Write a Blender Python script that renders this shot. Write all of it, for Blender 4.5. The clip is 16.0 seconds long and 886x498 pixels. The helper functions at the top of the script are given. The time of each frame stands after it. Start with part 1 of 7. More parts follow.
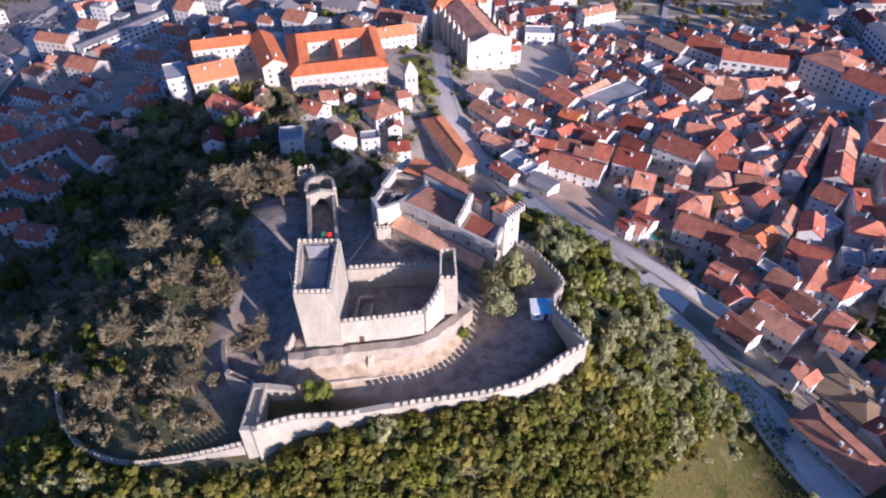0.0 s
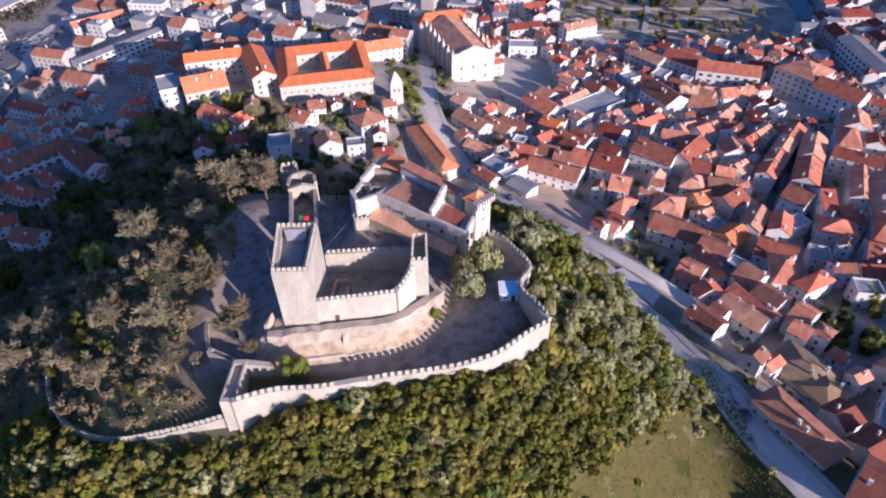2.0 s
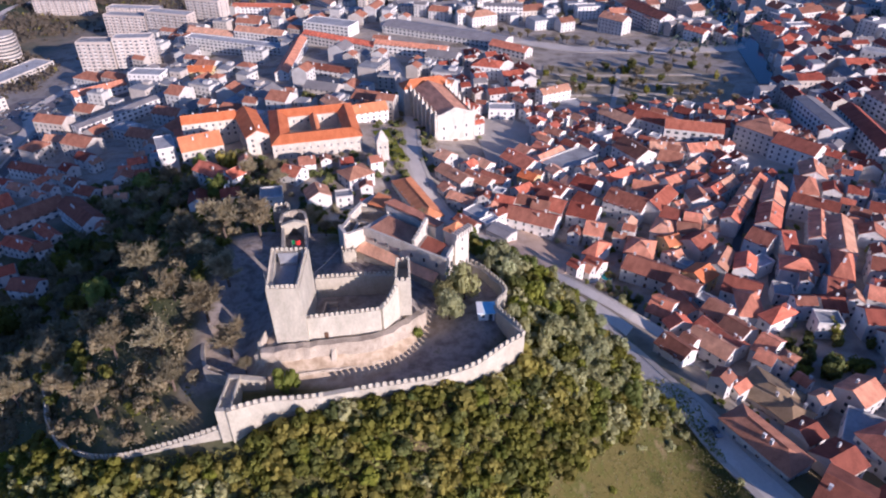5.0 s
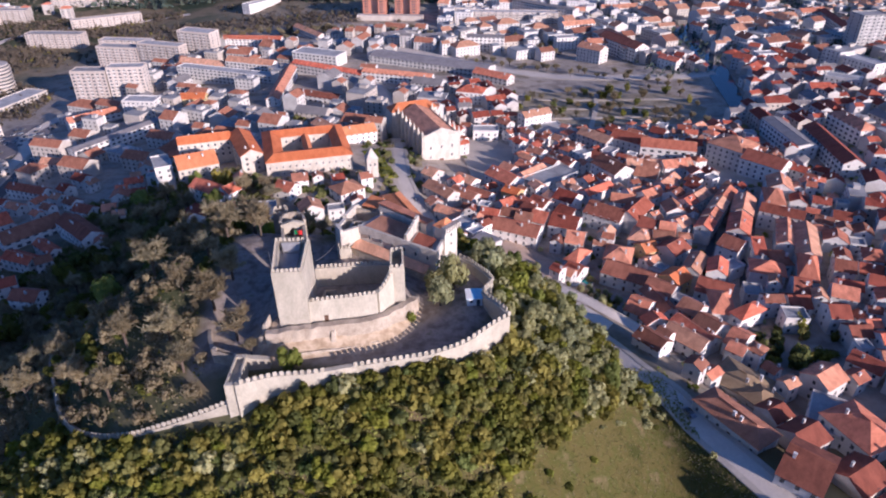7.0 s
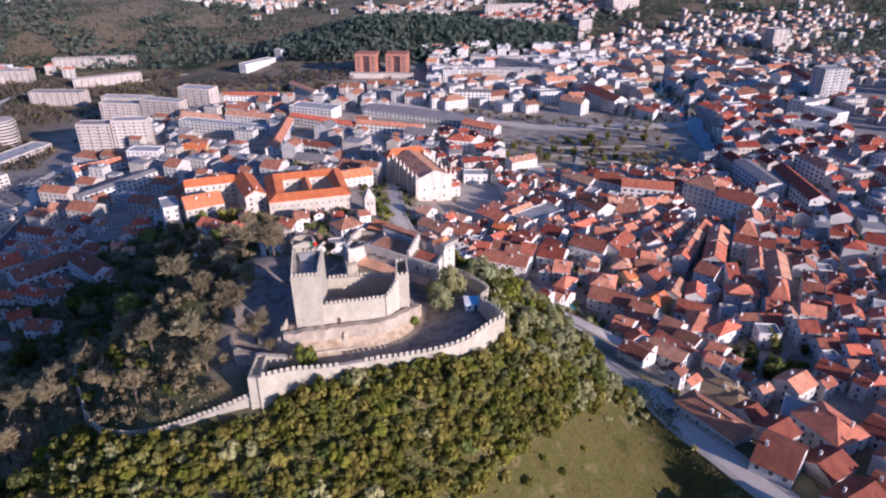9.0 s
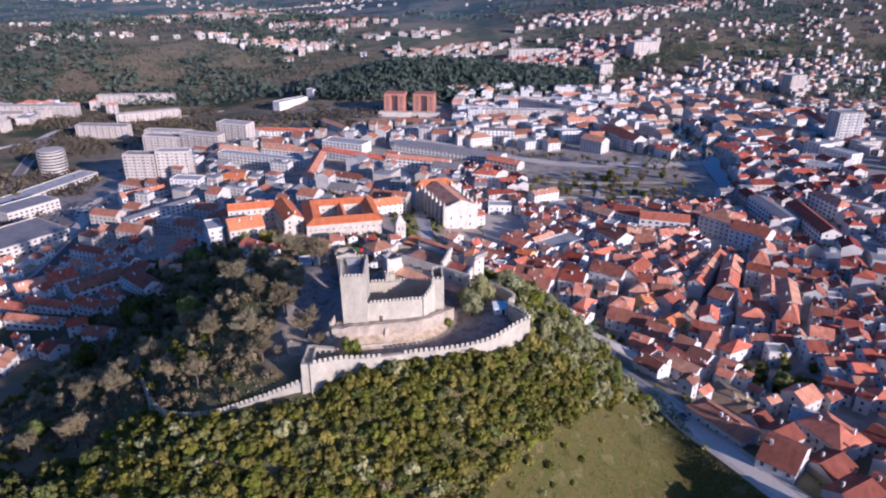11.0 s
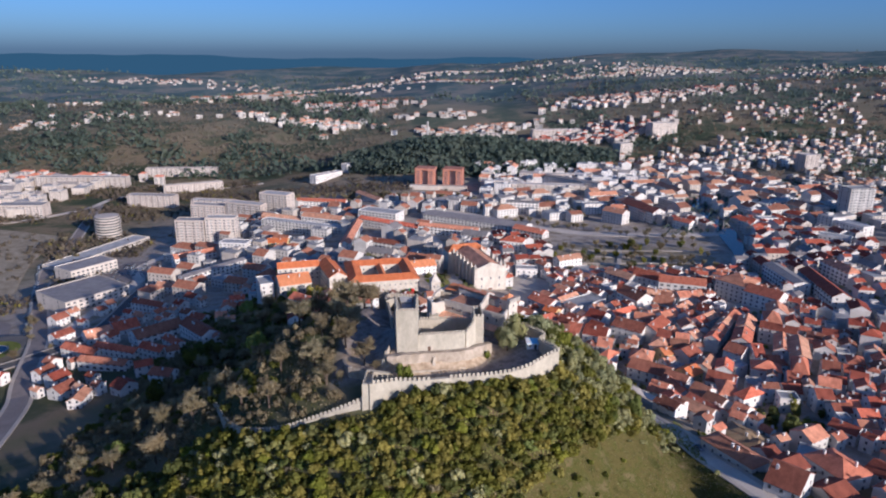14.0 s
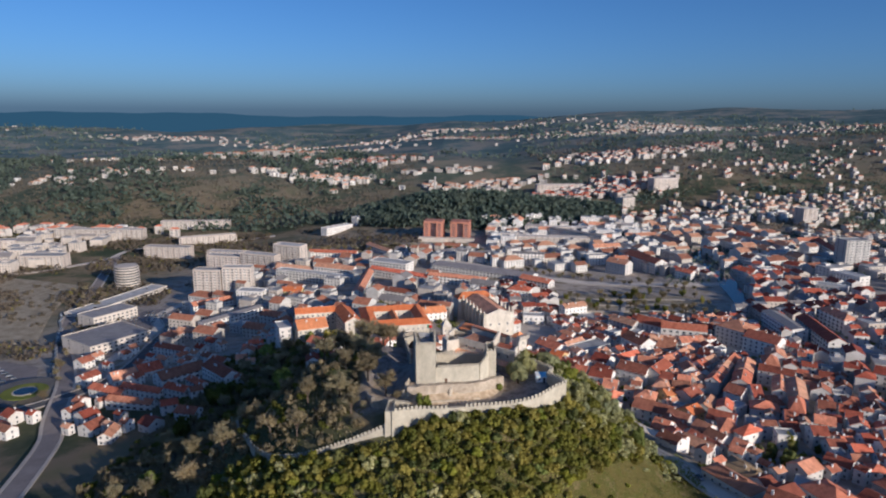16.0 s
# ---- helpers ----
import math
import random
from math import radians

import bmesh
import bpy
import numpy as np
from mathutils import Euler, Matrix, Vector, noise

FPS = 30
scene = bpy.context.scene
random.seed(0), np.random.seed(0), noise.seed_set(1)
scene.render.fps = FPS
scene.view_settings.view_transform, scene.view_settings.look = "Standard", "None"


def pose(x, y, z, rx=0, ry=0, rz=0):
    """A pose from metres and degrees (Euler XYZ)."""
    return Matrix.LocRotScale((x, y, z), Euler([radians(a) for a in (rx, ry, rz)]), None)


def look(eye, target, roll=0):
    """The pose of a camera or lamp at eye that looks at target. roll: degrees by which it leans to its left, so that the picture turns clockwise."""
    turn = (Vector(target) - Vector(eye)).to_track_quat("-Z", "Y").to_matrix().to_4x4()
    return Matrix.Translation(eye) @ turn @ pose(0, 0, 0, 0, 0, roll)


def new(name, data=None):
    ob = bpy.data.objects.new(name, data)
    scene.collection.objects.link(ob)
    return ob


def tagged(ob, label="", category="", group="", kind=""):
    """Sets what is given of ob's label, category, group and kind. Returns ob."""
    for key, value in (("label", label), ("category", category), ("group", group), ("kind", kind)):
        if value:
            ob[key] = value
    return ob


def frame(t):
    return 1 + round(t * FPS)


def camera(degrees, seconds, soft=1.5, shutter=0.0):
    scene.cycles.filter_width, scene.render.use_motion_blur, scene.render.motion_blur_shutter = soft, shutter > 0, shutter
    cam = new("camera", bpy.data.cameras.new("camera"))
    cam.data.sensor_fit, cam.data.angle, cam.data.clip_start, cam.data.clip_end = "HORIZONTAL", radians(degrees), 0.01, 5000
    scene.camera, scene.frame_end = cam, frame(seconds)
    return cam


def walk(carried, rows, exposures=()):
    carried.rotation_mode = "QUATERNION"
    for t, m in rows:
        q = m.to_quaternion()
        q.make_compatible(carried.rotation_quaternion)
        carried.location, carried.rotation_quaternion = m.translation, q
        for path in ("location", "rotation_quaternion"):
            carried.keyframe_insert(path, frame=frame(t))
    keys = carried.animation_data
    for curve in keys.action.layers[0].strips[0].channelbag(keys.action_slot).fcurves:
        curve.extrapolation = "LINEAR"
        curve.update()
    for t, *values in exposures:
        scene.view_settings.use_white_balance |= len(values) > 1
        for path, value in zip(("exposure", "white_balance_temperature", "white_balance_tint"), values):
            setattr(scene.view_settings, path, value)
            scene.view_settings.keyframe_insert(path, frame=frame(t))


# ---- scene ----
cam = camera(68.0, 16.0, soft=2.1)
PATH = [
    (0, (29.545, -85.661, 165.172), (29.507, -84.191, 163.816), -0.3),
    (0.5, (31.126, -88.737, 165.093), (31.088, -87.266, 163.739), -0.3),
    (1, (32.473, -91.614, 164.795), (32.44, -90.137, 163.447), -0.3),
    (1.5, (33.855, -94.175, 164.444), (33.826, -92.683, 163.113), -0.3),
    (2, (35.21, -96.965, 164.332), (35.183, -95.452, 163.025), -0.3),
    (2.5, (35.888, -99.732, 163.902), (35.869, -98.197, 162.62), -0.2),
    (3, (36.473, -102.426, 163.998), (36.457, -100.865, 162.747), -0.2),
    (3.5, (36.815, -105.331, 163.817), (36.805, -103.74, 162.605), -0.1),
    (4, (37.156, -108.26, 163.734), (37.156, -106.643, 162.557), -0.2),
    (6.5, (36.008, -125.266, 161.897), (36.038, -123.585, 160.814), 0.2),
    (7, (35.378, -130.893, 161.245), (35.433, -129.193, 160.194), 0.1),
    (7.5, (34.559, -136.366, 160.479), (34.645, -134.654, 159.45), -0.1),
    (8, (33.338, -141.998, 160.026), (33.438, -140.264, 159.035), -0.0),
    (8.5, (32.304, -147.339, 159.507), (32.407, -145.576, 158.567), 0.0),
    (9, (31.031, -153.555, 159.186), (31.126, -151.771, 158.288), 0.1),
    (11.5, (24.34, -182.931, 159.549), (24.364, -181.078, 158.795), 0.5),
    (12, (22.916, -189.028, 159.867), (22.926, -187.161, 159.151), 0.5),
    (12.5, (21.897, -194.43, 159.738), (21.893, -192.551, 159.054), 0.5),
    (13, (20.585, -200.427, 160.047), (20.571, -198.538, 159.39), 0.6),
    (13.5, (19.486, -206.145, 160.17), (19.464, -204.244, 159.548), 0.6),
    (14, (18.326, -212.554, 160.548), (18.297, -210.637, 159.979), 0.6),
    (14.5, (17.204, -218.31, 161.088), (17.171, -216.375, 160.586), 0.6),
    (15, (16.094, -224.628, 161.454), (16.056, -222.682, 160.992), 0.6),
    (15.5, (15.212, -229.997, 161.44), (15.171, -228.045, 161.005), 0.6),
    (16, (14.441, -235.82, 161.151), (14.395, -233.863, 160.743), 0.6),
]
EXPOSURES = [(0, 0.18, 4130, 23), (8, -0.06, 4220, 24), (12, -0.08, 4040, 22), (16, -0.42, 4230, 9)]
walk(cam, [(t, look(eye, target, roll)) for t, eye, target, roll in PATH], EXPOSURES)


# ---- light ----
SUN_TO = Vector((0.695, -0.719, 0.0)).normalized()
SUN_HIGH = radians(15.2)
world = bpy.data.worlds.new("sky")
scene.world = world
world.use_nodes = True
wn = world.node_tree.nodes
sky = wn.new("ShaderNodeTexSky")
sky.sky_type = "NISHITA"
sky.sun_disc = False
sky.sun_elevation = SUN_HIGH
sky.sun_rotation = math.atan2(SUN_TO.x, SUN_TO.y)
sky.altitude = 100
sky.air_density, sky.dust_density, sky.ozone_density = 0.7, 1.3, 1.5
wn["Background"].inputs[1].default_value = 0.088
world.node_tree.links.new(sky.outputs[0], wn["Background"].inputs[0])
sun = new("sun", bpy.data.lights.new("sun", "SUN"))
sun.data.energy, sun.data.angle, sun.data.color = 7.6, radians(0.6), (1.0, 0.65, 0.335)
sun.matrix_world = look(SUN_TO * 100 * math.cos(SUN_HIGH) + Vector((0, 0, 100 * math.sin(SUN_HIGH))), (0, 0, 0))


# ---- materials ----
def material(name, dark, light, scale=1.0, rough=0.85, bump=0.3, fine=8.0, vary=0.0, spec=0.3, metal=0.0, stretch=(1, 1, 1), third=None, wide_scale=0.18):
    """Two tones mixed by noise at two scales, with relief; vary shifts the tone from object to object."""
    m = bpy.data.materials.new(name)
    m.use_nodes = True
    t, out = m.node_tree, m.node_tree.nodes["Principled BSDF"]
    def node(kind, **kw):
        n = t.nodes.new(kind)
        for key, value in kw.items():
            n.inputs[key.replace("_", " ")].default_value = value
        return n
    co = node("ShaderNodeTexCoord")
    mp = node("ShaderNodeMapping", Scale=stretch)
    t.links.new(co.outputs["Object"], mp.inputs[0])
    info = node("ShaderNodeObjectInfo")
    shift = node("ShaderNodeVectorMath")
    shift.operation = "MULTIPLY_ADD"
    shift.inputs[1].default_value = (37, 53, 0)
    wide = node("ShaderNodeCombineXYZ")
    t.links.new(info.outputs["Random"], wide.inputs[0])
    t.links.new(info.outputs["Random"], wide.inputs[1])
    t.links.new(wide.outputs[0], shift.inputs[0])
    t.links.new(mp.outputs[0], shift.inputs[2])
    big = node("ShaderNodeTexNoise", Scale=wide_scale * scale, Detail=4.0, Roughness=0.6)
    small = node("ShaderNodeTexNoise", Scale=fine * 0.25 * scale, Detail=5.0, Roughness=0.7)
    for n in (big, small):
        t.links.new(shift.outputs[0], n.inputs["Vector"])
    add = node("ShaderNodeMath")
    add.operation = "MULTIPLY_ADD"
    add.inputs[1].default_value = 0.55
    t.links.new(big.outputs[0], add.inputs[0])
    half = node("ShaderNodeMath")
    half.operation = "MULTIPLY"
    half.inputs[1].default_value = 0.45
    t.links.new(small.outputs[0], half.inputs[0])
    t.links.new(half.outputs[0], add.inputs[2])
    ramp = node("ShaderNodeValToRGB")
    ramp.color_ramp.elements[0].position, ramp.color_ramp.elements[1].position = 0.36, 0.64
    ramp.color_ramp.elements[0].color, ramp.color_ramp.elements[1].color = (*dark, 1), (*light, 1)
    if third:
        e = ramp.color_ramp.elements.new(0.5)
        e.color = (*third, 1)
    t.links.new(add.outputs[0], ramp.inputs[0])
    colour = ramp.outputs[0]
    if vary:
        hsv = node("ShaderNodeHueSaturation")
        for k, (a, b) in (("Value", (1 - vary, 1 + vary)), ("Hue", (0.5 - vary * 0.05, 0.5 + vary * 0.05)), ("Saturation", (1 + vary * 0.4, 1 - vary * 0.4))):
            mr = node("ShaderNodeMapRange")
            mr.inputs[3].default_value, mr.inputs[4].default_value = a, b
            if k == "Value":
                t.links.new(info.outputs["Random"], mr.inputs[0])
            else:
                mul = node("ShaderNodeMath")
                mul.operation = "MULTIPLY"
                mul.inputs[1].default_value = 7.13
                fr = node("ShaderNodeMath")
                fr.operation = "FRACT"
                t.links.new(info.outputs["Random"], mul.inputs[0])
                t.links.new(mul.outputs[0], fr.inputs[0])
                t.links.new(fr.outputs[0], mr.inputs[0])
            t.links.new(mr.outputs[0], hsv.inputs[k])
        t.links.new(colour, hsv.inputs["Color"])
        colour = hsv.outputs[0]
    t.links.new(colour, out.inputs["Base Color"])
    if bump:
        b = node("ShaderNodeBump", Strength=bump, Distance=0.08)
        t.links.new(small.outputs[0], b.inputs["Height"])
        t.links.new(b.outputs[0], out.inputs["Normal"])
    out.inputs["Roughness"].default_value, out.inputs["Specular IOR Level"].default_value, out.inputs["Metallic"].default_value = rough, spec, metal
    return m


STONE = material("limestone", (0.39, 0.35, 0.265), (0.605, 0.55, 0.43), 1.6, 0.9, 0.5, 6, 0.06, stretch=(1, 1, 0.5))
STONE_OLD = material("weathered_stone", (0.27, 0.235, 0.18), (0.56, 0.49, 0.39), 1.6, 0.95, 0.7, 6, 0.1)
RENDERED = material("limewash", (0.60, 0.57, 0.52), (0.82, 0.79, 0.74), 0.9, 0.9, 0.2, 6, 0.2)
CREAM = material("cream_wall", (0.50, 0.445, 0.375), (0.68, 0.62, 0.54), 0.9, 0.9, 0.2, 6, 0.14)
YELLOW = material("yellow_wall", (0.58, 0.44, 0.20), (0.72, 0.56, 0.28), 0.9, 0.9, 0.2, 6, 0.1)
CONCRETE = material("concrete", (0.34, 0.33, 0.31), (0.50, 0.48, 0.45), 0.7, 0.85, 0.2, 6, 0.12)
BRICK_RED = material("red_facing", (0.40, 0.18, 0.115), (0.52, 0.26, 0.175), 0.9, 0.85, 0.2, 6, 0.05)
TILE = material("clay_tiles", (0.38, 0.15, 0.08), (0.76, 0.345, 0.19), 2.2, 0.8, 0.6, 9, 0.34, stretch=(1, 0.35, 1))
TILE_NEW = material("orange_tiles", (0.55, 0.17, 0.05), (0.78, 0.29, 0.10), 1.6, 0.75, 0.5, 9, 0.12, stretch=(1, 0.35, 1))
TILE_OLD = material("dark_tiles", (0.20, 0.072, 0.042), (0.42, 0.16, 0.09), 2.2, 0.85, 0.6, 9, 0.25, stretch=(1, 0.35, 1))
TILE_TAN = material("tan_tiles", (0.22, 0.15, 0.08), (0.38, 0.27, 0.15), 2.0, 0.85, 0.5, 9, 0.12)
FLAT_ROOF = material("flat_roof", (0.30, 0.295, 0.29), (0.56, 0.55, 0.53), 0.8, 0.8, 0.2, 6, 0.2)
SHEET_ROOF = material("sheet_roof", (0.23, 0.21, 0.20), (0.37, 0.345, 0.32), 1.0, 0.55, 0.15, 6, 0.15)
GLASS = material("window_glass", (0.055, 0.062, 0.075), (0.13, 0.14, 0.155), 0.5, 0.15, 0.0, 4, 0.3, spec=0.6)
FRAME = material("window_frame_paint", (0.62, 0.60, 0.56), (0.74, 0.72, 0.68), 1.0, 0.7, 0.0, 4, 0.1)
DOOR = material("door_paint", (0.08, 0.05, 0.03), (0.16, 0.10, 0.06), 2.0, 0.7, 0.2, 6, 0.4)
ROAD_PALE = material("worn_pale_road", (0.60, 0.53, 0.44), (0.78, 0.70, 0.59), 0.5, 0.9, 0.15, 10)
ASPHALT = material("asphalt", (0.10, 0.098, 0.095), (0.17, 0.162, 0.152), 0.7, 0.9, 0.3, 10)
WORN_ASPHALT = material("worn_asphalt", (0.24, 0.205, 0.18), (0.36, 0.31, 0.27), 0.5, 0.9, 0.3, 10)
LOT_EARTH = material("trodden_earth", (0.44, 0.31, 0.20), (0.66, 0.51, 0.37), 0.8, 0.95, 0.3, 8)
PAVING = material("pale_paving", (0.48, 0.42, 0.335), (0.66, 0.585, 0.475), 0.5, 0.9, 0.15, 10)
EARTH = material("bare_earth", (0.58, 0.46, 0.30), (0.80, 0.66, 0.47), 0.6, 0.95, 0.3, 8)
BARK = material("bark", (0.07, 0.055, 0.04), (0.16, 0.125, 0.095), 3.0, 0.95, 0.6, 8, 0.2, stretch=(1, 1, 0.3))
LEAF = material("evergreen_leaves", (0.082, 0.100, 0.020), (0.305, 0.305, 0.056), 1.2, 0.75, 0.0, 8, 0.3, wide_scale=0.05)
LEAF_OLIVE = material("olive_scrub", (0.15, 0.15, 0.034), (0.44, 0.415, 0.10), 1.2, 0.8, 0.0, 8, 0.3, wide_scale=0.05)
LEAF_GREY = material("grey_olive_leaves", (0.25, 0.265, 0.115), (0.64, 0.63, 0.31), 1.2, 0.8, 0.0, 8, 0.25, wide_scale=0.06)
PINK_WALL = material("pinkish_render", (0.48, 0.415, 0.35), (0.66, 0.585, 0.51), 0.5, 0.9, 0.2, 6, 0.12)
FAR_WALL = material("weathered_render", (0.46, 0.42, 0.365), (0.66, 0.61, 0.55), 0.3, 0.9, 0.2, 6, 0.2)
LEAF_YELLOW = material("yellowing_leaves", (0.30, 0.29, 0.10), (0.64, 0.59, 0.25), 1.2, 0.8, 0.0, 8, 0.2)
LEAF_BRIGHT = material("fresh_leaves", (0.135, 0.176, 0.022), (0.378, 0.392, 0.068), 1.2, 0.75, 0.0, 8, 0.3, wide_scale=0.05)
TWIG = material("bare_twigs", (0.22, 0.188, 0.105), (0.53, 0.46, 0.27), 1.2, 0.95, 0.0, 8, 0.2, wide_scale=0.05)
LAWN = material("park_lawn", (0.22, 0.185, 0.11), (0.52, 0.44, 0.31), 0.6, 0.95, 0.4, 10)
# leaf green shifted to blue, standing in for haze over the distance
LEAF_FAR = material("haze_tinted_woods", (0.085, 0.128, 0.105), (0.215, 0.245, 0.175), 0.1, 0.9, 0.0, 8, 0.2)
SCRUB_FAR = material("far_brown_scrub", (0.14, 0.122, 0.088), (0.28, 0.235, 0.165), 0.1, 0.95, 0.0, 8, 0.2)
RUBBLE = material("rubble_stone", (0.30, 0.25, 0.18), (0.60, 0.52, 0.40), 1.8, 0.95, 0.9, 7, 0.08)
STONE_WHITE = material("pale_limestone", (0.47, 0.42, 0.34), (0.75, 0.69, 0.585), 1.6, 0.9, 0.5, 6, 0.05, stretch=(1, 1, 0.5))
WATER = material("river_water", (0.010, 0.022, 0.035), (0.02, 0.036, 0.05), 0.3, 0.1, 0.1, 6, spec=0.5)
BLUE_SHEET = material("blue_sheet_roof", (0.22, 0.50, 0.76), (0.42, 0.68, 0.88), 0.5, 0.45, 0.05, 6)
WHITE = material("white_paint", (0.74, 0.73, 0.70), (0.84, 0.83, 0.80), 1.0, 0.7, 0.05, 6, 0.08)
CAR = material("car_paint", (0.16, 0.17, 0.19), (0.30, 0.31, 0.33), 1.0, 0.3, 0.0, 4, 0.9, spec=0.6)
RUBBER = material("rubber", (0.015, 0.015, 0.015), (0.03, 0.03, 0.03), 2, 0.8, 0.1)
STEEL = material("steel", (0.30, 0.30, 0.30), (0.42, 0.42, 0.42), 2, 0.45, 0.05, metal=0.7)
FLAG_GREEN = material("flag_green", (0.01, 0.12, 0.03), (0.02, 0.18, 0.05), 2, 0.8, 0.0)
FLAG_RED = material("flag_red", (0.40, 0.02, 0.01), (0.55, 0.03, 0.02), 2, 0.8, 0.0)


def leafy(m, share):
    """Lets part of the light through thin leaves."""
    t = m.node_tree
    out, bsdf = t.nodes["Material Output"], t.nodes["Principled BSDF"]
    thin, both = t.nodes.new("ShaderNodeBsdfTranslucent"), t.nodes.new("ShaderNodeMixShader")
    both.inputs[0].default_value = share
    t.links.new(bsdf.inputs["Base Color"].links[0].from_socket, thin.inputs[0])
    t.links.new(bsdf.outputs[0], both.inputs[1])
    t.links.new(thin.outputs[0], both.inputs[2])
    t.links.new(both.outputs[0], out.inputs[0])


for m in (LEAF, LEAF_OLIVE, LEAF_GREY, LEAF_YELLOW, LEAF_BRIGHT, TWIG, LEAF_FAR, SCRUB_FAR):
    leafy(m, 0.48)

def smooth(a, b, v):
    """0 below a, 1 above b, a soft step between."""
    s = np.clip((np.asarray(v, float) - a) / (b - a), 0, 1)
    return s * s * (3 - 2 * s)


ROAD_Y = [-40, -16, 1, 15, 26, 39, 48, 65.5, 80, 92, 105, 131, 158, 198, 250, 300, 370, 430]
ROAD_X = [132, 121, 114, 110, 103.5, 98.5, 94, 86.5, 79, 71, 63, 50, 35.5, 24, 20, 15, 8, -6]
ROAD_Z = [20.5, 19.5, 18, 17, 16, 14, 13, 12.5, 12, 10.5, 8, 4, -1, -4, -6, -8, -11, -14]


def land(x, y):
    """Height of the ground: valley town, castle hill and far hills."""
    x, y = np.asarray(x, float), np.asarray(y, float)
    base = -2 - 0.045 * np.clip(y - 150, 0, 560) + 0.10 * np.clip(100 - y, 0, 260)
    base = base - 0.10 * np.clip(-50 - x, 0, 300) + 0.05 * np.clip(x - 150, 0, 400)
    # the seminary terrace behind the hill
    base = base + 11 * (1 - smooth(0.45, 1.5, np.hypot((x + 42) / 75, (y - 205) / 75)))
    # far country: rolling hills up to the skyline
    far = smooth(850, 1500, np.hypot(x, y))
    roll = 26 * np.sin(x / 410 + 0.7) * np.cos(y / 520 + 0.3) + 14 * np.sin(x / 170 + y / 260) * np.cos(y / 210)
    rise = 75 * smooth(880, 1700, y) + 0.03 * np.clip(x, -1500, 2500)
    base = base + far * (roll + rise) + 58 * smooth(3000, 4300, np.hypot(x, y))
    # wooded knoll behind the river
    base = base + 34 * np.exp(-(((x - 40) / 190) ** 2 + ((y - 980) / 120) ** 2))
    dx = np.where(x < 22, (x - 22) / (56 + 9 * smooth(0, 30, y)), (x - 22) / 45)
    dy = np.where(y < 18, (y - 18) / 38, (y - 18) / 42)
    r = np.sqrt(dx * dx + dy * dy)
    z = base + (53.4 - base) * (1 - smooth(0.72, 2.35, r))
    z = z + 8 * np.exp(-(((x + 30) / 24) ** 2 + ((y - 60) / 26) ** 2))
    z = z + 5 * np.exp(-(((x + 40) / 18) ** 2 + ((y - 24) / 18) ** 2))
    # bench of the castle road on the eastern slope
    u = 0.8 * (x - np.interp(y, ROAD_Y, ROAD_X))
    w = (1 - smooth(6, 32, u)) * (1 - smooth(5, 17, -u)) * (1 - smooth(135, 160, y)) * smooth(-75, -45, y)
    z = z * (1 - w) + np.interp(y, ROAD_Y, ROAD_Z) * w
    # mound of the inner ward behind its apron wall, with a talus before it
    d = y - np.interp(x, [-30, -4, 8, 22, 28, 33, 40], [30, -2.6, -1.3, 1.3, 5.8, 11.5, 30])
    m = smooth(-0.6, 0.4, d) * (1 - smooth(17, 27, y)) * smooth(-7, -3, x) * (1 - smooth(30, 35, x))
    talus = smooth(-6.8, -0.6, d) * (1 - smooth(22, 34, y)) * smooth(-12, -3, x) * (1 - smooth(25, 34, x))
    return z + 2.0 * m + 3.7 * talus + 3.2 * np.exp(-(((x - 48) / 9) ** 2 + ((y - 10) / 10) ** 2))


def high(x, y):
    return float(land(x, y))


# ---- mesh helpers ----
class Geo:
    """Collects faces of a mesh, with a material for each face."""
    def __init__(self):
        self.v, self.f, self.m = [], [], []
        self.cream = 0.3

    def poly(self, pts, mat=0):
        k = len(self.v)
        self.v += [tuple(p) for p in pts]
        self.f.append(tuple(range(k, k + len(pts))))
        self.m.append(mat)

    def solid(self, low, top, mat=0, cap=None):
        """Walls between two rings of points, with a floor and a lid."""
        k, n = len(self.v), len(low)
        self.v += [tuple(p) for p in low] + [tuple(p) for p in top]
        for a in range(n):
            b = (a + 1) % n
            self.f.append((k + a, k + b, k + n + b, k + n + a))
            self.m.append(mat)
        self.f += [tuple(range(k + n, k + 2 * n)), tuple(range(k + n - 1, k - 1, -1))]
        self.m += [mat if cap is None else cap, mat]

    def box(self, x0, x1, y0, y1, z0, z1, mat=0, cap=None):
        r = [(x0, y0), (x1, y0), (x1, y1), (x0, y1)]
        self.solid([(*p, z0) for p in r], [(*p, z1) for p in r], mat, cap)

    def turned(self, cx, cy, sx, sy, z0, z1, rot, mat=0, taper=1.0):
        c, s = math.cos(rot), math.sin(rot)
        r = [(-sx / 2, -sy / 2), (sx / 2, -sy / 2), (sx / 2, sy / 2), (-sx / 2, sy / 2)]
        q = lambda k: [(cx + k * (a * c - b * s), cy + k * (a * s + b * c)) for a, b in r]
        self.solid([(*p, z0) for p in q(1)], [(*p, z1) for p in q(taper)], mat)

    def tube(self, a, b, ra, rb, n=6, mat=0):
        a, b = Vector(a), Vector(b)
        d = (b - a).normalized()
        u = d.cross(Vector((0.3, 0.9, 0.2))).normalized()
        w = d.cross(u)
        ring = lambda p, r: [p + r * (math.cos(i * math.tau / n) * u + math.sin(i * math.tau / n) * w) for i in range(n)]
        self.solid(ring(a, ra), ring(b, rb), mat)

    def mesh(self, name, *mats):
        me = bpy.data.meshes.new(name)
        me.from_pydata(self.v, [], self.f)
        for m in mats:
            me.materials.append(m)
        if len(mats) > 1:
            me.polygons.foreach_set("material_index", self.m)
        return me


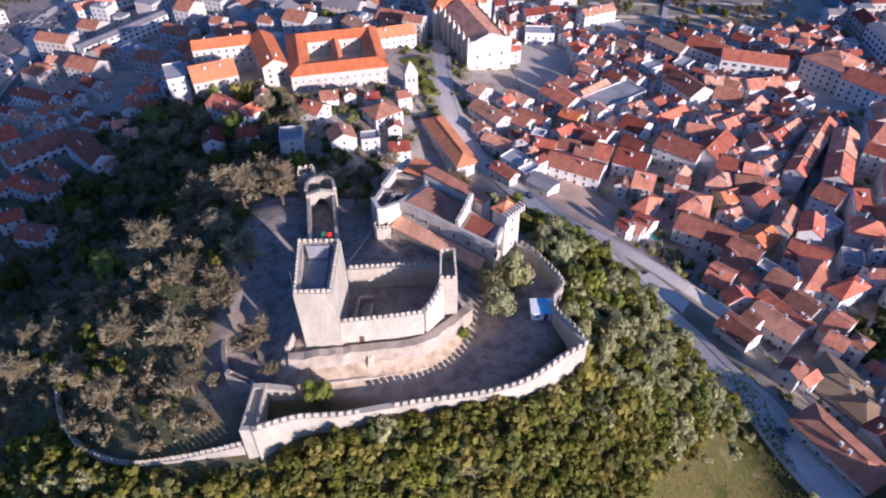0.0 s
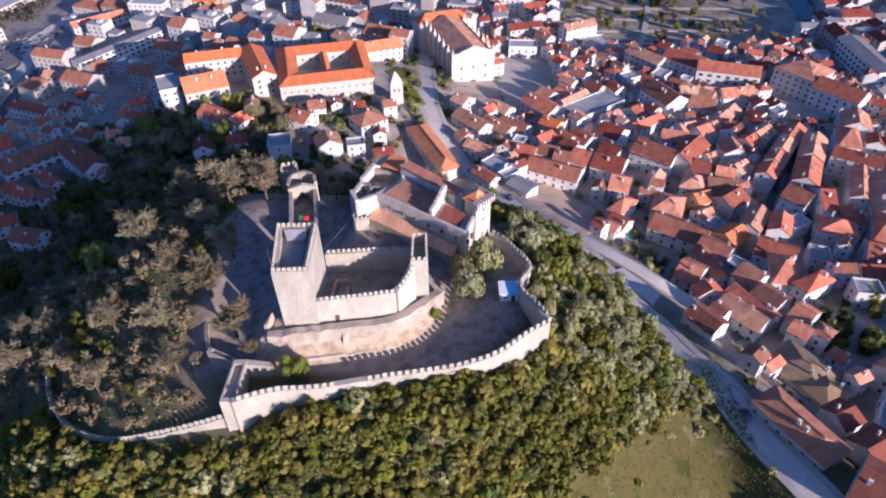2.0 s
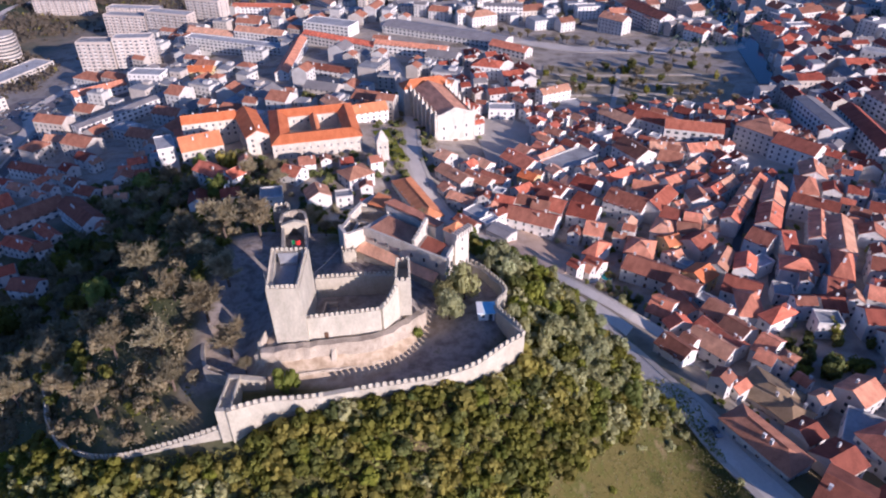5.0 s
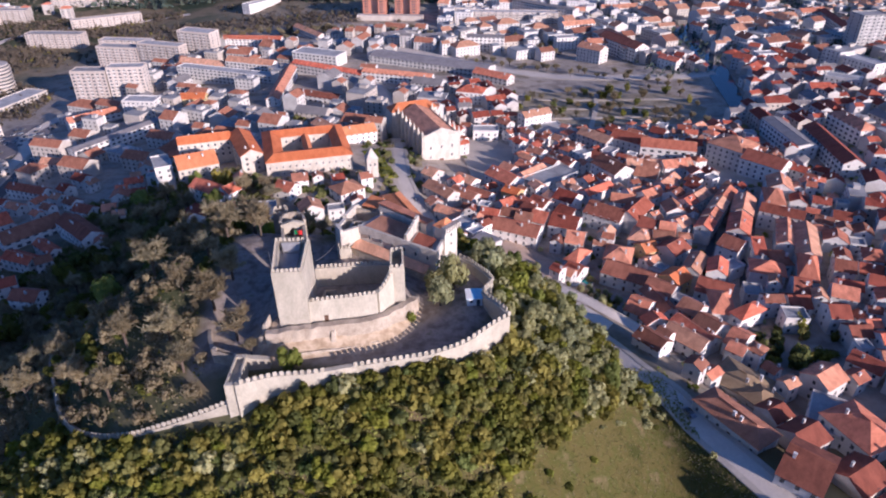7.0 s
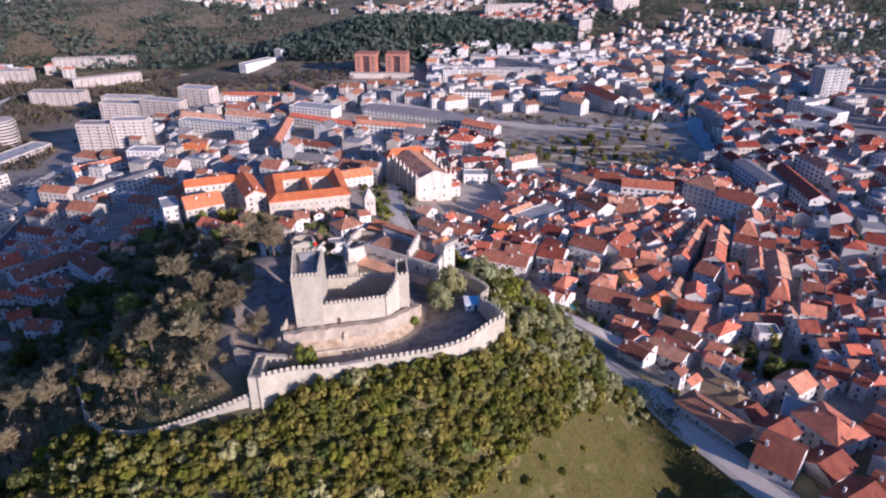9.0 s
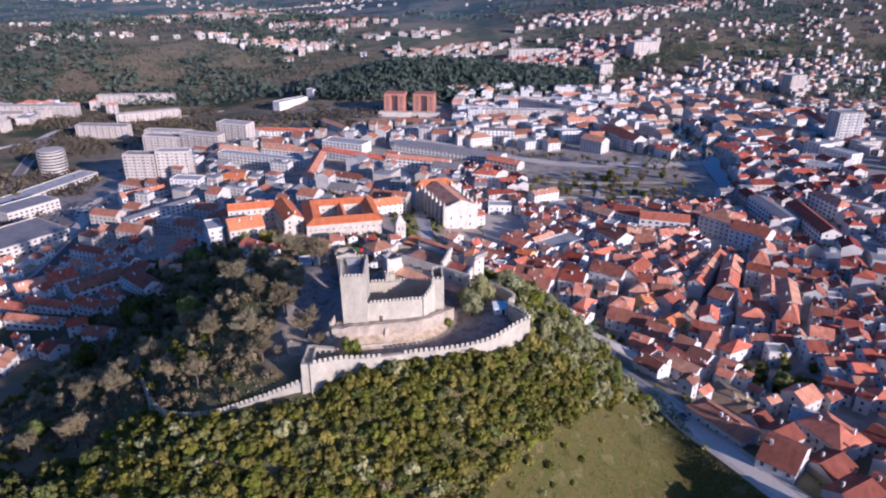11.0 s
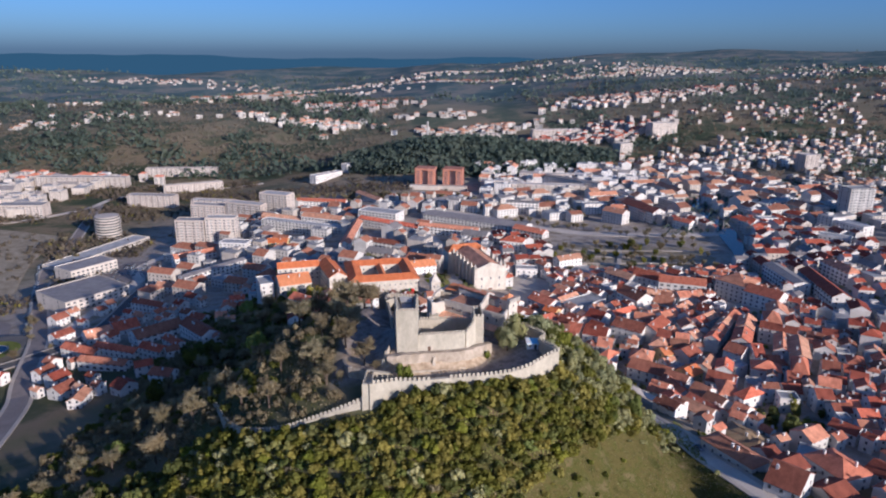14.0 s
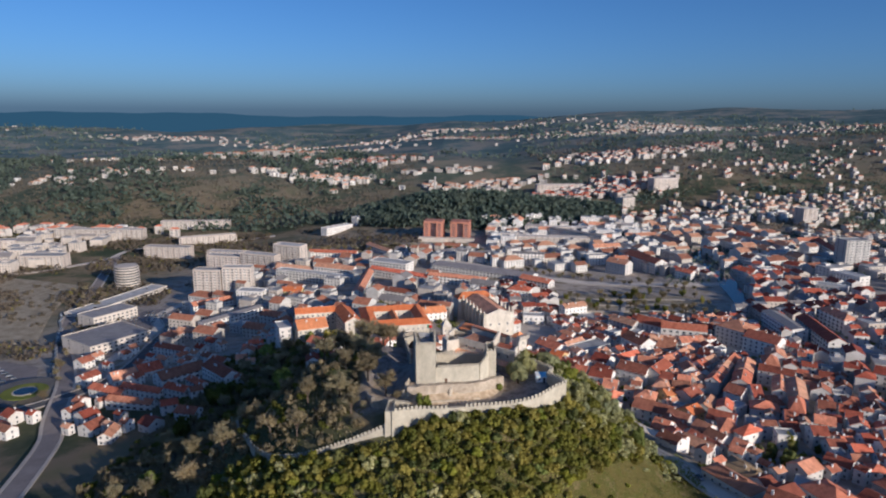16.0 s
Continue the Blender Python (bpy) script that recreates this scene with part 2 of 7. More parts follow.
def part(name, geo, mats, parent=None, label=""):
    me = geo if isinstance(geo, bpy.types.Mesh) else geo.mesh(name, *(mats if isinstance(mats, (list, tuple)) else [mats]))
    ob = new(name, me)
    ob.parent = parent
    return tagged(ob, label)


def thing(name, x, y, z, rot=0.0, label="", category="", group="", kind=""):
    ob = new(name)
    ob.empty_display_size = 0.5
    ob.matrix_basis = pose(x, y, z, 0, 0, rot)
    return tagged(ob, label, category, group, kind)


def put(name, mesh, parent, x, y, z, rot=0.0, s=(1, 1, 1)):
    ob = new(name, mesh)
    ob.parent = parent
    ob.matrix_basis = pose(x, y, z, 0, 0, rot) @ Matrix.Diagonal((*s, 1))
    return ob


rng = random.Random(7)

# ---- ground ----
def axis(core0, core1, step, low, up):
    """Coordinates with even steps in the core, and widening ones beyond."""
    mid = list(np.arange(core0, core1 + 0.1, step))
    a, d = [core1], step
    while a[-1] < up:
        d = min(d * 1.09, 90)
        a.append(a[-1] + d)
    b, d = [core0], step
    while b[-1] > low:
        d = min(d * 1.09, 90)
        b.append(b[-1] - d)
    return np.array(b[:0:-1] + mid + a[1:])


gx, gy = axis(-80, 140, 2.5, -4600, 4600), axis(-60, 130, 2.5, -900, 4600)
GX, GY = np.meshgrid(gx, gy)
GZ = land(GX, GY)
nx, ny = len(gx), len(gy)
gm = bpy.data.meshes.new("ground")
idx = np.arange(nx * ny).reshape(ny, nx)
quads = np.stack([idx[:-1, :-1], idx[:-1, 1:], idx[1:, 1:], idx[1:, :-1]], -1).reshape(-1, 4)
gm.from_pydata(np.stack([GX, GY, GZ], -1).reshape(-1, 3).tolist(), [], quads.tolist())
gm.polygons.foreach_set("use_smooth", [True] * len(gm.polygons))


def in_field(x, y):
    """The open meadow on the south-east foot of the hill."""
    return (x > 45 + 1.2 * (y + 38)) & (y < 14) & (x < np.interp(y, ROAD_Y, ROAD_X) - 5)


ztown = smooth(60, 110, np.hypot((GX - 10) / 1.1, GY - 20)) * (1 - smooth(640, 960, np.hypot(GX - 130, GY * 0.95)))
zfield = np.where(in_field(GX, GY), 1.0, 0.0)
ztown = ztown * smooth(-430, -300, GX) * (1 - smooth(-10, -60, GX) * (1 - smooth(150, 185, GY))) * smooth(-5, 25, GY)
zfield = np.maximum(zfield, 0.85 * (1 - smooth(90, 150, np.hypot(GX - 10, GY - 10))) * (1 - ztown) * (0.25 + 0.75 * smooth(-20, 15, GX)))
zcastle = 1 - smooth(0.78, 0.92, np.hypot(np.where(GX < 22, (GX - 22) / 44, (GX - 22) / 40), (GY - 20) / 36))
zcastle = np.maximum(zcastle, smooth(-25, -21, GX) * (1 - smooth(-2, 6, GX)) * smooth(-9, -6, GY) * (1 - smooth(66, 78, GY)))
front = GY - np.interp(GX, [-30, -4, 8, 22, 28, 33, 40, 48], [30, -1.4, -1.6, 0.0, 4.5, 11, 16, 30])
ztalus = smooth(-9, -5, front) * (1 - smooth(1, 4, front)) * smooth(-10, -3, GX) * (1 - smooth(38, 44, GX))
ztalus = np.maximum(ztalus, np.exp(-(((GX + 16) / 4.5) ** 2 + ((GY - 7) / 7) ** 2) ** 2))
lay = gm.color_attributes.new("zone", "FLOAT_COLOR", "POINT")
lay.data.foreach_set("color", np.stack([ztown, zfield, zcastle, ztalus], -1).astype(np.float32).ravel())


def ground_material():
    m = bpy.data.materials.new("ground_cover")
    m.use_nodes = True
    t, out = m.node_tree, m.node_tree.nodes["Principled BSDF"]
    att = t.nodes.new("ShaderNodeAttribute")
    att.attribute_name = "zone"
    sep = t.nodes.new("ShaderNodeSeparateColor")
    t.links.new(att.outputs["Color"], sep.inputs[0])
    geo = t.nodes.new("ShaderNodeNewGeometry")
    def tone(scale, stops, detail=6):
        n = t.nodes.new("ShaderNodeTexNoise")
        n.inputs["Scale"].default_value, n.inputs["Detail"].default_value, n.inputs["Roughness"].default_value = scale, detail, 0.65
        t.links.new(geo.outputs["Position"], n.inputs["Vector"])
        r = t.nodes.new("ShaderNodeValToRGB")
        while len(r.color_ramp.elements) < len(stops):
            r.color_ramp.elements.new(0.5)
        for e, (p, c) in zip(r.color_ramp.elements, stops):
            e.position, e.color = p, (*c, 1)
        t.links.new(n.outputs[0], r.inputs[0])
        return r.outputs[0], n.outputs[0]
    wild, wn_ = tone(0.010, [(0.36, (0.062, 0.080, 0.042)), (0.46, (0.115, 0.118, 0.062)), (0.54, (0.26, 0.205, 0.125)), (0.66, (0.20, 0.18, 0.09))], 8)
    # far ground tone with aerial haze painted in as pale blue
    hazed_forest, _ = tone(0.006, [(0.38, (0.075, 0.12, 0.13)), (0.50, (0.125, 0.168, 0.168)), (0.58, (0.24, 0.23, 0.205)), (0.68, (0.16, 0.19, 0.165))], 8)
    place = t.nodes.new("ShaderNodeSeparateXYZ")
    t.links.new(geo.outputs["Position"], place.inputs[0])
    # the haze tone takes over with distance northward
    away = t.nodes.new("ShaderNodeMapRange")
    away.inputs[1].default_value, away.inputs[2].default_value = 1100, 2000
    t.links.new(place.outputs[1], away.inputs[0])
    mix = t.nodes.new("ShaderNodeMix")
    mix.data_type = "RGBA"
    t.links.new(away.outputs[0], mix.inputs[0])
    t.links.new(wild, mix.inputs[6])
    t.links.new(hazed_forest, mix.inputs[7])
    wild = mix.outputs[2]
    meadow, _ = tone(0.12, [(0.35, (0.065, 0.066, 0.014)), (0.46, (0.125, 0.105, 0.030)), (0.55, (0.088, 0.090, 0.018)), (0.66, (0.20, 0.155, 0.07))], 8)
    street, _ = tone(0.05, [(0.36, (0.27, 0.23, 0.185)), (0.50, (0.50, 0.435, 0.35)), (0.60, (0.37, 0.31, 0.235)), (0.70, (0.15, 0.14, 0.075))], 8)
    yard, fine = tone(0.35, [(0.34, (0.19, 0.16, 0.135)), (0.48, (0.30, 0.26, 0.225)), (0.57, (0.40, 0.345, 0.295)), (0.70, (0.22, 0.20, 0.14))], 8)
    talus, _ = tone(0.30, [(0.34, (0.34, 0.25, 0.15)), (0.48, (0.50, 0.39, 0.25)), (0.57, (0.62, 0.50, 0.34)), (0.70, (0.30, 0.26, 0.13))], 8)
    colour = wild
    for weight, other in ((sep.outputs[0], street), (sep.outputs[1], meadow), (sep.outputs[2], yard), (att.outputs["Alpha"], talus)):
        mix = t.nodes.new("ShaderNodeMix")
        mix.data_type = "RGBA"
        t.links.new(weight, mix.inputs[0])
        t.links.new(colour, mix.inputs[6])
        t.links.new(other, mix.inputs[7])
        colour = mix.outputs[2]
    t.links.new(colour, out.inputs["Base Color"])
    b = t.nodes.new("ShaderNodeBump")
    b.inputs["Strength"].default_value, b.inputs["Distance"].default_value = 0.35, 0.3
    t.links.new(fine, b.inputs["Height"])
    t.links.new(b.outputs[0], out.inputs["Normal"])
    out.inputs["Roughness"].default_value, out.inputs["Specular IOR Level"].default_value = 0.95, 0.1
    return m


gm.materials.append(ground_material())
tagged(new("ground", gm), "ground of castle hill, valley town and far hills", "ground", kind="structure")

# added glowing strip: hazy ridge colour painted as emission, fills the skyline gap
haze = bpy.data.materials.new("ridge_backdrop_glow")
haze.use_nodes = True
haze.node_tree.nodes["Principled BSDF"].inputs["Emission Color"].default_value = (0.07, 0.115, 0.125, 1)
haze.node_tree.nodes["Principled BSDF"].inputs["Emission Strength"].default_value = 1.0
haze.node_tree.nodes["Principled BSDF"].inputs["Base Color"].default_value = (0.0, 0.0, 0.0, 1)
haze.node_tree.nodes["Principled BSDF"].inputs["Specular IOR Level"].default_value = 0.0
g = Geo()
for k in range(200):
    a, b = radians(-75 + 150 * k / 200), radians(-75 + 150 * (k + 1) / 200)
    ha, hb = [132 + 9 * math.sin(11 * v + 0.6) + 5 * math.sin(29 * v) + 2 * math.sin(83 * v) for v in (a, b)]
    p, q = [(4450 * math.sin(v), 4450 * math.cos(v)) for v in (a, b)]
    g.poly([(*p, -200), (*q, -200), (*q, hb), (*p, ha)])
tagged(part("backdrop", g, haze), "glowing backdrop strip painted as a hazy blue ridge under the sky", "hills", kind="structure")

# ---- roads ----
taken = []  # footprints of buildings and roads: x, y, radius


def along(pts, step):
    """Points and directions at even steps on a smooth line through pts."""
    p = [Vector(q) for q in pts]
    p = [2 * p[0] - p[1]] + p + [2 * p[-1] - p[-2]]
    fine = []
    for a in range(1, len(p) - 2):
        for k in range(12):
            u = k / 12
            fine.append(0.5 * (2 * p[a] + (p[a + 1] - p[a - 1]) * u + (2 * p[a - 1] - 5 * p[a] + 4 * p[a + 1] - p[a + 2]) * u * u + (3 * p[a] - p[a - 1] - 3 * p[a + 1] + p[a + 2]) * u ** 3))
    fine.append(p[-2])
    out, left = [], 0.0
    for a, b in zip(fine, fine[1:]):
        n = (b - a).length
        while left < n:
            out.append((a.lerp(b, left / n), (b - a).normalized()))
            left += step
        left -= n
    return out


def road(name, pts, width, mat, label, lift=0.25, kerb=0.0):
    g, rows = Geo(), along([(x, y, 0) for x, y in pts], 4.0)
    ring = []
    for p, d in rows:
        n = Vector((-d.y, d.x, 0))
        taken.append((p.x, p.y, width / 2 + 0.5))
        zc = max(high(p.x, p.y), high(*(p + n * width / 2).xy), high(*(p - n * width / 2).xy)) + lift
        ring.append([(*(p + n * o).xy, zc + dz) for o, dz in ((-width / 2 - 0.02, -2.0), (-width / 2, 0), (width / 2, 0), (width / 2 + 0.02, -2.0))])
    for a, b in zip(ring, ring[1:]):
        for k in range(3):
            g.poly([a[k], a[k + 1], b[k + 1], b[k]])
    ob = part(name, g, mat)
    tagged(ob, label, name, kind="structure")
    if kerb:
        for side, s in (("a", -1), ("b", 1)):
            g = Geo()
            prev = None
            for (p, d), r in zip(rows, ring):
                n = Vector((-d.y, d.x, 0)) * s
                q = [p + n * (width / 2 + o) for o in (0.0, kerb)]
                now = [(*q[0].xy, r[1][2] - 0.1), (*q[0].xy, r[1][2] + 0.13), (*q[1].xy, r[1][2] + 0.13), (*q[1].xy, r[1][2] - 2.0)]
                if prev:
                    for k in range(3):
                        f = [prev[k], prev[k + 1], now[k + 1], now[k]]
                        g.poly(f if s > 0 else f[::-1])
                prev = now
            tagged(part("pavement", g, PAVING), "pale stone pavement with a raised kerb along the road", "pavement", kind="structure")
    return ob


road("road", list(zip(ROAD_X, ROAD_Y))[::-1], 6.5, ROAD_PALE, "pale worn road curving round the foot of the castle hill", kerb=2.0)
road("road", [(-270, 120), (-221, 179), (-234, 293), (-222, 352), (-176, 394), (-120, 372), (-60, 345), (0, 335)], 8, ASPHALT, "asphalt street curving past the lower quarter", kerb=1.5)
road("road", [(-330, 700), (-198, 640), (-13, 573), (128, 455), (224, 424), (290, 420)], 12, ROAD_PALE, "wide pale avenue along the river", kerb=2.0)
road("street", [(77, 92), (86.5, 81.5), (92.2, 75.5), (98.6, 69.2), (104.6, 62.8), (112.2, 56.8), (119, 50)], 4.2, ROAD_PALE, "pale lane branching off the castle road towards the houses", kerb=0.6)
road("street", [(155, 45), (164, 70), (172, 95), (182, 118), (196, 145), (206, 172), (212, 190)], 4.0, ASPHALT, "narrow straight street between old rows")
road("street", [(120, 40), (146, 62), (155, 84), (160, 108), (172, 133), (184, 158), (196, 180)], 3.5, ASPHALT, "narrow street between old houses")


# ---- castle ----
def merlon_mesh(w, t, h):
    g = Geo()
    g.box(-w / 2, w / 2, -t / 2, t / 2, 0, h * 0.86)
    g.solid([(-w / 2, -t / 2, h * 0.86), (w / 2, -t / 2, h * 0.86), (w / 2, t / 2, h * 0.86), (-w / 2, t / 2, h * 0.86)], [(-w / 2 + 0.1, -t / 2 + 0.1, h), (w / 2 - 0.1, -t / 2 + 0.1, h), (w / 2 - 0.1, t / 2 - 0.1, h), (-w / 2 + 0.1, t / 2 - 0.1, h)])
    return g.mesh("merlon", STONE)


MERLON = merlon_mesh(0.9, 0.36, 1.2)
MERLON_SMALL = merlon_mesh(0.72, 0.36, 0.95)


def merlons(parent, a, b, mesh=MERLON, pitch=1.9, origin=(0, 0, 0)):
    """Merlons along the crest from a to b, given in world places."""
    a, b = Vector(a), Vector(b)
    n = max(1, round((b - a).xy.length / pitch))
    rot = math.degrees(math.atan2(b.y - a.y, b.x - a.x))
    for k in range(n):
        p = a.lerp(b, (k + 0.5) / n) - Vector(origin)
        put("merlon", mesh, parent, p.x, p.y, p.z - 0.02, rot + rng.uniform(-2, 2), (rng.uniform(0.92, 1.06), 1, rng.uniform(0.88, 1.05)))


def curtain(label, crest, depth, thick=1.3, mesh=MERLON, pitch=1.55, mat=STONE, merloned=True, step=2.5):
    """A battlemented wall along a line of crest points; its foot lies below the ground."""
    o = crest[0]
    root = thing("castle_wall", *o, label=label, category="wall")
    g = Geo()
    rows = along(crest, step) if len(crest) > 2 else [(Vector(crest[0]), (Vector(crest[1]) - Vector(crest[0])).normalized())]
    rows.append((Vector(crest[-1]), (Vector(crest[-1]) - Vector(crest[-2])).normalized()))
    ring = []
    for p, d in rows:
        n = Vector((-d.y, d.x, 0)).normalized()
        foot = min(high(p.x, p.y), high(*(p + n * thick).xy), high(*(p - n * thick).xy)) - depth
        q = p - Vector(o)
        wob = (0.32 if mat is RUBBLE else 0.10) * noise.noise(p * (0.5 if mat is RUBBLE else 0.21))
        ring.append([(*(q - n * (thick / 2 + 0.25)).xy, foot - o[2]), (*(q - n * (thick / 2 - wob)).xy, q.z + wob), (*(q + n * thick / 2).xy, q.z + wob), (*(q + n * thick / 2).xy, foot - o[2])])
    for a, b in zip(ring, ring[1:]):
        for k in range(3):
            g.poly([a[k], b[k], b[k + 1], a[k + 1]])
    g.poly(ring[0])
    g.poly(ring[-1][::-1])
    part("wall_body", g, mat, root)
    if merloned:
        for p, d in along(crest, pitch)[1:] if len(crest) > 2 else rows[:1]:
            if 11.6 < p.x < 17.2 and p.y < -5:
                continue
            n = Vector((-d.y, d.x, 0)).normalized()
            q = p - n * (thick / 2 - 0.35) - Vector(o)
            put("merlon", mesh, root, q.x, q.y, q.z - 0.06, math.degrees(math.atan2(d.y, d.x)) + rng.uniform(-2, 2), (rng.uniform(0.94, 1.05), 1, rng.uniform(0.9, 1.05)))
    return root


curtain("pale limestone outer curtain wall with square merlons above the wooded slope", [(-8.5, -18.6, 56.5), (-1.2, -15.6, 56.2), (8.7, -14.4, 56), (19.5, -12, 56), (30.7, -10, 56.1), (37, -9, 56.6), (44.6, -6.9, 58), (51, -3.2, 60), (56, -0.3, 61)], 2.5)
curtain("limestone outer curtain wall turning back along the hill edge, with merlons", [(56, 0.3, 61), (54.2, 4, 60.7), (51.4, 9, 60), (51, 13.6, 59), (53.8, 19.6, 58), (51.4, 26.2, 57), (48.4, 31.7, 56.2), (45.2, 35, 56)], 2.5)
curtain("lower limestone curtain wall stepping down the western slope", [(-66, 3, 29.5), (-57, -6.8, 31.5), (-47, -12.5, 34.5), (-37.5, -15.4, 37.9), (-28, -16.6, 42), (-18, -17.2, 46.5), (-9.2, -17.5, 51)], 2.5)
curtain("low limestone wall climbing round the western edge of the hill", [(-66.6, 3.8, 29.3), (-72, 13, 28.2), (-79, 24, 26.0), (-84, 36, 24.0)], 2.0, 1.0, pitch=2.2)
curtain("ruined stone wall along the western terrace edge", [(-17, -4.9, 55), (-20, 2, 54), (-21, 9.6, 53), (-18, 20, 53), (-16, 34, 53)], 2.0, 0.9, merloned=False, mat=STONE_OLD)
curtain("low rubble retaining wall along the path before the inner ward", [(-4.0, -3.6, 59.2), (1.6, -3.0, 59.8), (10.6, -1.6, 60.0), (17.5, -0.6, 60.0), (22.8, 0.8, 60.0), (27.0, 4.4, 59.7), (30.4, 8.4, 58.9), (32.6, 12.0, 58.0)], 2.5, 1.9, merloned=False, mat=RUBBLE, step=1.6)
curtain("thick stone cross wall beside the western bastion", [(-9.8, -8.2, 56.0), (-2.5, -8.6, 55.4)], 3.0, 1.4, merloned=False)


def block(name, geo, mat, x, y, z, rot, label, category):
    root = thing(name, x, y, z, rot, label, category)
    part("wall", geo, mat, root)
    return root


# keep: tall rectangular tower with an inner roof terrace
def build_keep():
    root = thing("keep", 0, 0, 60, 0, "tall rectangular limestone keep with merlons round its roof terrace", "tower")
    g = Geo()
    low = [(-0.6, -1.0), (6.8, -0.6), (6.4, 14.2), (-2.6, 13.8)]
    top = [(-1.0, -1.2), (6.4, -0.9), (6.0, 14.0), (-2.9, 13.8)]
    inn = [(0.3, 0.2), (5.1, 0.5), (4.8, 12.8), (-1.6, 12.6)]
    zt, zi = 15.2, 13.4
    for a in range(4):
        b = (a + 1) % 4
        g.poly([(*low[a], -4), (*low[b], -4), (*top[b], zt), (*top[a], zt)])
        g.poly([(*top[a], zt), (*top[b], zt), (*inn[b], zt), (*inn[a], zt)])
        g.poly([(*inn[a], zt), (*inn[b], zt), (*inn[b], zi), (*inn[a], zi)])
    g.poly([(*p, zi) for p in inn], 1)
    part("wall", g, [STONE, CONCRETE], root)
    for a in range(4):
        b = (a + 1) % 4
        p, q = Vector((*top[a], zt)), Vector((*top[b], zt))
        d = (q - p).normalized()
        n = Vector((-d.y, d.x, 0)) * 0.4
        merlons(root, p + n, q + n, MERLON_SMALL, 1.12)
    g = Geo()
    g.solid([(0.9, 2.0, zi), (4.4, 2.1, zi), (4.2, 9.5, zi), (0.0, 9.4, zi)], [(1.0, 2.1, zi + 0.5), (4.3, 2.2, zi + 0.5), (4.1, 9.4, zi + 0.5), (0.1, 9.3, zi + 0.5)])
    part("roof_light", g, SHEET_ROOF, root, "low grey roof covering inside the parapet")
    g = Geo()
    g.solid([(0, 9.9, zi), (3.9, 10.1, zi), (3.9, 12.3, zi), (-0.9, 12.1, zi)], [(0, 9.9, zi + 0.9), (3.9, 10.1, zi + 0.9), (3.9, 12.3, zi + 2.0), (-0.9, 12.1, zi + 2.0)])
    part("stair_hood", g, FLAT_ROOF, root)
    g = Geo()
    g.tube((-0.7, -0.6, zt), (-0.9, -0.5, zt + 5.5), 0.06, 0.03)
    part("mast", g, STEEL, root)
    g = Geo()
    g.tube((2.6, 13.0, zi), (2.6, 13.0, zi + 5.2), 0.06, 0.04)
    part("flag_pole", g, STEEL, root)
    g = Geo()
    for k in range(8):
        u, w = k / 8, (k + 1) / 8
        y = lambda t: 13.0 + 0.18 * math.sin(t * 7)
        f = [(2.66 + 1.9 * u, y(u), zi + 3.8), (2.66 + 1.9 * w, y(w), zi + 3.8), (2.66 + 1.9 * w, y(w), zi + 5.0), (2.66 + 1.9 * u, y(u), zi + 5.0)]
        g.solid(f[:2] + [(p[0], p[1] + 0.02, p[2]) for p in f[1::-1]], f[3:1:-1] + [(p[0], p[1] + 0.02, p[2]) for p in f[2:4]], 0 if k < 3 else 1)
    part("flag", g, [FLAG_GREEN, FLAG_RED], root, "green and red flag")


build_keep()
curtain("inner ward limestone wall with merlons, joined to the keep", [(6.6, 0.6, 65.7), (14, 1.6, 65.8), (23.2, 3.2, 65.9)], 2.0, 1.2, MERLON_SMALL, 1.15)
curtain("inner ward limestone wall climbing to the corner turret", [(23.2, 3.4, 65.9), (25.0, 5.6, 67.0), (26.6, 8.4, 68.8)], 2.0, 1.2, MERLON_SMALL, 1.15)
curtain("rear wall of the inner ward with merlons and a wall walk", [(26.4, 17.4, 65), (18.5, 17.4, 65), (6.0, 16.2, 65)], 2.0, 1.0, MERLON_SMALL, 1.15)


def build_turret():
    root = thing("turret", 28, 13.2, 60, 2, "limestone corner turret with merlons at the inner ward", "tower")
    g = Geo()
    top = [(-1.9, -4.2), (1.9, -4.2), (1.7, 4.6), (-1.8, 4.4)]
    inn = [(-1.3, -3.6), (1.3, -3.6), (1.1, 4.0), (-1.2, 3.8)]
    zt, zi = 9.4, 7.2
    for a in range(4):
        b = (a + 1) % 4
        g.poly([(top[a][0] * 1.06, top[a][1] * 1.04, -5), (top[b][0] * 1.06, top[b][1] * 1.04, -5), (*top[b], zt), (*top[a], zt)])
        g.poly([(*top[a], zt), (*top[b], zt), (*inn[b], zt), (*inn[a], zt)])
        g.poly([(*inn[a], zt), (*inn[b], zt), (*inn[b], zi), (*inn[a], zi)])
    g.poly([(*p, zi) for p in inn])
    part("wall", g, STONE, root)
    for a in range(4):
        b = (a + 1) % 4
        p, q = Vector((*top[a], zt)), Vector((*top[b], zt))
        d = (q - p).normalized()
        merlons(root, p + Vector((-d.y, d.x, 0)) * 0.3, q + Vector((-d.y, d.x, 0)) * 0.3, MERLON_SMALL, 1.12)


build_turret()

g = Geo()
g.solid([(-5.6, -2.6, 54), (-3.4, -2.9, 54), (-3.2, 1.6, 54), (-4.2, 1.8, 54)], [(-4.9, -1.6, 60.2), (-4.2, -1.7, 60.4), (-3.6, 1.3, 61.2), (-4.0, 1.4, 61.0)])
g.solid([(-6.4, -4.2, 53.5), (-4.6, -4.4, 53.5), (-4.0, -2.4, 53.5), (-5.6, -2.2, 53.5)], [(-5.8, -3.4, 57.6), (-5.0, -3.5, 57.9), (-4.5, -2.6, 58.4), (-5.2, -2.5, 58.2)])
tagged(part("ruined_buttress", g, RUBBLE), "broken stone buttress leaning on the keep's corner", "ruin")


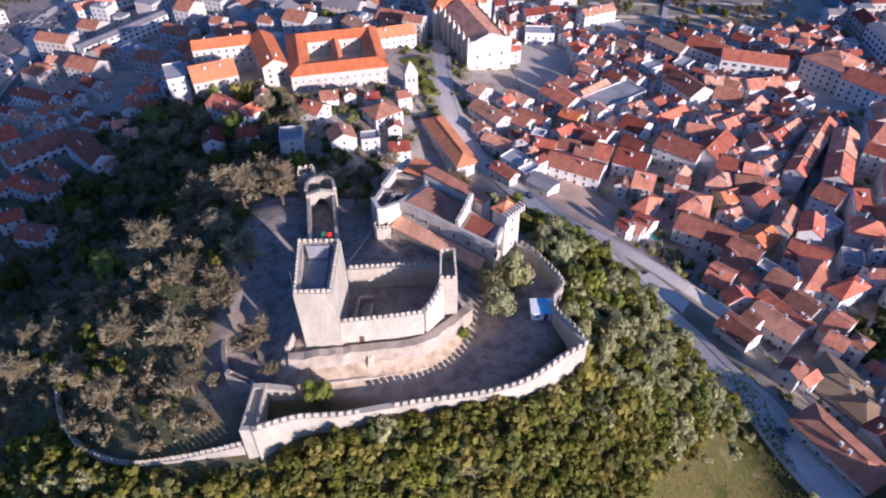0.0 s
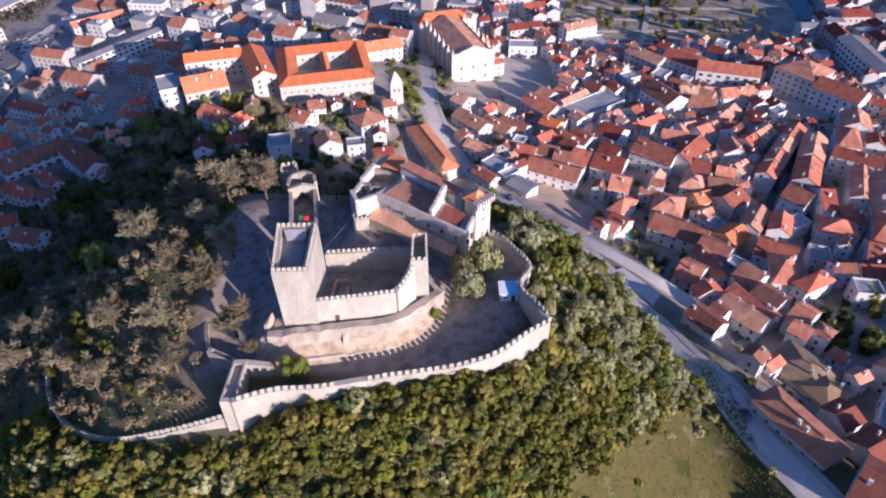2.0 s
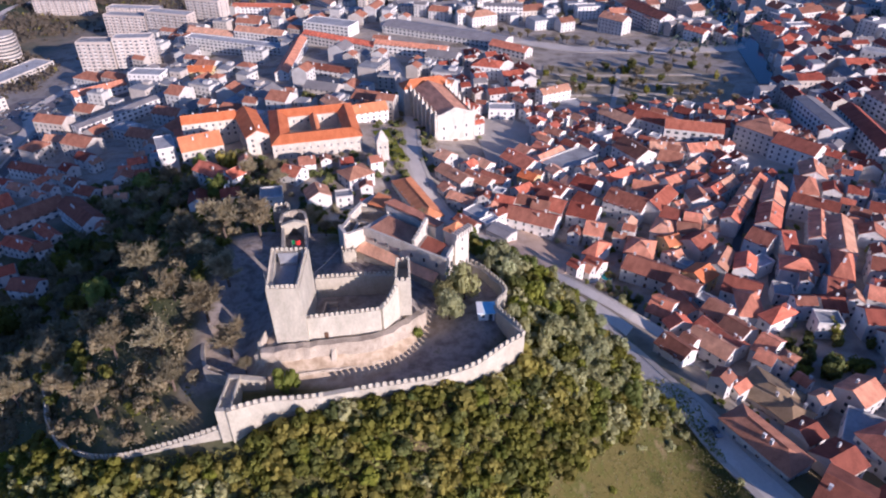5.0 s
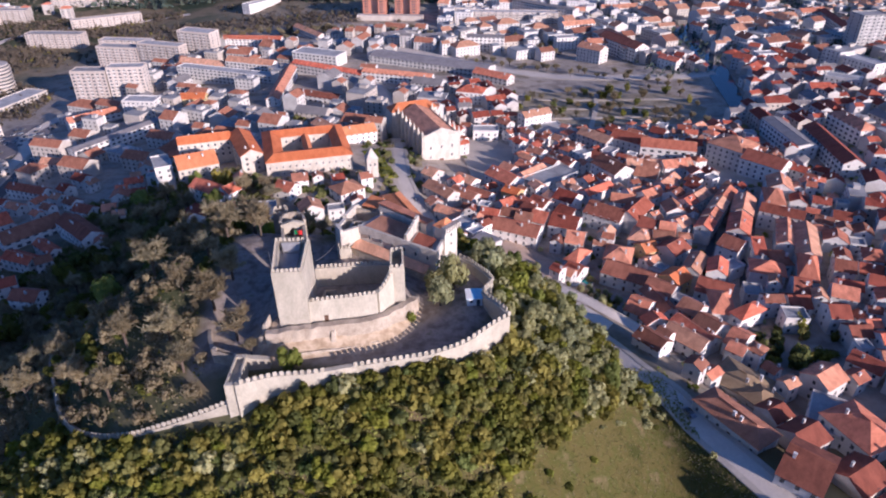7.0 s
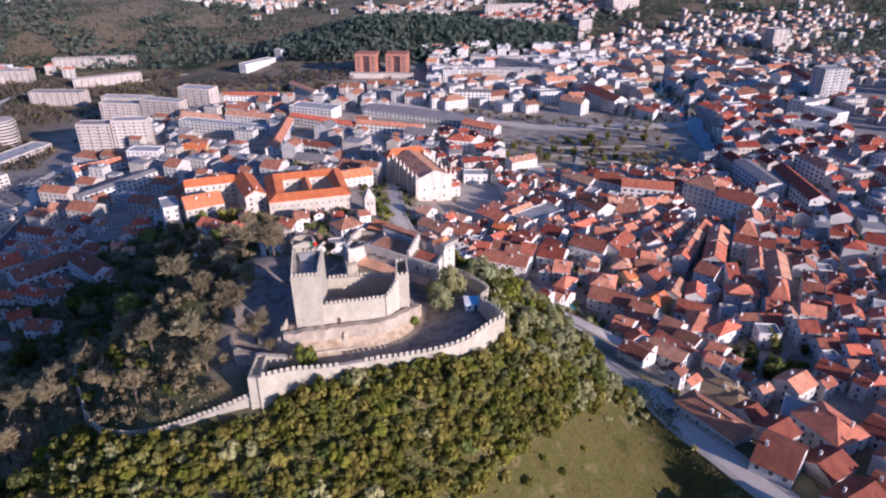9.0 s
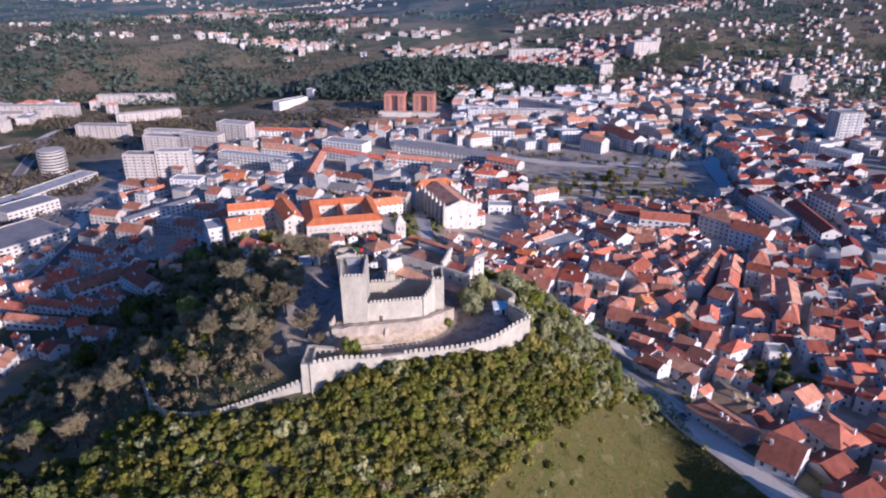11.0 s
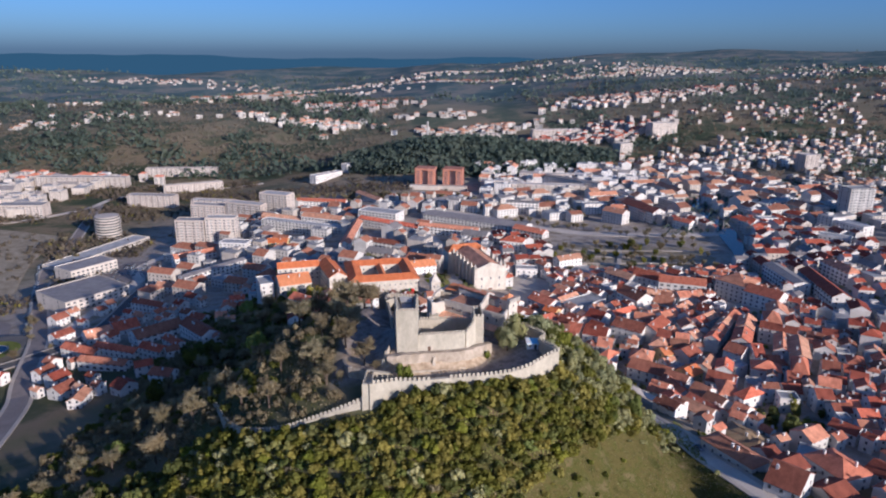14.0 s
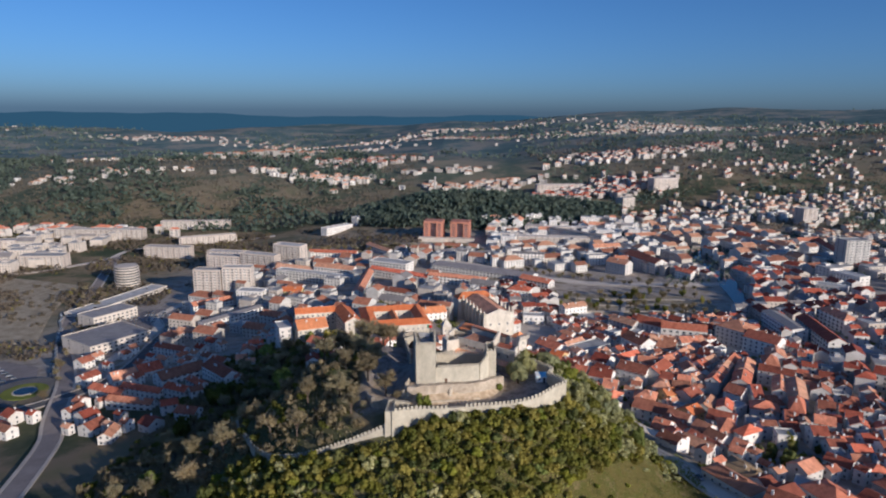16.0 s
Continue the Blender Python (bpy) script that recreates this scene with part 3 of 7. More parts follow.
# western bastion at the wall's corner, hut, palace and chapel
def plain_tower(label, ring, z0, z1, mat=STONE, crest=None, name="bastion"):
    cx, cy = sum(p[0] for p in ring) / len(ring), sum(p[1] for p in ring) / len(ring)
    root = thing(name, cx, cy, z1, 0, label, "tower")
    g = Geo()
    q = [(x - cx, y - cy) for x, y in ring]
    inn = [(x * 0.72, y * 0.8) for x, y in q]
    n = len(q)
    for a in range(n):
        b = (a + 1) % n
        g.poly([(*[c * 1.04 for c in q[a]], z0 - z1), (*[c * 1.04 for c in q[b]], z0 - z1), (*q[b], 0), (*q[a], 0)])
        g.poly([(*q[a], 0), (*q[b], 0), (*inn[b], 0), (*inn[a], 0)])
        g.poly([(*inn[a], 0), (*inn[b], 0), (*inn[b], -1.0), (*inn[a], -1.0)])
    g.poly([(*p, -1.0) for p in inn])
    part("wall", g, mat, root)
    if crest:
        for a in range(n):
            b = (a + 1) % n
            p, r = Vector((*q[a], 0)), Vector((*q[b], 0))
            d = (r - p).normalized()
            merlons(root, p + Vector((-d.y, d.x, 0)) * 0.3, r + Vector((-d.y, d.x, 0)) * 0.3, MERLON_SMALL, crest)
    return root


plain_tower("narrow limestone bastion stepping out at the wall's corner", [(-10.8, -18.8), (-7.6, -18.6), (-8.0, -8.0), (-10.6, -8.0)], 44, 56.3)
plain_tower("stone retaining bastion below the western terrace", [(-17.4, -5.2), (-10.4, -8.2), (-10.6, -7.0), (-17.0, -4.0)], 44, 55.6, STONE_OLD)


curtain("low stone kerb along the edge of the terrace", [(2.5, -6.9, 54.85), (10.6, -5.4, 54.9), (17.0, -3.8, 54.85), (23.5, -2.2, 54.8)], 1.0, 0.5, merloned=False, mat=RUBBLE, step=1.4)


def small_ruin(label, runs, base):
    """Broken footings of rough stone."""
    x0, y0 = runs[0][0]
    root = thing("ruin", x0, y0, base, 0, label, "ruin")
    for k, (a, b, h) in enumerate(runs):
        a, b = Vector(a), Vector(b)
        d = (b - a).normalized()
        n = Vector((-d.y, d.x)) * 0.32
        ring = [a - n, b - n, b + n, a + n]
        g = Geo()
        g.solid([(p.x - x0, p.y - y0, -1.5) for p in ring], [(p.x - x0 + 0.05 * (-1) ** i, p.y - y0, h * (0.8 + 0.2 * (i % 2))) for i, p in enumerate(ring)])
        part("footing", g, RUBBLE, root)


small_ruin("broken stone footings inside the inner ward", [((8.4, 6.0), (8.9, 12.2), 1.7), ((8.9, 12.2), (11.6, 12.6), 1.3), ((11.4, 7.2), (11.8, 11.0), 0.9), ((8.4, 6.0), (10.6, 6.2), 1.1)], high(10, 9))
g = Geo()
g.solid([(11.7, -4.0, 54), (13.1, -3.8, 54), (13.2, -1.6, 54), (11.8, -1.7, 54)], [(12.0, -2.9, 58.4), (12.8, -2.8, 58.6), (13.0, -1.6, 59.4), (12.0, -1.7, 59.4)])
tagged(part("stone_buttress", g, RUBBLE), "rough stone buttress against the retaining wall", "buttress")
# dark slab on the wall face paints the shade inside the postern opening
g = Geo()
g.turned(10.6, 0.42, 1.0, 0.25, 59.4, 61.3, math.radians(8))
tagged(part("postern", g, DOOR), "dark slab standing in for the shaded postern opening", "door")


def build_hut():
    root = thing("hut", 48.3, 11.3, high(48.3, 11.3) - 0.2, 2, "small white hut with a pale blue sheet roof", "hut")
    g = Geo()
    g.box(-2.0, 2.0, -1.7, 1.7, -0.5, 2.5)
    part("wall", g, WHITE, root)
    g = Geo()
    g.solid([(-2.3, -2.0, 2.5), (2.3, -2.0, 2.5), (2.3, 2.0, 3.0), (-2.3, 2.0, 3.0)], [(-2.3, -2.0, 2.65), (2.3, -2.0, 2.65), (2.3, 2.0, 3.15), (-2.3, 2.0, 3.15)])
    part("roof", g, BLUE_SHEET, root, "pale blue sheet metal roof")
    # white over the left part of the roof, with a slanted edge
    g = Geo()
    g.solid([(-2.34, -2.04, 2.66), (-0.5, -2.04, 2.66), (-0.9, 2.04, 3.16), (-2.34, 2.04, 3.16)], [(-2.34, -2.04, 2.71), (-0.5, -2.04, 2.71), (-0.9, 2.04, 3.21), (-2.34, 2.04, 3.21)])
    part("roof_sheet", g, WHITE, root, "white left part of the roof")
    for x, w, z0, z1, n in ((-0.9, 0.8, 1.1, 1.9, "window"), (1.0, 1.0, 0.05, 2.1, "door")):
        g = Geo()
        g.box(x - w / 2, x + w / 2, -1.76, -1.68, z0, z1)
        part(n, g, GLASS, root)


build_hut()


def shed_roof(g, corners, thick=0.25, mat=0):
    """A sloping roof plate through four corners."""
    g.solid([(x, y, z - thick) for x, y, z in corners], corners, mat)


def palace_part(name, geo, mats, root, label=""):
    for k, (x, y, z) in enumerate(geo.v):
        geo.v[k] = (x - 25, y - 40, z - 56)
    return part(name, geo, mats, root, label)


def build_palace():
    root = thing("palace", 25, 40, 56, 0, "roofed medieval palace of limestone with low clay-tiled roofs", "palace")
    g = Geo()  # main hall body
    g.solid([(15.2, 43.2, 48), (38.6, 26.6, 48), (41, 33, 48), (22, 51, 48)], [(15.4, 43.3, 61.8), (38.4, 27.2, 61.2), (40.4, 33.2, 62.0), (22.2, 50.4, 62.6)])
    palace_part("hall_wall", g, STONE_WHITE, root)
    g = Geo()
    shed_roof(g, [(17.0, 43.6, 62.1), (29.6, 34.2, 62.1), (32.6, 40.6, 63.0), (22.2, 48.6, 63.0)])
    palace_part("roof", g, TILE, root, "shallow clay-tiled hall roof")
    g = Geo()
    shed_roof(g, [(31.2, 32.8, 61.9), (36.6, 29.2, 61.9), (38.8, 34.4, 62.6), (33.6, 38.6, 62.6)])
    palace_part("roof", g, TILE_OLD, root, "brown tiled roof behind a stepped gable")
    # parapets along the hall
    for a, b, z0, z1 in (((15.4, 43.2), (38.6, 27.0), 60, 62.9), ((29.8, 33.6), (33.4, 41.2), 60, 64.6), ((38.5, 26.9), (40.6, 33.3), 60, 63.0)):
        d = (Vector(b) - Vector(a)).normalized()
        n = Vector((-d.y, d.x)) * 0.35
        r = [Vector(a) - n, Vector(b) - n, Vector(b) + n, Vector(a) + n]
        g = Geo()
        g.solid([(*p, z0) for p in r], [(*p, z1) for p in r])
        palace_part("parapet", g, STONE_WHITE, root)
    # stepped gable
    for k in range(6):
        u = k / 6
        p, q = Vector((29.8, 33.6)).lerp(Vector((33.4, 41.2)), u), Vector((29.8, 33.6)).lerp(Vector((33.4, 41.2)), u + 1 / 6)
        g = Geo()
        d = (q - p).normalized()
        n = Vector((-d.y, d.x)) * 0.4
        r = [p - n, q - n, q + n, p + n]
        g.solid([(*c, 62) for c in r], [(*c, 64.4 + 0.5 * k) for c in r])
        palace_part("gable_step", g, STONE_WHITE, root)
    # upper range behind, higher red roof and long wall
    g = Geo()
    g.solid([(21.0, 51.8, 50), (36.0, 39.6, 50), (38.2, 42.8, 50), (23.6, 54.8, 50)], [(21.2, 51.8, 64.9), (35.8, 39.8, 64.2), (38, 42.6, 64.2), (23.6, 54.6, 64.9)])
    palace_part("range_wall", g, STONE_WHITE, root)
    g = Geo()
    shed_roof(g, [(20.8, 51.5, 65.9), (36.0, 39.3, 65.2), (38.2, 42.8, 64.2), (23.6, 55.0, 64.9)])
    palace_part("roof", g, TILE, root, "dark red tiled roof of the rear range")
    # low loggia roof along the front
    g = Geo()
    g.solid([(13.4, 40.6, 48), (35.2, 25.4, 48), (36.5, 27, 48), (14.8, 43, 48)], [(13.4, 40.8, 56.6), (35.1, 25.6, 56.6), (36.3, 27, 56.8), (14.8, 42.6, 56.8)])
    palace_part("loggia_wall", g, STONE_OLD, root)
    g = Geo()
    shed_roof(g, [(13.0, 40.2, 56.7), (35.2, 24.9, 56.7), (36.7, 27.3, 58.0), (14.8, 43.3, 58.0)])
    palace_part("roof", g, TILE, root, "red tiled lean-to roof along the hall")
    # east tower with its corbels and orange roof
    g = Geo()
    g.solid([(38.2, 36.4, 44), (41.2, 32.0, 44), (45.2, 36.8, 44), (42.2, 40.8, 44)], [(38.4, 36.4, 66.2), (41.2, 32.4, 66.2), (44.9, 36.9, 66.2), (42.2, 40.4, 66.2)])
    palace_part("tower_wall", g, STONE_WHITE, root)
    g = Geo()
    apex = (41.6, 36.6, 68.4)
    ring = [(37.6, 36.2, 66.2), (40.6, 33.6, 66.2), (44.3, 37.4, 66.2), (41.9, 41.2, 66.2)]
    for a in range(4):
        g.poly([ring[a], ring[(a + 1) % 4], apex])
    g.poly(ring[::-1])
    palace_part("tower_roof", g, TILE_NEW, root, "orange pyramid roof")
    for k in range(7):
        p = Vector((41.0, 32.2)).lerp(Vector((45.1, 36.7)), k / 6)
        g = Geo()
        g.turned(p.x, p.y, 0.5, 1.9, 65.6, 67.4, math.radians(42))
        palace_part("merlon", g, STONE_WHITE, root)
    # ruined west court: open rooms without roofs
    court = [(15.2, 43.4), (10.4, 40.2), (8.6, 44.0), (10.8, 50.4), (13.4, 57.2), (16.5, 61.4), (20.4, 57.5), (22.0, 51.2)]
    for k in range(len(court)):
        a, b = Vector(court[k]), Vector(court[(k + 1) % len(court)])
        d = (b - a).normalized()
        n = Vector((-d.y, d.x)) * 0.5
        r = [a - n - d * 0.4, b - n + d * 0.4, b + n + d * 0.4, a + n - d * 0.4]
        g = Geo()
        g.solid([(*p, 46) for p in r], [(*p, 62.2 + 0.7 * math.sin(k * 2.3)) for p in r])
        palace_part("ruined_wall", g, STONE_WHITE, root)
    for a, b in (((10.6, 49.6), (16.4, 47.0)), ((13.2, 56.4), (20.8, 53.6)), ((12.6, 43.2), (13.6, 48.4))):
        a, b = Vector(a), Vector(b)
        d = (b - a).normalized()
        n = Vector((-d.y, d.x)) * 0.4
        g = Geo()
        r = [a - n, b - n, b + n, a + n]
        g.solid([(*p, 48) for p in r], [(*p, 61.5) for p in r])
        palace_part("ruined_wall", g, STONE_OLD, root)
    g = Geo()
    g.solid([(p[0], p[1], 57) for p in court], [(p[0], p[1], 57.6) for p in court])
    palace_part("court_floor", g, EARTH, root)
    g = Geo()
    shed_roof(g, [(15.5, 55.2, 63.2), (20.6, 52.6, 63.4), (22.6, 56.8, 64.6), (18.4, 59.8, 64.4)])
    palace_part("roof", g, TILE_NEW, root, "orange hipped roof over the north-west room")
    # openings of the hall front
    for u in (0.15, 0.3, 0.45, 0.6, 0.75, 0.9):
        p = Vector((15.4, 42.7)).lerp(Vector((38.4, 26.6)), u)
        g = Geo()
        g.turned(p.x, p.y, 0.45, 0.5, 59.4, 60.5, math.radians(-35))
        palace_part("window", g, GLASS, root)
    for z in (52, 56, 60.5, 63.5):
        g = Geo()
        g.turned(43.05, 34.65, 0.4, 0.5, z, z + 0.8, math.radians(50))
        palace_part("window", g, GLASS, root)
    for u in (0.3, 0.7):
        p = Vector((38.55, 27.0)).lerp(Vector((40.9, 33.0)), u)
        g = Geo()
        g.turned(p.x, p.y, 0.5, 0.7, 57.4, 58.8, math.radians(69) + math.pi / 2)
        palace_part("window", g, GLASS, root)


build_palace()


def build_chapel():
    root = thing("ruined_chapel", -5.2, 46, 52, 11, "roofless gothic chapel of grey stone with a pointed arch", "chapel")
    g = Geo()
    for x0, x1, y0, y1, z1 in ((-3.6, -2.8, -15, 5, 7.4), (2.9, 3.7, -15, 5, 7.6)):
        g.box(x0, x1, y0, y1, -6, z1)
    part("nave_wall", g, STONE_OLD, root)
    g = Geo()  # arch wall, pointed opening
    n = 10
    inner = [(-2.2, -4.0)] + [(-2.2 + 4.4 * k / n, 3.6 + 3.4 * (1 - abs(2 * k / n - 1) ** 1.7)) for k in range(n + 1)] + [(2.2, -4.0)]
    outer = [(-3.7, -4.0)] + [(-3.7 + 7.4 * k / n, 8.2 + 1.0 * (1 - abs(2 * k / n - 1))) for k in range(n + 1)] + [(3.7, -4.0)]
    for k in range(len(inner) - 1):
        for y, flip in ((2.6, 1), (3.8, -1)):
            f = [(inner[k][0], y, inner[k][1]), (inner[k + 1][0], y, inner[k + 1][1]), (outer[k + 1][0], y, outer[k + 1][1]), (outer[k][0], y, outer[k][1])]
            g.poly(f[::-1] if flip > 0 else f)
        g.poly([(inner[k][0], 2.6, inner[k][1]), (inner[k][0], 3.8, inner[k][1]), (inner[k + 1][0], 3.8, inner[k + 1][1]), (inner[k + 1][0], 2.6, inner[k + 1][1])])
        g.poly([(outer[k][0], 2.6, outer[k][1]), (outer[k + 1][0], 2.6, outer[k + 1][1]), (outer[k + 1][0], 3.8, outer[k + 1][1]), (outer[k][0], 3.8, outer[k][1])])
    part("arch", g, STONE, root)
    apse = [(-3.7, 5), (-3.3, 8.5), (-1.4, 10.5), (1.4, 10.5), (3.3, 8.5), (3.7, 5)]
    for a, b in zip(apse, apse[1:]):
        a, b = Vector(a), Vector(b)
        d = (b - a).normalized()
        m = Vector((-d.y, d.x)) * 0.4
        g = Geo()
        r = [a - m - d * 0.3, b - m + d * 0.3, b + m + d * 0.3, a + m - d * 0.3]
        g.solid([(*p, -6) for p in r], [(*p, 8.4) for p in r])
        part("apse_wall", g, STONE_OLD, root)
    plain_tower("square limestone bell tower with merlons beside the ruined chapel", [(-13.8, 57.6), (-9.4, 58.4), (-10.0, 63.2), (-14.4, 62.2)], 40, 58.6, STONE_OLD, 1.4, "bell_tower")


build_chapel()
plain_tower("small crenellated stone forework at the foot of the palace", [(9.0, 38.4), (13.0, 38.9), (12.6, 41.4), (8.8, 40.8)], 48, 57.0, STONE, 1.1, "forework")


# ---- buildings ----
def window_mesh(w, h, name="window"):
    g = Geo()
    g.box(-w / 2, w / 2, -0.07, 0.1, 0, h, 0)
    g.box(-w / 2 + 0.09, w / 2 - 0.09, -0.085, -0.06, 0.09, h - 0.09, 1)
    g.box(-w / 2 - 0.08, w / 2 + 0.08, -0.16, 0.1, -0.1, 0, 0)
    return g.mesh(name, FRAME, GLASS)


gp = Geo()
gp.box(-0.435, 0.435, -0.085, -0.055, 0.09, 1.36)
PANE = gp.mesh("pane", GLASS)
gp = Geo()
gp.box(-0.525, 0.525, -0.07, 0.1, 0, 1.45)
gp.box(-0.605, 0.605, -0.16, 0.1, -0.1, 0)
WINDOW_FRAME = gp.mesh("window", FRAME)


def glazed(root, x, y, z, rot=0.0, s=(1, 1, 1)):
    """A window with its frame and sill, and the pane under it."""
    w = put("window", WINDOW_FRAME, root, x, y, z, rot, s)
    put("pane", PANE, w, 0, 0, 0)


def plain_window(root, x, y, z, rot):
    put("window", WINDOW, root, x, y, z, rot)


WINDOW = window_mesh(1.05, 1.45)
gd = Geo()
gd.box(-0.55, 0.55, -0.08, 0.1, 0, 2.1, 0)
gd.box(-0.65, 0.65, -0.05, 0.12, 0, 2.25, 1)
DOOR_MESH = gd.mesh("door", DOOR, FRAME)
gd = Geo()
gd.box(-0.4, 0.4, -0.3, 0.3, -1.2, 0.9)
gd.box(-0.48, 0.48, -0.38, 0.38, 0.9, 1.02)
CHIMNEY = gd.mesh("chimney", RENDERED)
WALLS = {"o": RENDERED, "r": RENDERED, "b": RENDERED, "y": YELLOW, "h": RENDERED, "t": CREAM, "g": RENDERED, "f": RENDERED, "p": PINK_WALL}
ROOFS = {"o": TILE, "r": TILE_OLD, "b": TILE_OLD, "y": TILE_NEW, "h": TILE, "t": TILE_TAN, "g": SHEET_ROOF, "f": FLAT_ROOF, "p": FLAT_ROOF}
NOTES = {"o": "orange clay-tiled gable roof", "r": "dark red tiled gable roof", "b": "brown weathered tiled roof", "y": "orange tiled roof", "h": "hipped clay-tiled roof", "t": "tan tiled roof", "g": "grey sheet roof", "f": "pale flat roof", "p": "flat roof"}
HOUSE_NAMES = {"p": "apartment_block", "h": "hipped_house", "f": "flat_roofed_house", "g": "sheet_roofed_house"}
WALL_NOTES = {"y": "yellow", "t": "cream", "p": "pinkish"}


QUARTER_MATS = [RENDERED, TILE, TILE_OLD, FLAT_ROOF, SHEET_ROOF, GLASS, CREAM]


def quarter_house(g, x, y, z, a, l, w, h, kind, deep):
    """A house in a crowd that nobody could count: walls, roof and windows in the crowd's mesh."""
    ca, sa = math.cos(a), math.sin(a)
    at = lambda p, q, t: (x + p * ca - q * sa, y + p * sa + q * ca, z + t)
    wall = 6 if rng.random() < g.cream else 0
    g.turned(x, y, l, w, z - deep, z + h, a, wall)
    if kind in "fp":
        g.turned(x, y, l + 0.1, w + 0.1, z + h, z + h + 0.4, a, 3)
        if l > 11:
            g.turned(x + 0.2 * l * ca, y + 0.2 * l * sa, l * 0.25, w * 0.4, z + h + 0.4, z + h + 2.4, a, wall)
    else:
        roof, e, top = {"o": 1, "h": 1, "y": 1, "r": 2, "b": 2, "g": 4}.get(kind, 1), 0.45, h + w * 0.26
        ring = [at(-l / 2 - e, -w / 2 - e, h), at(l / 2 + e, -w / 2 - e, h), at(l / 2 + e, w / 2 + e, h), at(-l / 2 - e, w / 2 + e, h)]
        m = l / 2 - (w / 2 if kind in "h" else 0)
        m = max(m, 0.3)
        r0, r1 = at(-m, 0, top), at(m, 0, top)
        g.poly([ring[0], ring[1], r1, r0], roof)
        g.poly([ring[2], ring[3], r0, r1], roof)
        g.poly([ring[1], ring[2], r1], roof if kind in "h" else wall)
        g.poly([ring[3], ring[0], r0], roof if kind in "h" else wall)
        g.turned(*at(rng.uniform(-0.3, 0.3) * l, w * 0.2, 0)[:2], 0.8, 0.6, z + h, z + top + 0.8, a, 0)
    for lv in range(max(1, round(h / 3))):
        for s in (-1, 1):
            n = max(1, int(l / 3.6))
            for k in range(n):
                px, py, _ = at(-l / 2 + l * (k + 0.5) / n, s * w / 2, 0)
                g.turned(px, py, 1.1, 0.16, z + lv * 3 + 0.9, z + lv * 3 + 2.3, a, 5)


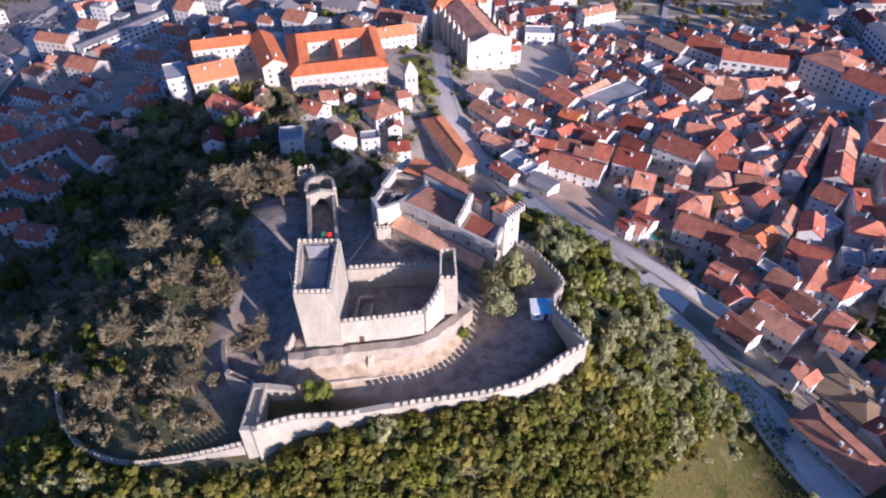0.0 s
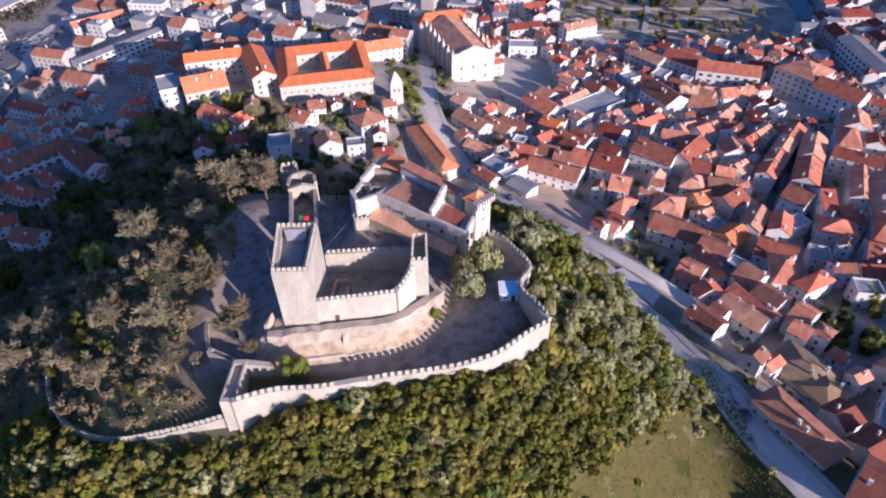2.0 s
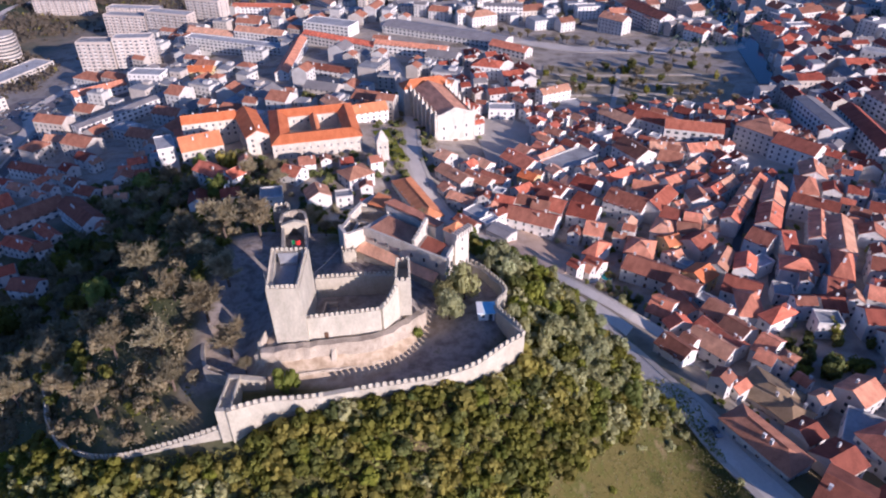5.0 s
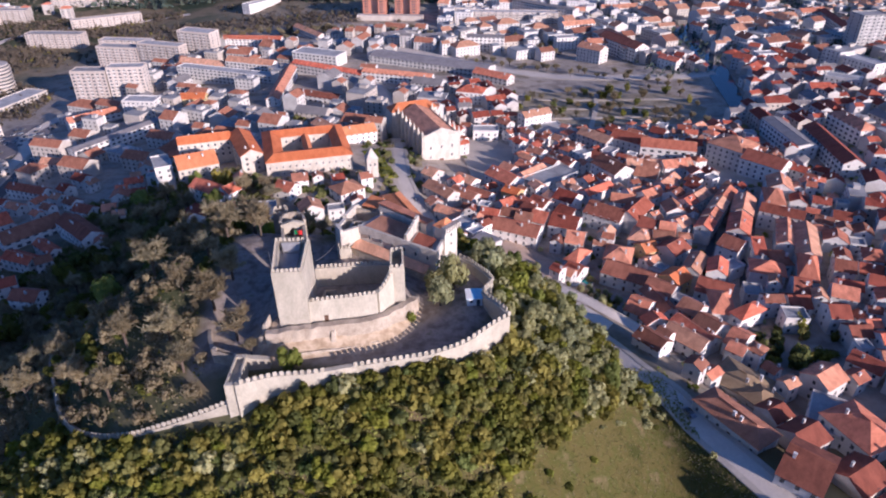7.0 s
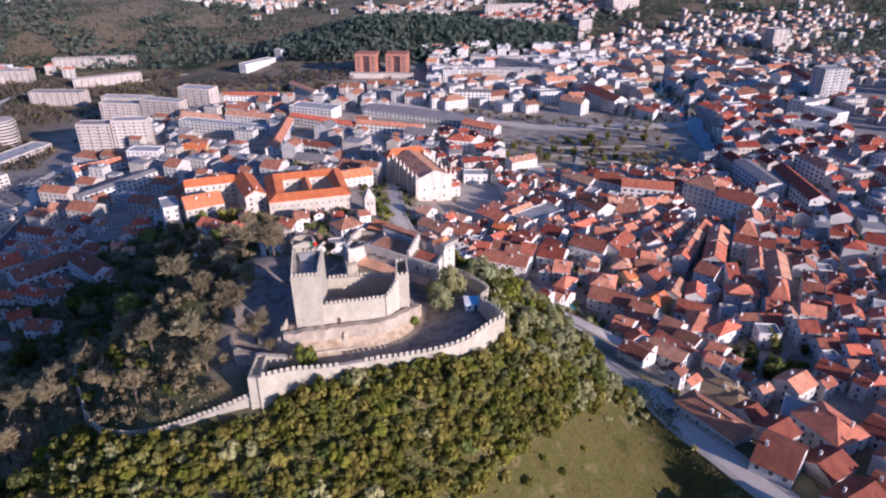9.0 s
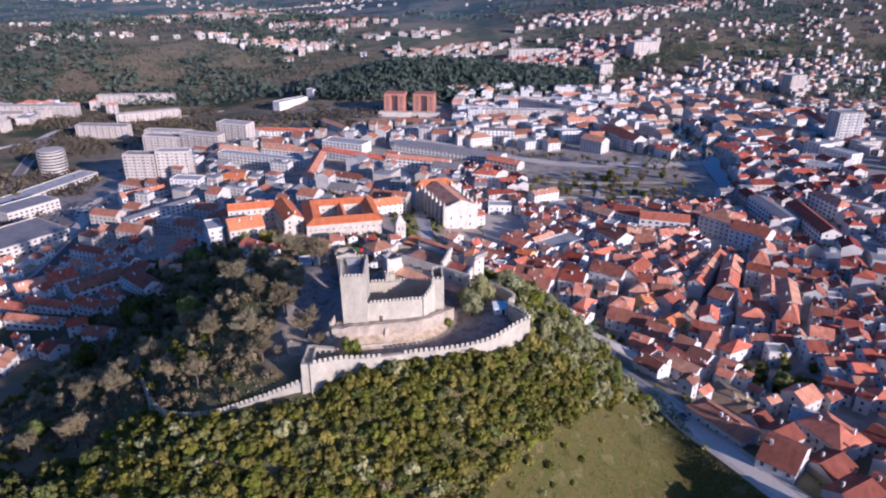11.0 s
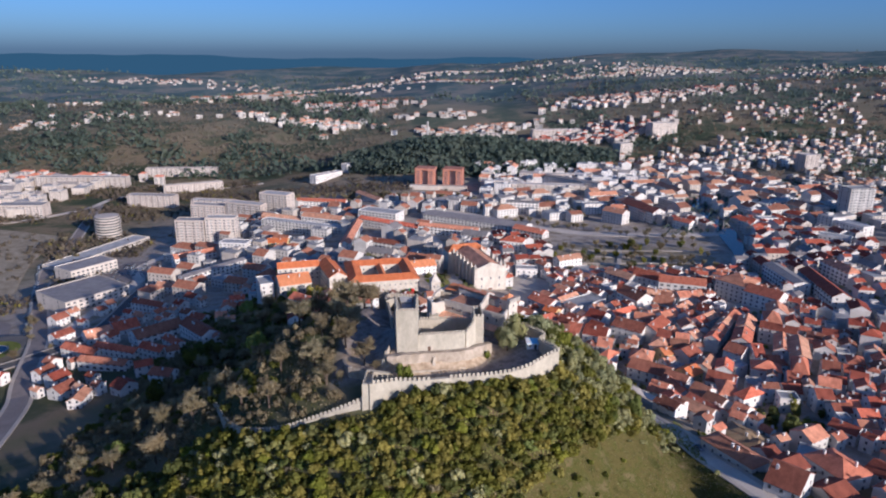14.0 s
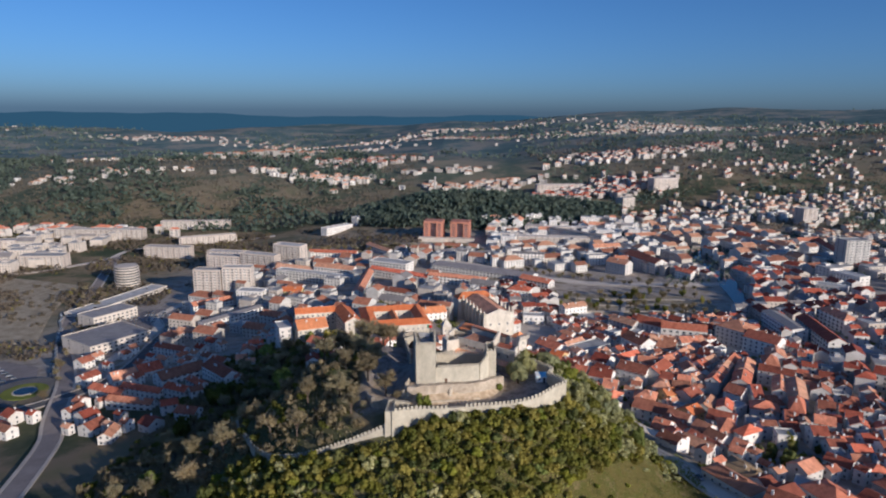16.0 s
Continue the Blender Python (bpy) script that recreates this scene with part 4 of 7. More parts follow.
def house(x, y, rot, length, width, h, kind, name="house", group="", windows=2, zb=None, walls=None, roofs=None, note="", quarter=None):
    """One building: walls to the eaves, a roof of its kind, windows and a chimney."""
    length = max(length, 5.0)
    c, s = math.cos(radians(rot)), math.sin(radians(rot))
    corner = [(x + a * length / 2 * c - b * width / 2 * s, y + a * length / 2 * s + b * width / 2 * c) for a in (-1, 1) for b in (-1, 1)]
    ground = [high(*p) for p in corner]
    z = (sum(ground) / 4 if zb is None else zb)
    deep = z - min(ground) + 1.0
    taken.append((x, y, 0.36 * (length + width)))
    n = int(length // width)
    for k in range(-n, n + 1):
        if n:
            taken.append((x + c * length * 0.42 * k / n, y + s * length * 0.42 * k / n, width * 0.55))
    if quarter is not None:
        quarter_house(quarter, x, y, z, radians(rot), length, width, h, kind, deep)
        return None
    wall_word = WALL_NOTES.get(kind, "white")
    storeys = max(1, round(h / 3.0))
    label = note or f"{wall_word} {storeys}-storey {'apartment block' if kind == 'p' else 'town house'} with {NOTES[kind]}"
    root = thing(HOUSE_NAMES.get(kind, name) if name == "house" else name, x, y, z, rot, label, name.replace("_", " ") if name != "house" else "house", group)
    a, b, rise = length / 2, width / 2, {"o": 0.54, "r": 0.54, "b": 0.52, "y": 0.5, "h": 0.5, "t": 0.42, "g": 0.2}.get(kind, 0) * width / 2
    g = Geo()
    flat = kind in "fp"
    ring = [(-a, -b), (a, -b), (a, b), (-a, b)]
    for k in range(4):
        p, q = ring[k], ring[(k + 1) % 4]
        if k % 2 and not flat and kind not in "ht":
            g.poly([(*p, -deep), (*q, -deep), (*q, h), ((p[0] + q[0]) / 2, 0, h + rise), (*p, h)])
        else:
            g.poly([(*p, -deep), (*q, -deep), (*q, h), (*p, h)])
    if windows == 3:
        for side in (-1, 1):
            n = max(1, int(length / 3.4))
            for lv in range(storeys):
                for k in range(n):
                    px = -a + length * (k + 0.5) / n
                    g.box(px - 0.5, px + 0.5, *sorted((side * (b - 0.1), side * (b + 0.04))), lv * 3.0 + 0.9, lv * 3.0 + 2.2, 1)
                g.box(*sorted((side * (a - 0.1), side * (a + 0.04))), -0.5, 0.5, lv * 3.0 + 0.9, lv * 3.0 + 2.2, 1)
    part("wall", g, [walls or WALLS[kind], GLASS], root)
    g = Geo()
    e, t = 0.45, 0.22
    if flat:
        g.box(-a, a, -b, b, h - 0.1, h + 0.05)
        for x0, x1, y0, y1 in ((-a - .05, a + .05, -b - .05, -b + 0.25), (-a - .05, a + .05, b - 0.25, b + .05), (-a - .05, -a + 0.25, -b + .25, b - .25), (a - 0.25, a + .05, -b + .25, b - .25)):
            g.box(x0, x1, y0, y1, h - 0.2, h + 0.7, 1)
    else:
        drop = rise * e / b
        if kind in "ht":
            m = max(0.2, a - b)
            low = [(-a - e, -b - e, h - drop), (a + e, -b - e, h - drop), (a + e, b + e, h - drop), (-a - e, b + e, h - drop)]
            r0, r1 = (-m, 0, h + rise), (m, 0, h + rise)
            up = [(p[0], p[1], p[2] + t) for p in low]
            g.poly([up[0], up[1], r1, r0])
            g.poly([up[1], up[2], r1])
            g.poly([up[2], up[3], r0, r1])
            g.poly([up[3], up[0], r0])
            for k in range(4):
                g.poly([low[k], low[(k + 1) % 4], up[(k + 1) % 4], up[k]])
            g.poly(low[::-1])
        else:
            for sgn in (-1, 1):
                lo, hi = (h - drop), (h + rise)
                f = [(-a - 0.2, sgn * (b + e), lo), (a + 0.2, sgn * (b + e), lo), (a + 0.2, 0, hi), (-a - 0.2, 0, hi)]
                f = f if sgn < 0 else f[::-1]
                g.solid(f, [(p[0], p[1], p[2] + t) for p in f])
    part("roof", g, [roofs or ROOFS[kind], walls or WALLS[kind]], root)
    if not flat:
        g = Geo()
        m = a + 0.2 if kind not in "ht" else max(0.2, a - b)
        if windows != 3:
            g.tube((-m, 0, h + rise + t - 0.06), (m, 0, h + rise + t - 0.06), 0.16, 0.16, 6)
            part("ridge_tiles", g, roofs or ROOFS[kind], root)
        if kind not in "g" and length < 40:
            for _ in range(1 if length < 14 else 2):
                put("chimney", CHIMNEY, root, rng.uniform(-a * 0.8, a * 0.8), rng.choice((-1, 1)) * b * 0.35, h + rise * 0.75 + 0.3)
    if windows == 2:
        for side in (-1, 1):
            n = max(1, int(length / 3.6))
            for lv in range(storeys):
                for k in range(n):
                    px = -a + length * (k + 0.5) / n
                    if lv == 0 and k == n // 2:
                        put("door", DOOR_MESH, root, px, side * (b + 0.02), 0, 0 if side < 0 else 180)
                    else:
                        (glazed if "castle road" in group else plain_window)(root, px, side * (b + 0.02), lv * 3.0 + 0.9, 0 if side < 0 else 180)
            put("window", WINDOW, root, side * (a + 0.02), rng.uniform(-0.4, 0.4) * b, storeys * 3.0 - 2.1, 90 * side)
    elif windows == 1:
        tall = kind == "p" or length > 30
        for lv in range(storeys):
            g = Geo()
            for side in (-1, 1):
                n = max(1, int(length / (4.2 if tall else 3.4)))
                for k in range(n):
                    px, ww = -a + length * (k + 0.5) / n, (1.1 if tall else 0.55)
                    y0, y1 = sorted((side * (b - 0.1), side * (b + 0.05)))
                    g.box(px - ww, px + ww, y0, y1, lv * 3.0 + 0.9, lv * 3.0 + 2.3, 0)
                    y0, y1 = sorted((side * (b - 0.1), side * (b + (0.9 if kind == "p" and k % 2 else 0.14))))
                    g.box(px - ww - 0.15, px + ww + 0.15, y0, y1, lv * 3.0 + 0.7, lv * 3.0 + 0.9, 1)
                    if kind == "p" and k % 2:
                        y0, y1 = sorted((side * (b + 0.82), side * (b + 0.9)))
                        g.box(px - ww - 0.15, px + ww + 0.15, y0, y1, lv * 3.0 + 0.9, lv * 3.0 + 1.7, 1)
                for py in (-0.25 * width, 0.25 * width):
                    x0, x1 = sorted((side * (a - 0.1), side * (a + 0.05)))
                    g.box(x0, x1, py - 0.6, py + 0.6, lv * 3.0 + 0.9, lv * 3.0 + 2.3, 0)
            tagged(part("storey", g, [GLASS, FRAME], root), "row of small dark windows with pale sills", kind="stuff")
    return root


OLD_TOWN_WEST = [
    (44.5, 182.5, -50, 19.9, 9, 6, 'o'), (59.4, 200.1, -46, 13, 8, 6, 'o'), (57.3, 180.7, -44, 16.2, 9, 6, 'o'),
    (65, 182, -38, 15.1, 8, 6, 'r'), (40.5, 170, -59, 6.1, 7, 5, 'o'), (48.1, 160.8, -34, 14.6, 7, 5, 'o'),
    (80.5, 202.5, -52, 19.5, 12, 7, 'o'), (82.8, 182.8, -40, 9.5, 8, 7, 'y'), (84.9, 217.4, -54, 8.9, 9, 6, 'o'),
    (95.2, 221.5, -48, 9.8, 8, 6, 'o'), (97.3, 211.5, 41, 19.2, 8, 6, 'o'), (106.7, 205.3, 36, 31, 14, 6, 'f'),
    (113.9, 193.2, 31, 8.6, 8, 6, 'o'),
]
OLD_TOWN_NORTH = [
    (95.7, 170, -47, 10.1, 10, 6, 'b'), (103, 177.5, -62, 6.7, 8, 6, 'o'), (110.6, 174.3, -42, 11.4, 12, 7, 'r'),
    (68.4, 156.4, -23, 9.5, 12, 6, 'o'), (78.5, 156.6, -21, 8.8, 9, 7, 'b'), (84.8, 151.4, -21, 8.6, 9, 7, 'r'),
    (92.6, 150.9, -30, 8.1, 12, 7, 'o'), (103.9, 146, -26, 13.6, 13, 7, 'r'), (79.6, 141.9, -26, 23.5, 12, 6, 'b'),
    (63.8, 124.0, -43, 10.7, 8, 4, 'g'), (49.0, 130.9, -48, 11.7, 6, 5, 'o'), (58.9, 133.2, -50, 4.7, 8, 5, 'f'),
    (87.9, 170, -54, 8.4, 9, 6, 'o'),
]
OLD_TOWN_MIDDLE = [
    (142.6, 208.5, -62, 19.8, 14, 10, 'r'), (161.3, 203.5, -28, 12.3, 12, 7, 'o'), (161.6, 214.4, -36, 17.3, 10, 8, 'o'),
    (180.1, 212.1, 10, 17.8, 10, 8, 'o'), (168.6, 191.2, 48, 17.3, 8, 7, 'o'), (146.7, 179.5, 20, 8.7, 8, 7, 'o'),
    (154.7, 176.6, 31, 13.2, 10, 7, 'o'), (128.9, 185.9, 34, 19.9, 7, 6, 'o'), (140, 153.9, 50, 20.2, 11, 9, 'o'),
    (125.9, 153.9, -37, 18.9, 14, 8, 'b'), (137.3, 166.5, -16, 12, 10, 9, 'o'), (143.8, 142.7, -37, 8.4, 11, 7, 'b'),
    (151.3, 137.7, -20, 7.6, 12, 7, 'o'),
]
OLD_TOWN_COURTS = [
    (158.9, 142.9, 34, 7.5, 9, 7, 'o'), (161.2, 158.3, 89, 10.7, 10, 7, 'o'), (169.4, 162.7, 39, 7.9, 9, 8, 'o'),
    (177.4, 169.3, 40, 11.2, 9, 8, 'o'), (180.8, 183.1, -59, 7.6, 8, 7, 'r'), (149.3, 152.4, 28, 5.2, 8, 6, 'o'),
    (136.9, 132, -28, 9, 13, 7, 'h'), (146.9, 130.8, -10, 9.9, 10, 7, 'b'), (148.2, 120.5, 37, 11.8, 11, 7, 'b'),
    (122.7, 117.5, -22, 11.8, 14, 6, 'h'), (106.3, 132.2, -21, 8.4, 12, 6, 'o'), (104, 116.5, -42, 5.8, 14, 6, 'h'),
    (137.2, 122.8, 21, 7.9, 9, 6, 'y'),
]
OLD_TOWN_ROWS = [
    (169.3, 137.6, 55, 10.9, 8, 8, 'o'), (176, 147, 54, 10, 8, 8, 'o'), (182.1, 155, 54, 11.8, 8, 9, 'o'),
    (190.3, 166.4, 53, 13.9, 8, 9, 'o'), (183.9, 134.3, 63, 19, 10, 9, 'o'), (193.7, 152.9, 62, 20, 10, 9, 'o'),
    (175, 119.4, -47, 10, 12, 8, 'b'), (183.7, 117, -4, 5.5, 16, 8, 'r'), (212.3, 160.6, -19, 9.1, 18, 9, 'h'),
    (208.8, 143.9, -32, 19.8, 9, 9, 'b'), (202.2, 125.7, 65, 24.5, 8, 8, 'o'), (190.4, 107.5, -4, 8.1, 12, 7, 'h'),
    (222.2, 175.2, 70, 15.3, 12, 9, 'o'),
]
OLD_TOWN_EAST = [
    (207.6, 117.8, 67, 29.5, 10, 8, 'o'), (197.3, 96.5, -26, 7.7, 22, 8, 'h'), (182, 99.9, 69, 10.4, 14, 7, 'h'),
    (187.5, 83.3, -21, 6.3, 14, 7, 'r'), (181.4, 73.8, -3, 8.5, 10, 6, 'r'), (169.7, 85.6, -18, 7.2, 9, 5, 'f'),
    (151.7, 75, -12, 8.4, 16, 7, 'h'), (153.9, 86.3, -31, 13.6, 12, 7, 'b'), (159.3, 67.6, -63, 5.7, 14, 7, 'h'),
    (134.4, 56.7, -60, 17.2, 9, 6, 'o'), (140.2, 58.2, -54, 9.4, 13, 7, 'r'), (129.7, 51.8, -49, 15.3, 9, 6, 'o'),
    (148.8, 51, -49, 6.5, 12, 6, 'o'),
]
OLD_TOWN_SOUTH = [
    (112.8, 41.8, -54, 10.6, 8, 5, 'r'), (119, 73.1, -38, 8.2, 12, 6, 'o'), (121.1, 62.6, -74, 5, 9, 6, 'o'),
    (128.4, 79, -75, 16.9, 7, 6, 'b'), (132.7, 88.5, -41, 11.5, 12, 6, 'b'), (123.3, 101.4, -34, 21.4, 12, 6, 'b'),
    (141.3, 96.6, 37, 10.2, 10, 7, 'y'), (153.3, 106.4, 55, 15.3, 8, 7, 'o'), (161.8, 102.9, 65, 12, 8, 7, 'o'),
    (169.3, 105.2, -63, 6.4, 9, 6, 'f'), (123.8, 1.4, -60, 22, 9.5, 4, 'h'), (139.2, 28.2, -51, 16.4, 14, 4, 't'),
    (142.0, 19.7, 29, 10.1, 9, 4, 't'),
]
SQUARE_SIDE = [
    (146.2, 261.2, -51, 23, 11, 9, 'o'), (166, 252.3, -41, 23.4, 13, 10, 'o'), (183.8, 236.7, -16, 32.2, 12, 10, 'o'),
    (170.5, 213.5, -7, 36.2, 9, 8, 'o'), (218.5, 226, -51, 21.8, 20, 13, 'h'), (228.5, 204.4, -49, 23.2, 14, 10, 'r'),
    (263, 248.3, -89, 47.2, 12, 10, 'g'), (277.6, 225.3, 84, 58.2, 12, 9, 'r'), (307.9, 257.7, -84, 32.8, 12, 11, 'h'),
    (196.1, 489.9, -47, 25.8, 14, 13, 'o'), (187.8, 711.8, -43, 89.2, 14, 17, 'g'), (96.6, 429.4, -39, 35.8, 12, 6, 'o'),
    (73.4, 368.8, -18, 20.9, 14, 10, 'h'),
]
MARKET_SIDE = [
    (114.7, 313.2, 26, 22.6, 9, 8, 'o'), (77.2, 283.8, -4, 16.7, 10, 7, 'f'), (-46.9, 377.6, -24, 39.6, 10, 5, 'r'),
    (-48.3, 456.6, -30, 75.7, 9, 8, 'o'), (14.4, 427.5, -19, 63.1, 9, 8, 'o'), (-62.1, 501.3, -23, 47.2, 20, 12, 'f'),
    (43.8, 483.5, -28, 120.2, 24, 6, 'g'), (-82, 415, 90, 88.4, 10, 8, 'o'), (-177.1, 518.1, -20, 51.5, 12, 10, 'o'),
    (-126.6, 499.7, -20, 50.4, 12, 10, 'o'), (-142.2, 468.4, -20, 99.1, 12, 11, 'f'), (-287.8, 590.9, -10, 46.6, 14, 22, 'p'),
    (-238.2, 577.9, -18, 51.1, 14, 22, 'p'),
]
NORTH_WEST_BLOCKS = [
    (-204.5, 598, -19, 40, 18, 28, 'p'), (-153.4, 625.5, -5, 65.9, 10, 9, 'o'), (-224.3, 373, 42, 39.2, 10, 8, 'o'),
    (-179.4, 314.4, 56, 72.7, 9, 9, 'g'), (-186.8, 380.3, -6, 26.1, 14, 15, 'f'), (-150.3, 394.1, 0, 20, 12, 9, 'y'),
    (-404.4, 833.4, 30, 91.2, 12, 13, 'p'), (163.2, 2.2, -70, 17.1, 14, 7, 'h'), (157.7, 10, -34, 9.7, 18, 5, 'f'),
    (134.1, -18.4, -43, 11.2, 16, 6, 'r'), (228.5, 521.1, -76, 67.5, 22, 13, 'h'), (-255.9, 451.5, 0, 30.1, 14, 28, 'p'),
    (-224.1, 451.9, 3, 31, 14, 28, 'p'),
]
FOOT_OF_HILL = [
    (-211.2, 176.4, 44, 15.8, 14, 4, 'o'), (-199.2, 188.2, 44, 15.7, 14, 4, 'o'), (-170, 172, 48, 30.4, 14, 5, 'r'),
    (-204.9, 147.4, -21, 27.3, 8, 5, 'o'), (-181.7, 145.2, -16, 29.8, 7, 5, 'o'), (-180.5, 127.3, -10, 30.7, 7, 5, 'o'),
    (-139.1, 163, -42, 29.2, 11, 7, 'r'), (-156.7, 139.2, -22, 17, 8, 6, 'o'), (-148.6, 147.7, -38, 16, 6, 6, 'o'),
    (-153, 117.1, 31, 9.5, 8, 6, 'r'), (-204.9, 274.3, -8, 21, 9, 6, 'o'), (-200.9, 229.7, -19, 27.4, 8, 6, 'r'),
    (-144.4, 135, 37, 7.4, 7, 6, 'r'),
]
RIVERSIDE = [
    (-137.2, 106.7, -10, 12.8, 9, 5, 'r'), (-169.9, 82.3, -86, 12.4, 7, 5, 'o'), (-63.1, 170.8, 54, 8.9, 9, 6, 'o'),
    (-72.7, 175, -34, 24.4, 10, 6, 'o'), (-34.1, 171.7, -27, 10.1, 10, 5, 'o'), (-3.9, 171.2, 37, 13.9, 12, 6, 'h'),
    (83.2, 599.3, 43, 25.1, 10, 12, 'g'), (228.6, 504.4, -67, 56.4, 16, 14, 'r'), (184.3, 548.3, 10, 27, 12, 12, 'f'),
    (205.5, 517.5, 7, 19.2, 12, 12, 'o'), (100.7, 552.6, -8, 38.7, 12, 14, 'g'), (4.3, 603.4, 29, 27.3, 12, 8, 'g'),
    (43.7, 591.3, 18, 28.9, 12, 8, 'g'), (-93.3, 645.7, -54, 61.1, 10, 7, 'o'),
]
EAST_BANK = [
    (476.8, 581, 78, 80.9, 10, 8, 'r'), (346.8, 404.9, -21, 14.1, 9, 7, 'o'), (359.8, 358.7, -35, 25.5, 12, 10, 'f'),
    (402.6, 403, -69, 28.8, 14, 10, 'f'), (332.3, 584.2, -60, 16.3, 9, 9, 'r'), (416.9, 681.5, -43, 22, 14, 9, 'r'),
    (286.3, 709.1, 17, 35.3, 12, 10, 'o'), (211.1, 627.8, 18, 39.9, 12, 9, 'o'), (309, 660, -76, 53.3, 12, 9, 'o'),
    (340.9, 449, 6, 17.8, 10, 9, 'f'), (472.9, 623.9, 16, 34.3, 12, 9, 'o'), (440, 649.7, 24, 29.6, 14, 9, 'f'),
    (257.4, 450.8, -55, 19.8, 10, 8, 'o'),
]


for rows, title, wins in ((OLD_TOWN_WEST, "old town houses by the castle road", 2), (OLD_TOWN_NORTH, "old town houses by the castle road", 2), (OLD_TOWN_MIDDLE, "old town houses", 2), (OLD_TOWN_COURTS, "old town houses", 2), (OLD_TOWN_ROWS, "rows of old houses along straight streets", 2), (OLD_TOWN_EAST, "old town houses", 2), (OLD_TOWN_SOUTH, "houses below the hill", 2), (SQUARE_SIDE, "buildings round the square", 1), (MARKET_SIDE, "buildings by the market", 1), (NORTH_WEST_BLOCKS, "north-western blocks", 1), (FOOT_OF_HILL, "houses at the shaded foot of the hill", 1), (RIVERSIDE, "riverside buildings", 1), (EAST_BANK, "east bank buildings", 1)):
    for row in rows:
        house(*row, group=title, windows=wins)


# ---- landmarks ----
def build_church():
    zb = high(46, 262) - 0.5
    root = thing("cathedral", 36.1, 238.6, zb, 20, "large white stone cathedral with buttresses, pinnacles and an orange tiled roof", "church")
    w, l, e = 22.0, 62.0, 18.5
    taken.extend((46 - 7 * k, 250 + 15 * k, 15) for k in range(4))
    g = Geo()
    for p, q in (((0, 0), (w, 0)), ((w, 0), (w, l)), ((w, l), (0, l)), ((0, l), (0, 0))):
        g.poly([(*p, -8), (*q, -8), (*q, e), (*p, e)])
    part("wall", g, STONE_WHITE, root)
    g = Geo()
    g.solid([(-0.4, -0.4, e), (w + 0.4, -0.4, e), (w + 0.4, 0.9, e), (-0.4, 0.9, e)], [(-0.4, -0.4, e + 1.4), (w + 0.4, -0.4, e + 1.4), (w + 0.4, 0.9, e + 1.4), (-0.4, 0.9, e + 1.4)])
    g.poly([(2, -0.2, e + 1.4), (w - 2, -0.2, e + 1.4), (w / 2 + 1, -0.2, e + 4.4), (w / 2 - 1, -0.2, e + 4.4)])
    g.poly([(2, 0.8, e + 1.4), (w / 2 - 1, 0.8, e + 4.4), (w / 2 + 1, 0.8, e + 4.4), (w - 2, 0.8, e + 1.4)])
    g.poly([(2, -0.2, e + 1.4), (w / 2 - 1, -0.2, e + 4.4), (w / 2 - 1, 0.8, e + 4.4), (2, 0.8, e + 1.4)])
    g.poly([(w - 2, 0.8, e + 1.4), (w / 2 + 1, 0.8, e + 4.4), (w / 2 + 1, -0.2, e + 4.4), (w - 2, -0.2, e + 1.4)])
    part("gable", g, STONE_WHITE, root)
    g = Geo()
    for x0, x1 in ((1.2, w / 2), (w - 1.2, w / 2)):
        f = [(x0, 1.0, e - 0.2), (x0, l - 14, e - 0.2), (x1, l - 14, e + 4.0), (x1, 1.0, e + 4.0)]
        f = f if x0 > x1 else f[::-1]
        g.solid(f, [(a, b, c + 0.3) for a, b, c in f])
    part("roof", g, TILE, root, "orange-brown tiled nave roof")
    g = Geo()
    g.solid([(-5, l - 14, -8), (w + 5, l - 14, -8), (w + 5, l - 2, -8), (-5, l - 2, -8)], [(-5, l - 14, e), (w + 5, l - 14, e), (w + 5, l - 2, e), (-5, l - 2, e)])
    part("transept", g, STONE_WHITE, root)
    g = Geo()
    ring = [(-5.3, l - 14.3, e), (w + 5.3, l - 14.3, e), (w + 5.3, l - 1.7, e), (-5.3, l - 1.7, e)]
    for k in range(4):
        g.poly([ring[k], ring[(k + 1) % 4], *( [(w - 1, l - 8, e + 4.2), (1, l - 8, e + 4.2)] if k == 0 else [(w - 1, l - 8, e + 4.2)] if k == 1 else [(1, l - 8, e + 4.2), (w - 1, l - 8, e + 4.2)] if k == 2 else [(1, l - 8, e + 4.2)])])
    part("transept_roof", g, TILE_NEW, root)
    bt = Geo()
    bt.box(-1.5, 0.1, -0.7, 0.7, -8, e + 0.6)
    bt.solid([(-1.5, -0.6, e + 0.6), (-0.1, -0.6, e + 0.6), (-0.1, 0.6, e + 0.6), (-1.5, 0.6, e + 0.6)], [(-0.85, -0.05, e + 4.2), (-0.75, -0.05, e + 4.2), (-0.75, 0.05, e + 4.2), (-0.85, 0.05, e + 4.2)])
    bm_ = bt.mesh("buttress", STONE_WHITE)
    for k in range(7):
        put("buttress", bm_, root, 0, 0.9 + k * 7.6, 0)
        put("buttress", bm_, root, w, 0.9 + k * 7.6, 0, 180)
    for x, z in ((4, 10), (11, 10), (18, 10), (4, 4), (18, 4)):
        glazed(root, x, -0.05, z, 0, (1.1, 1, 1.5))
    put("door", DOOR_MESH, root, 11, -0.1, -1.5, 0, (3, 1, 2.4))
    for k in range(7):
        for z in (4, 11):
            glazed(root, -0.03, 4.7 + k * 7.6, z, -90, (1, 1, 2.0))


build_church()


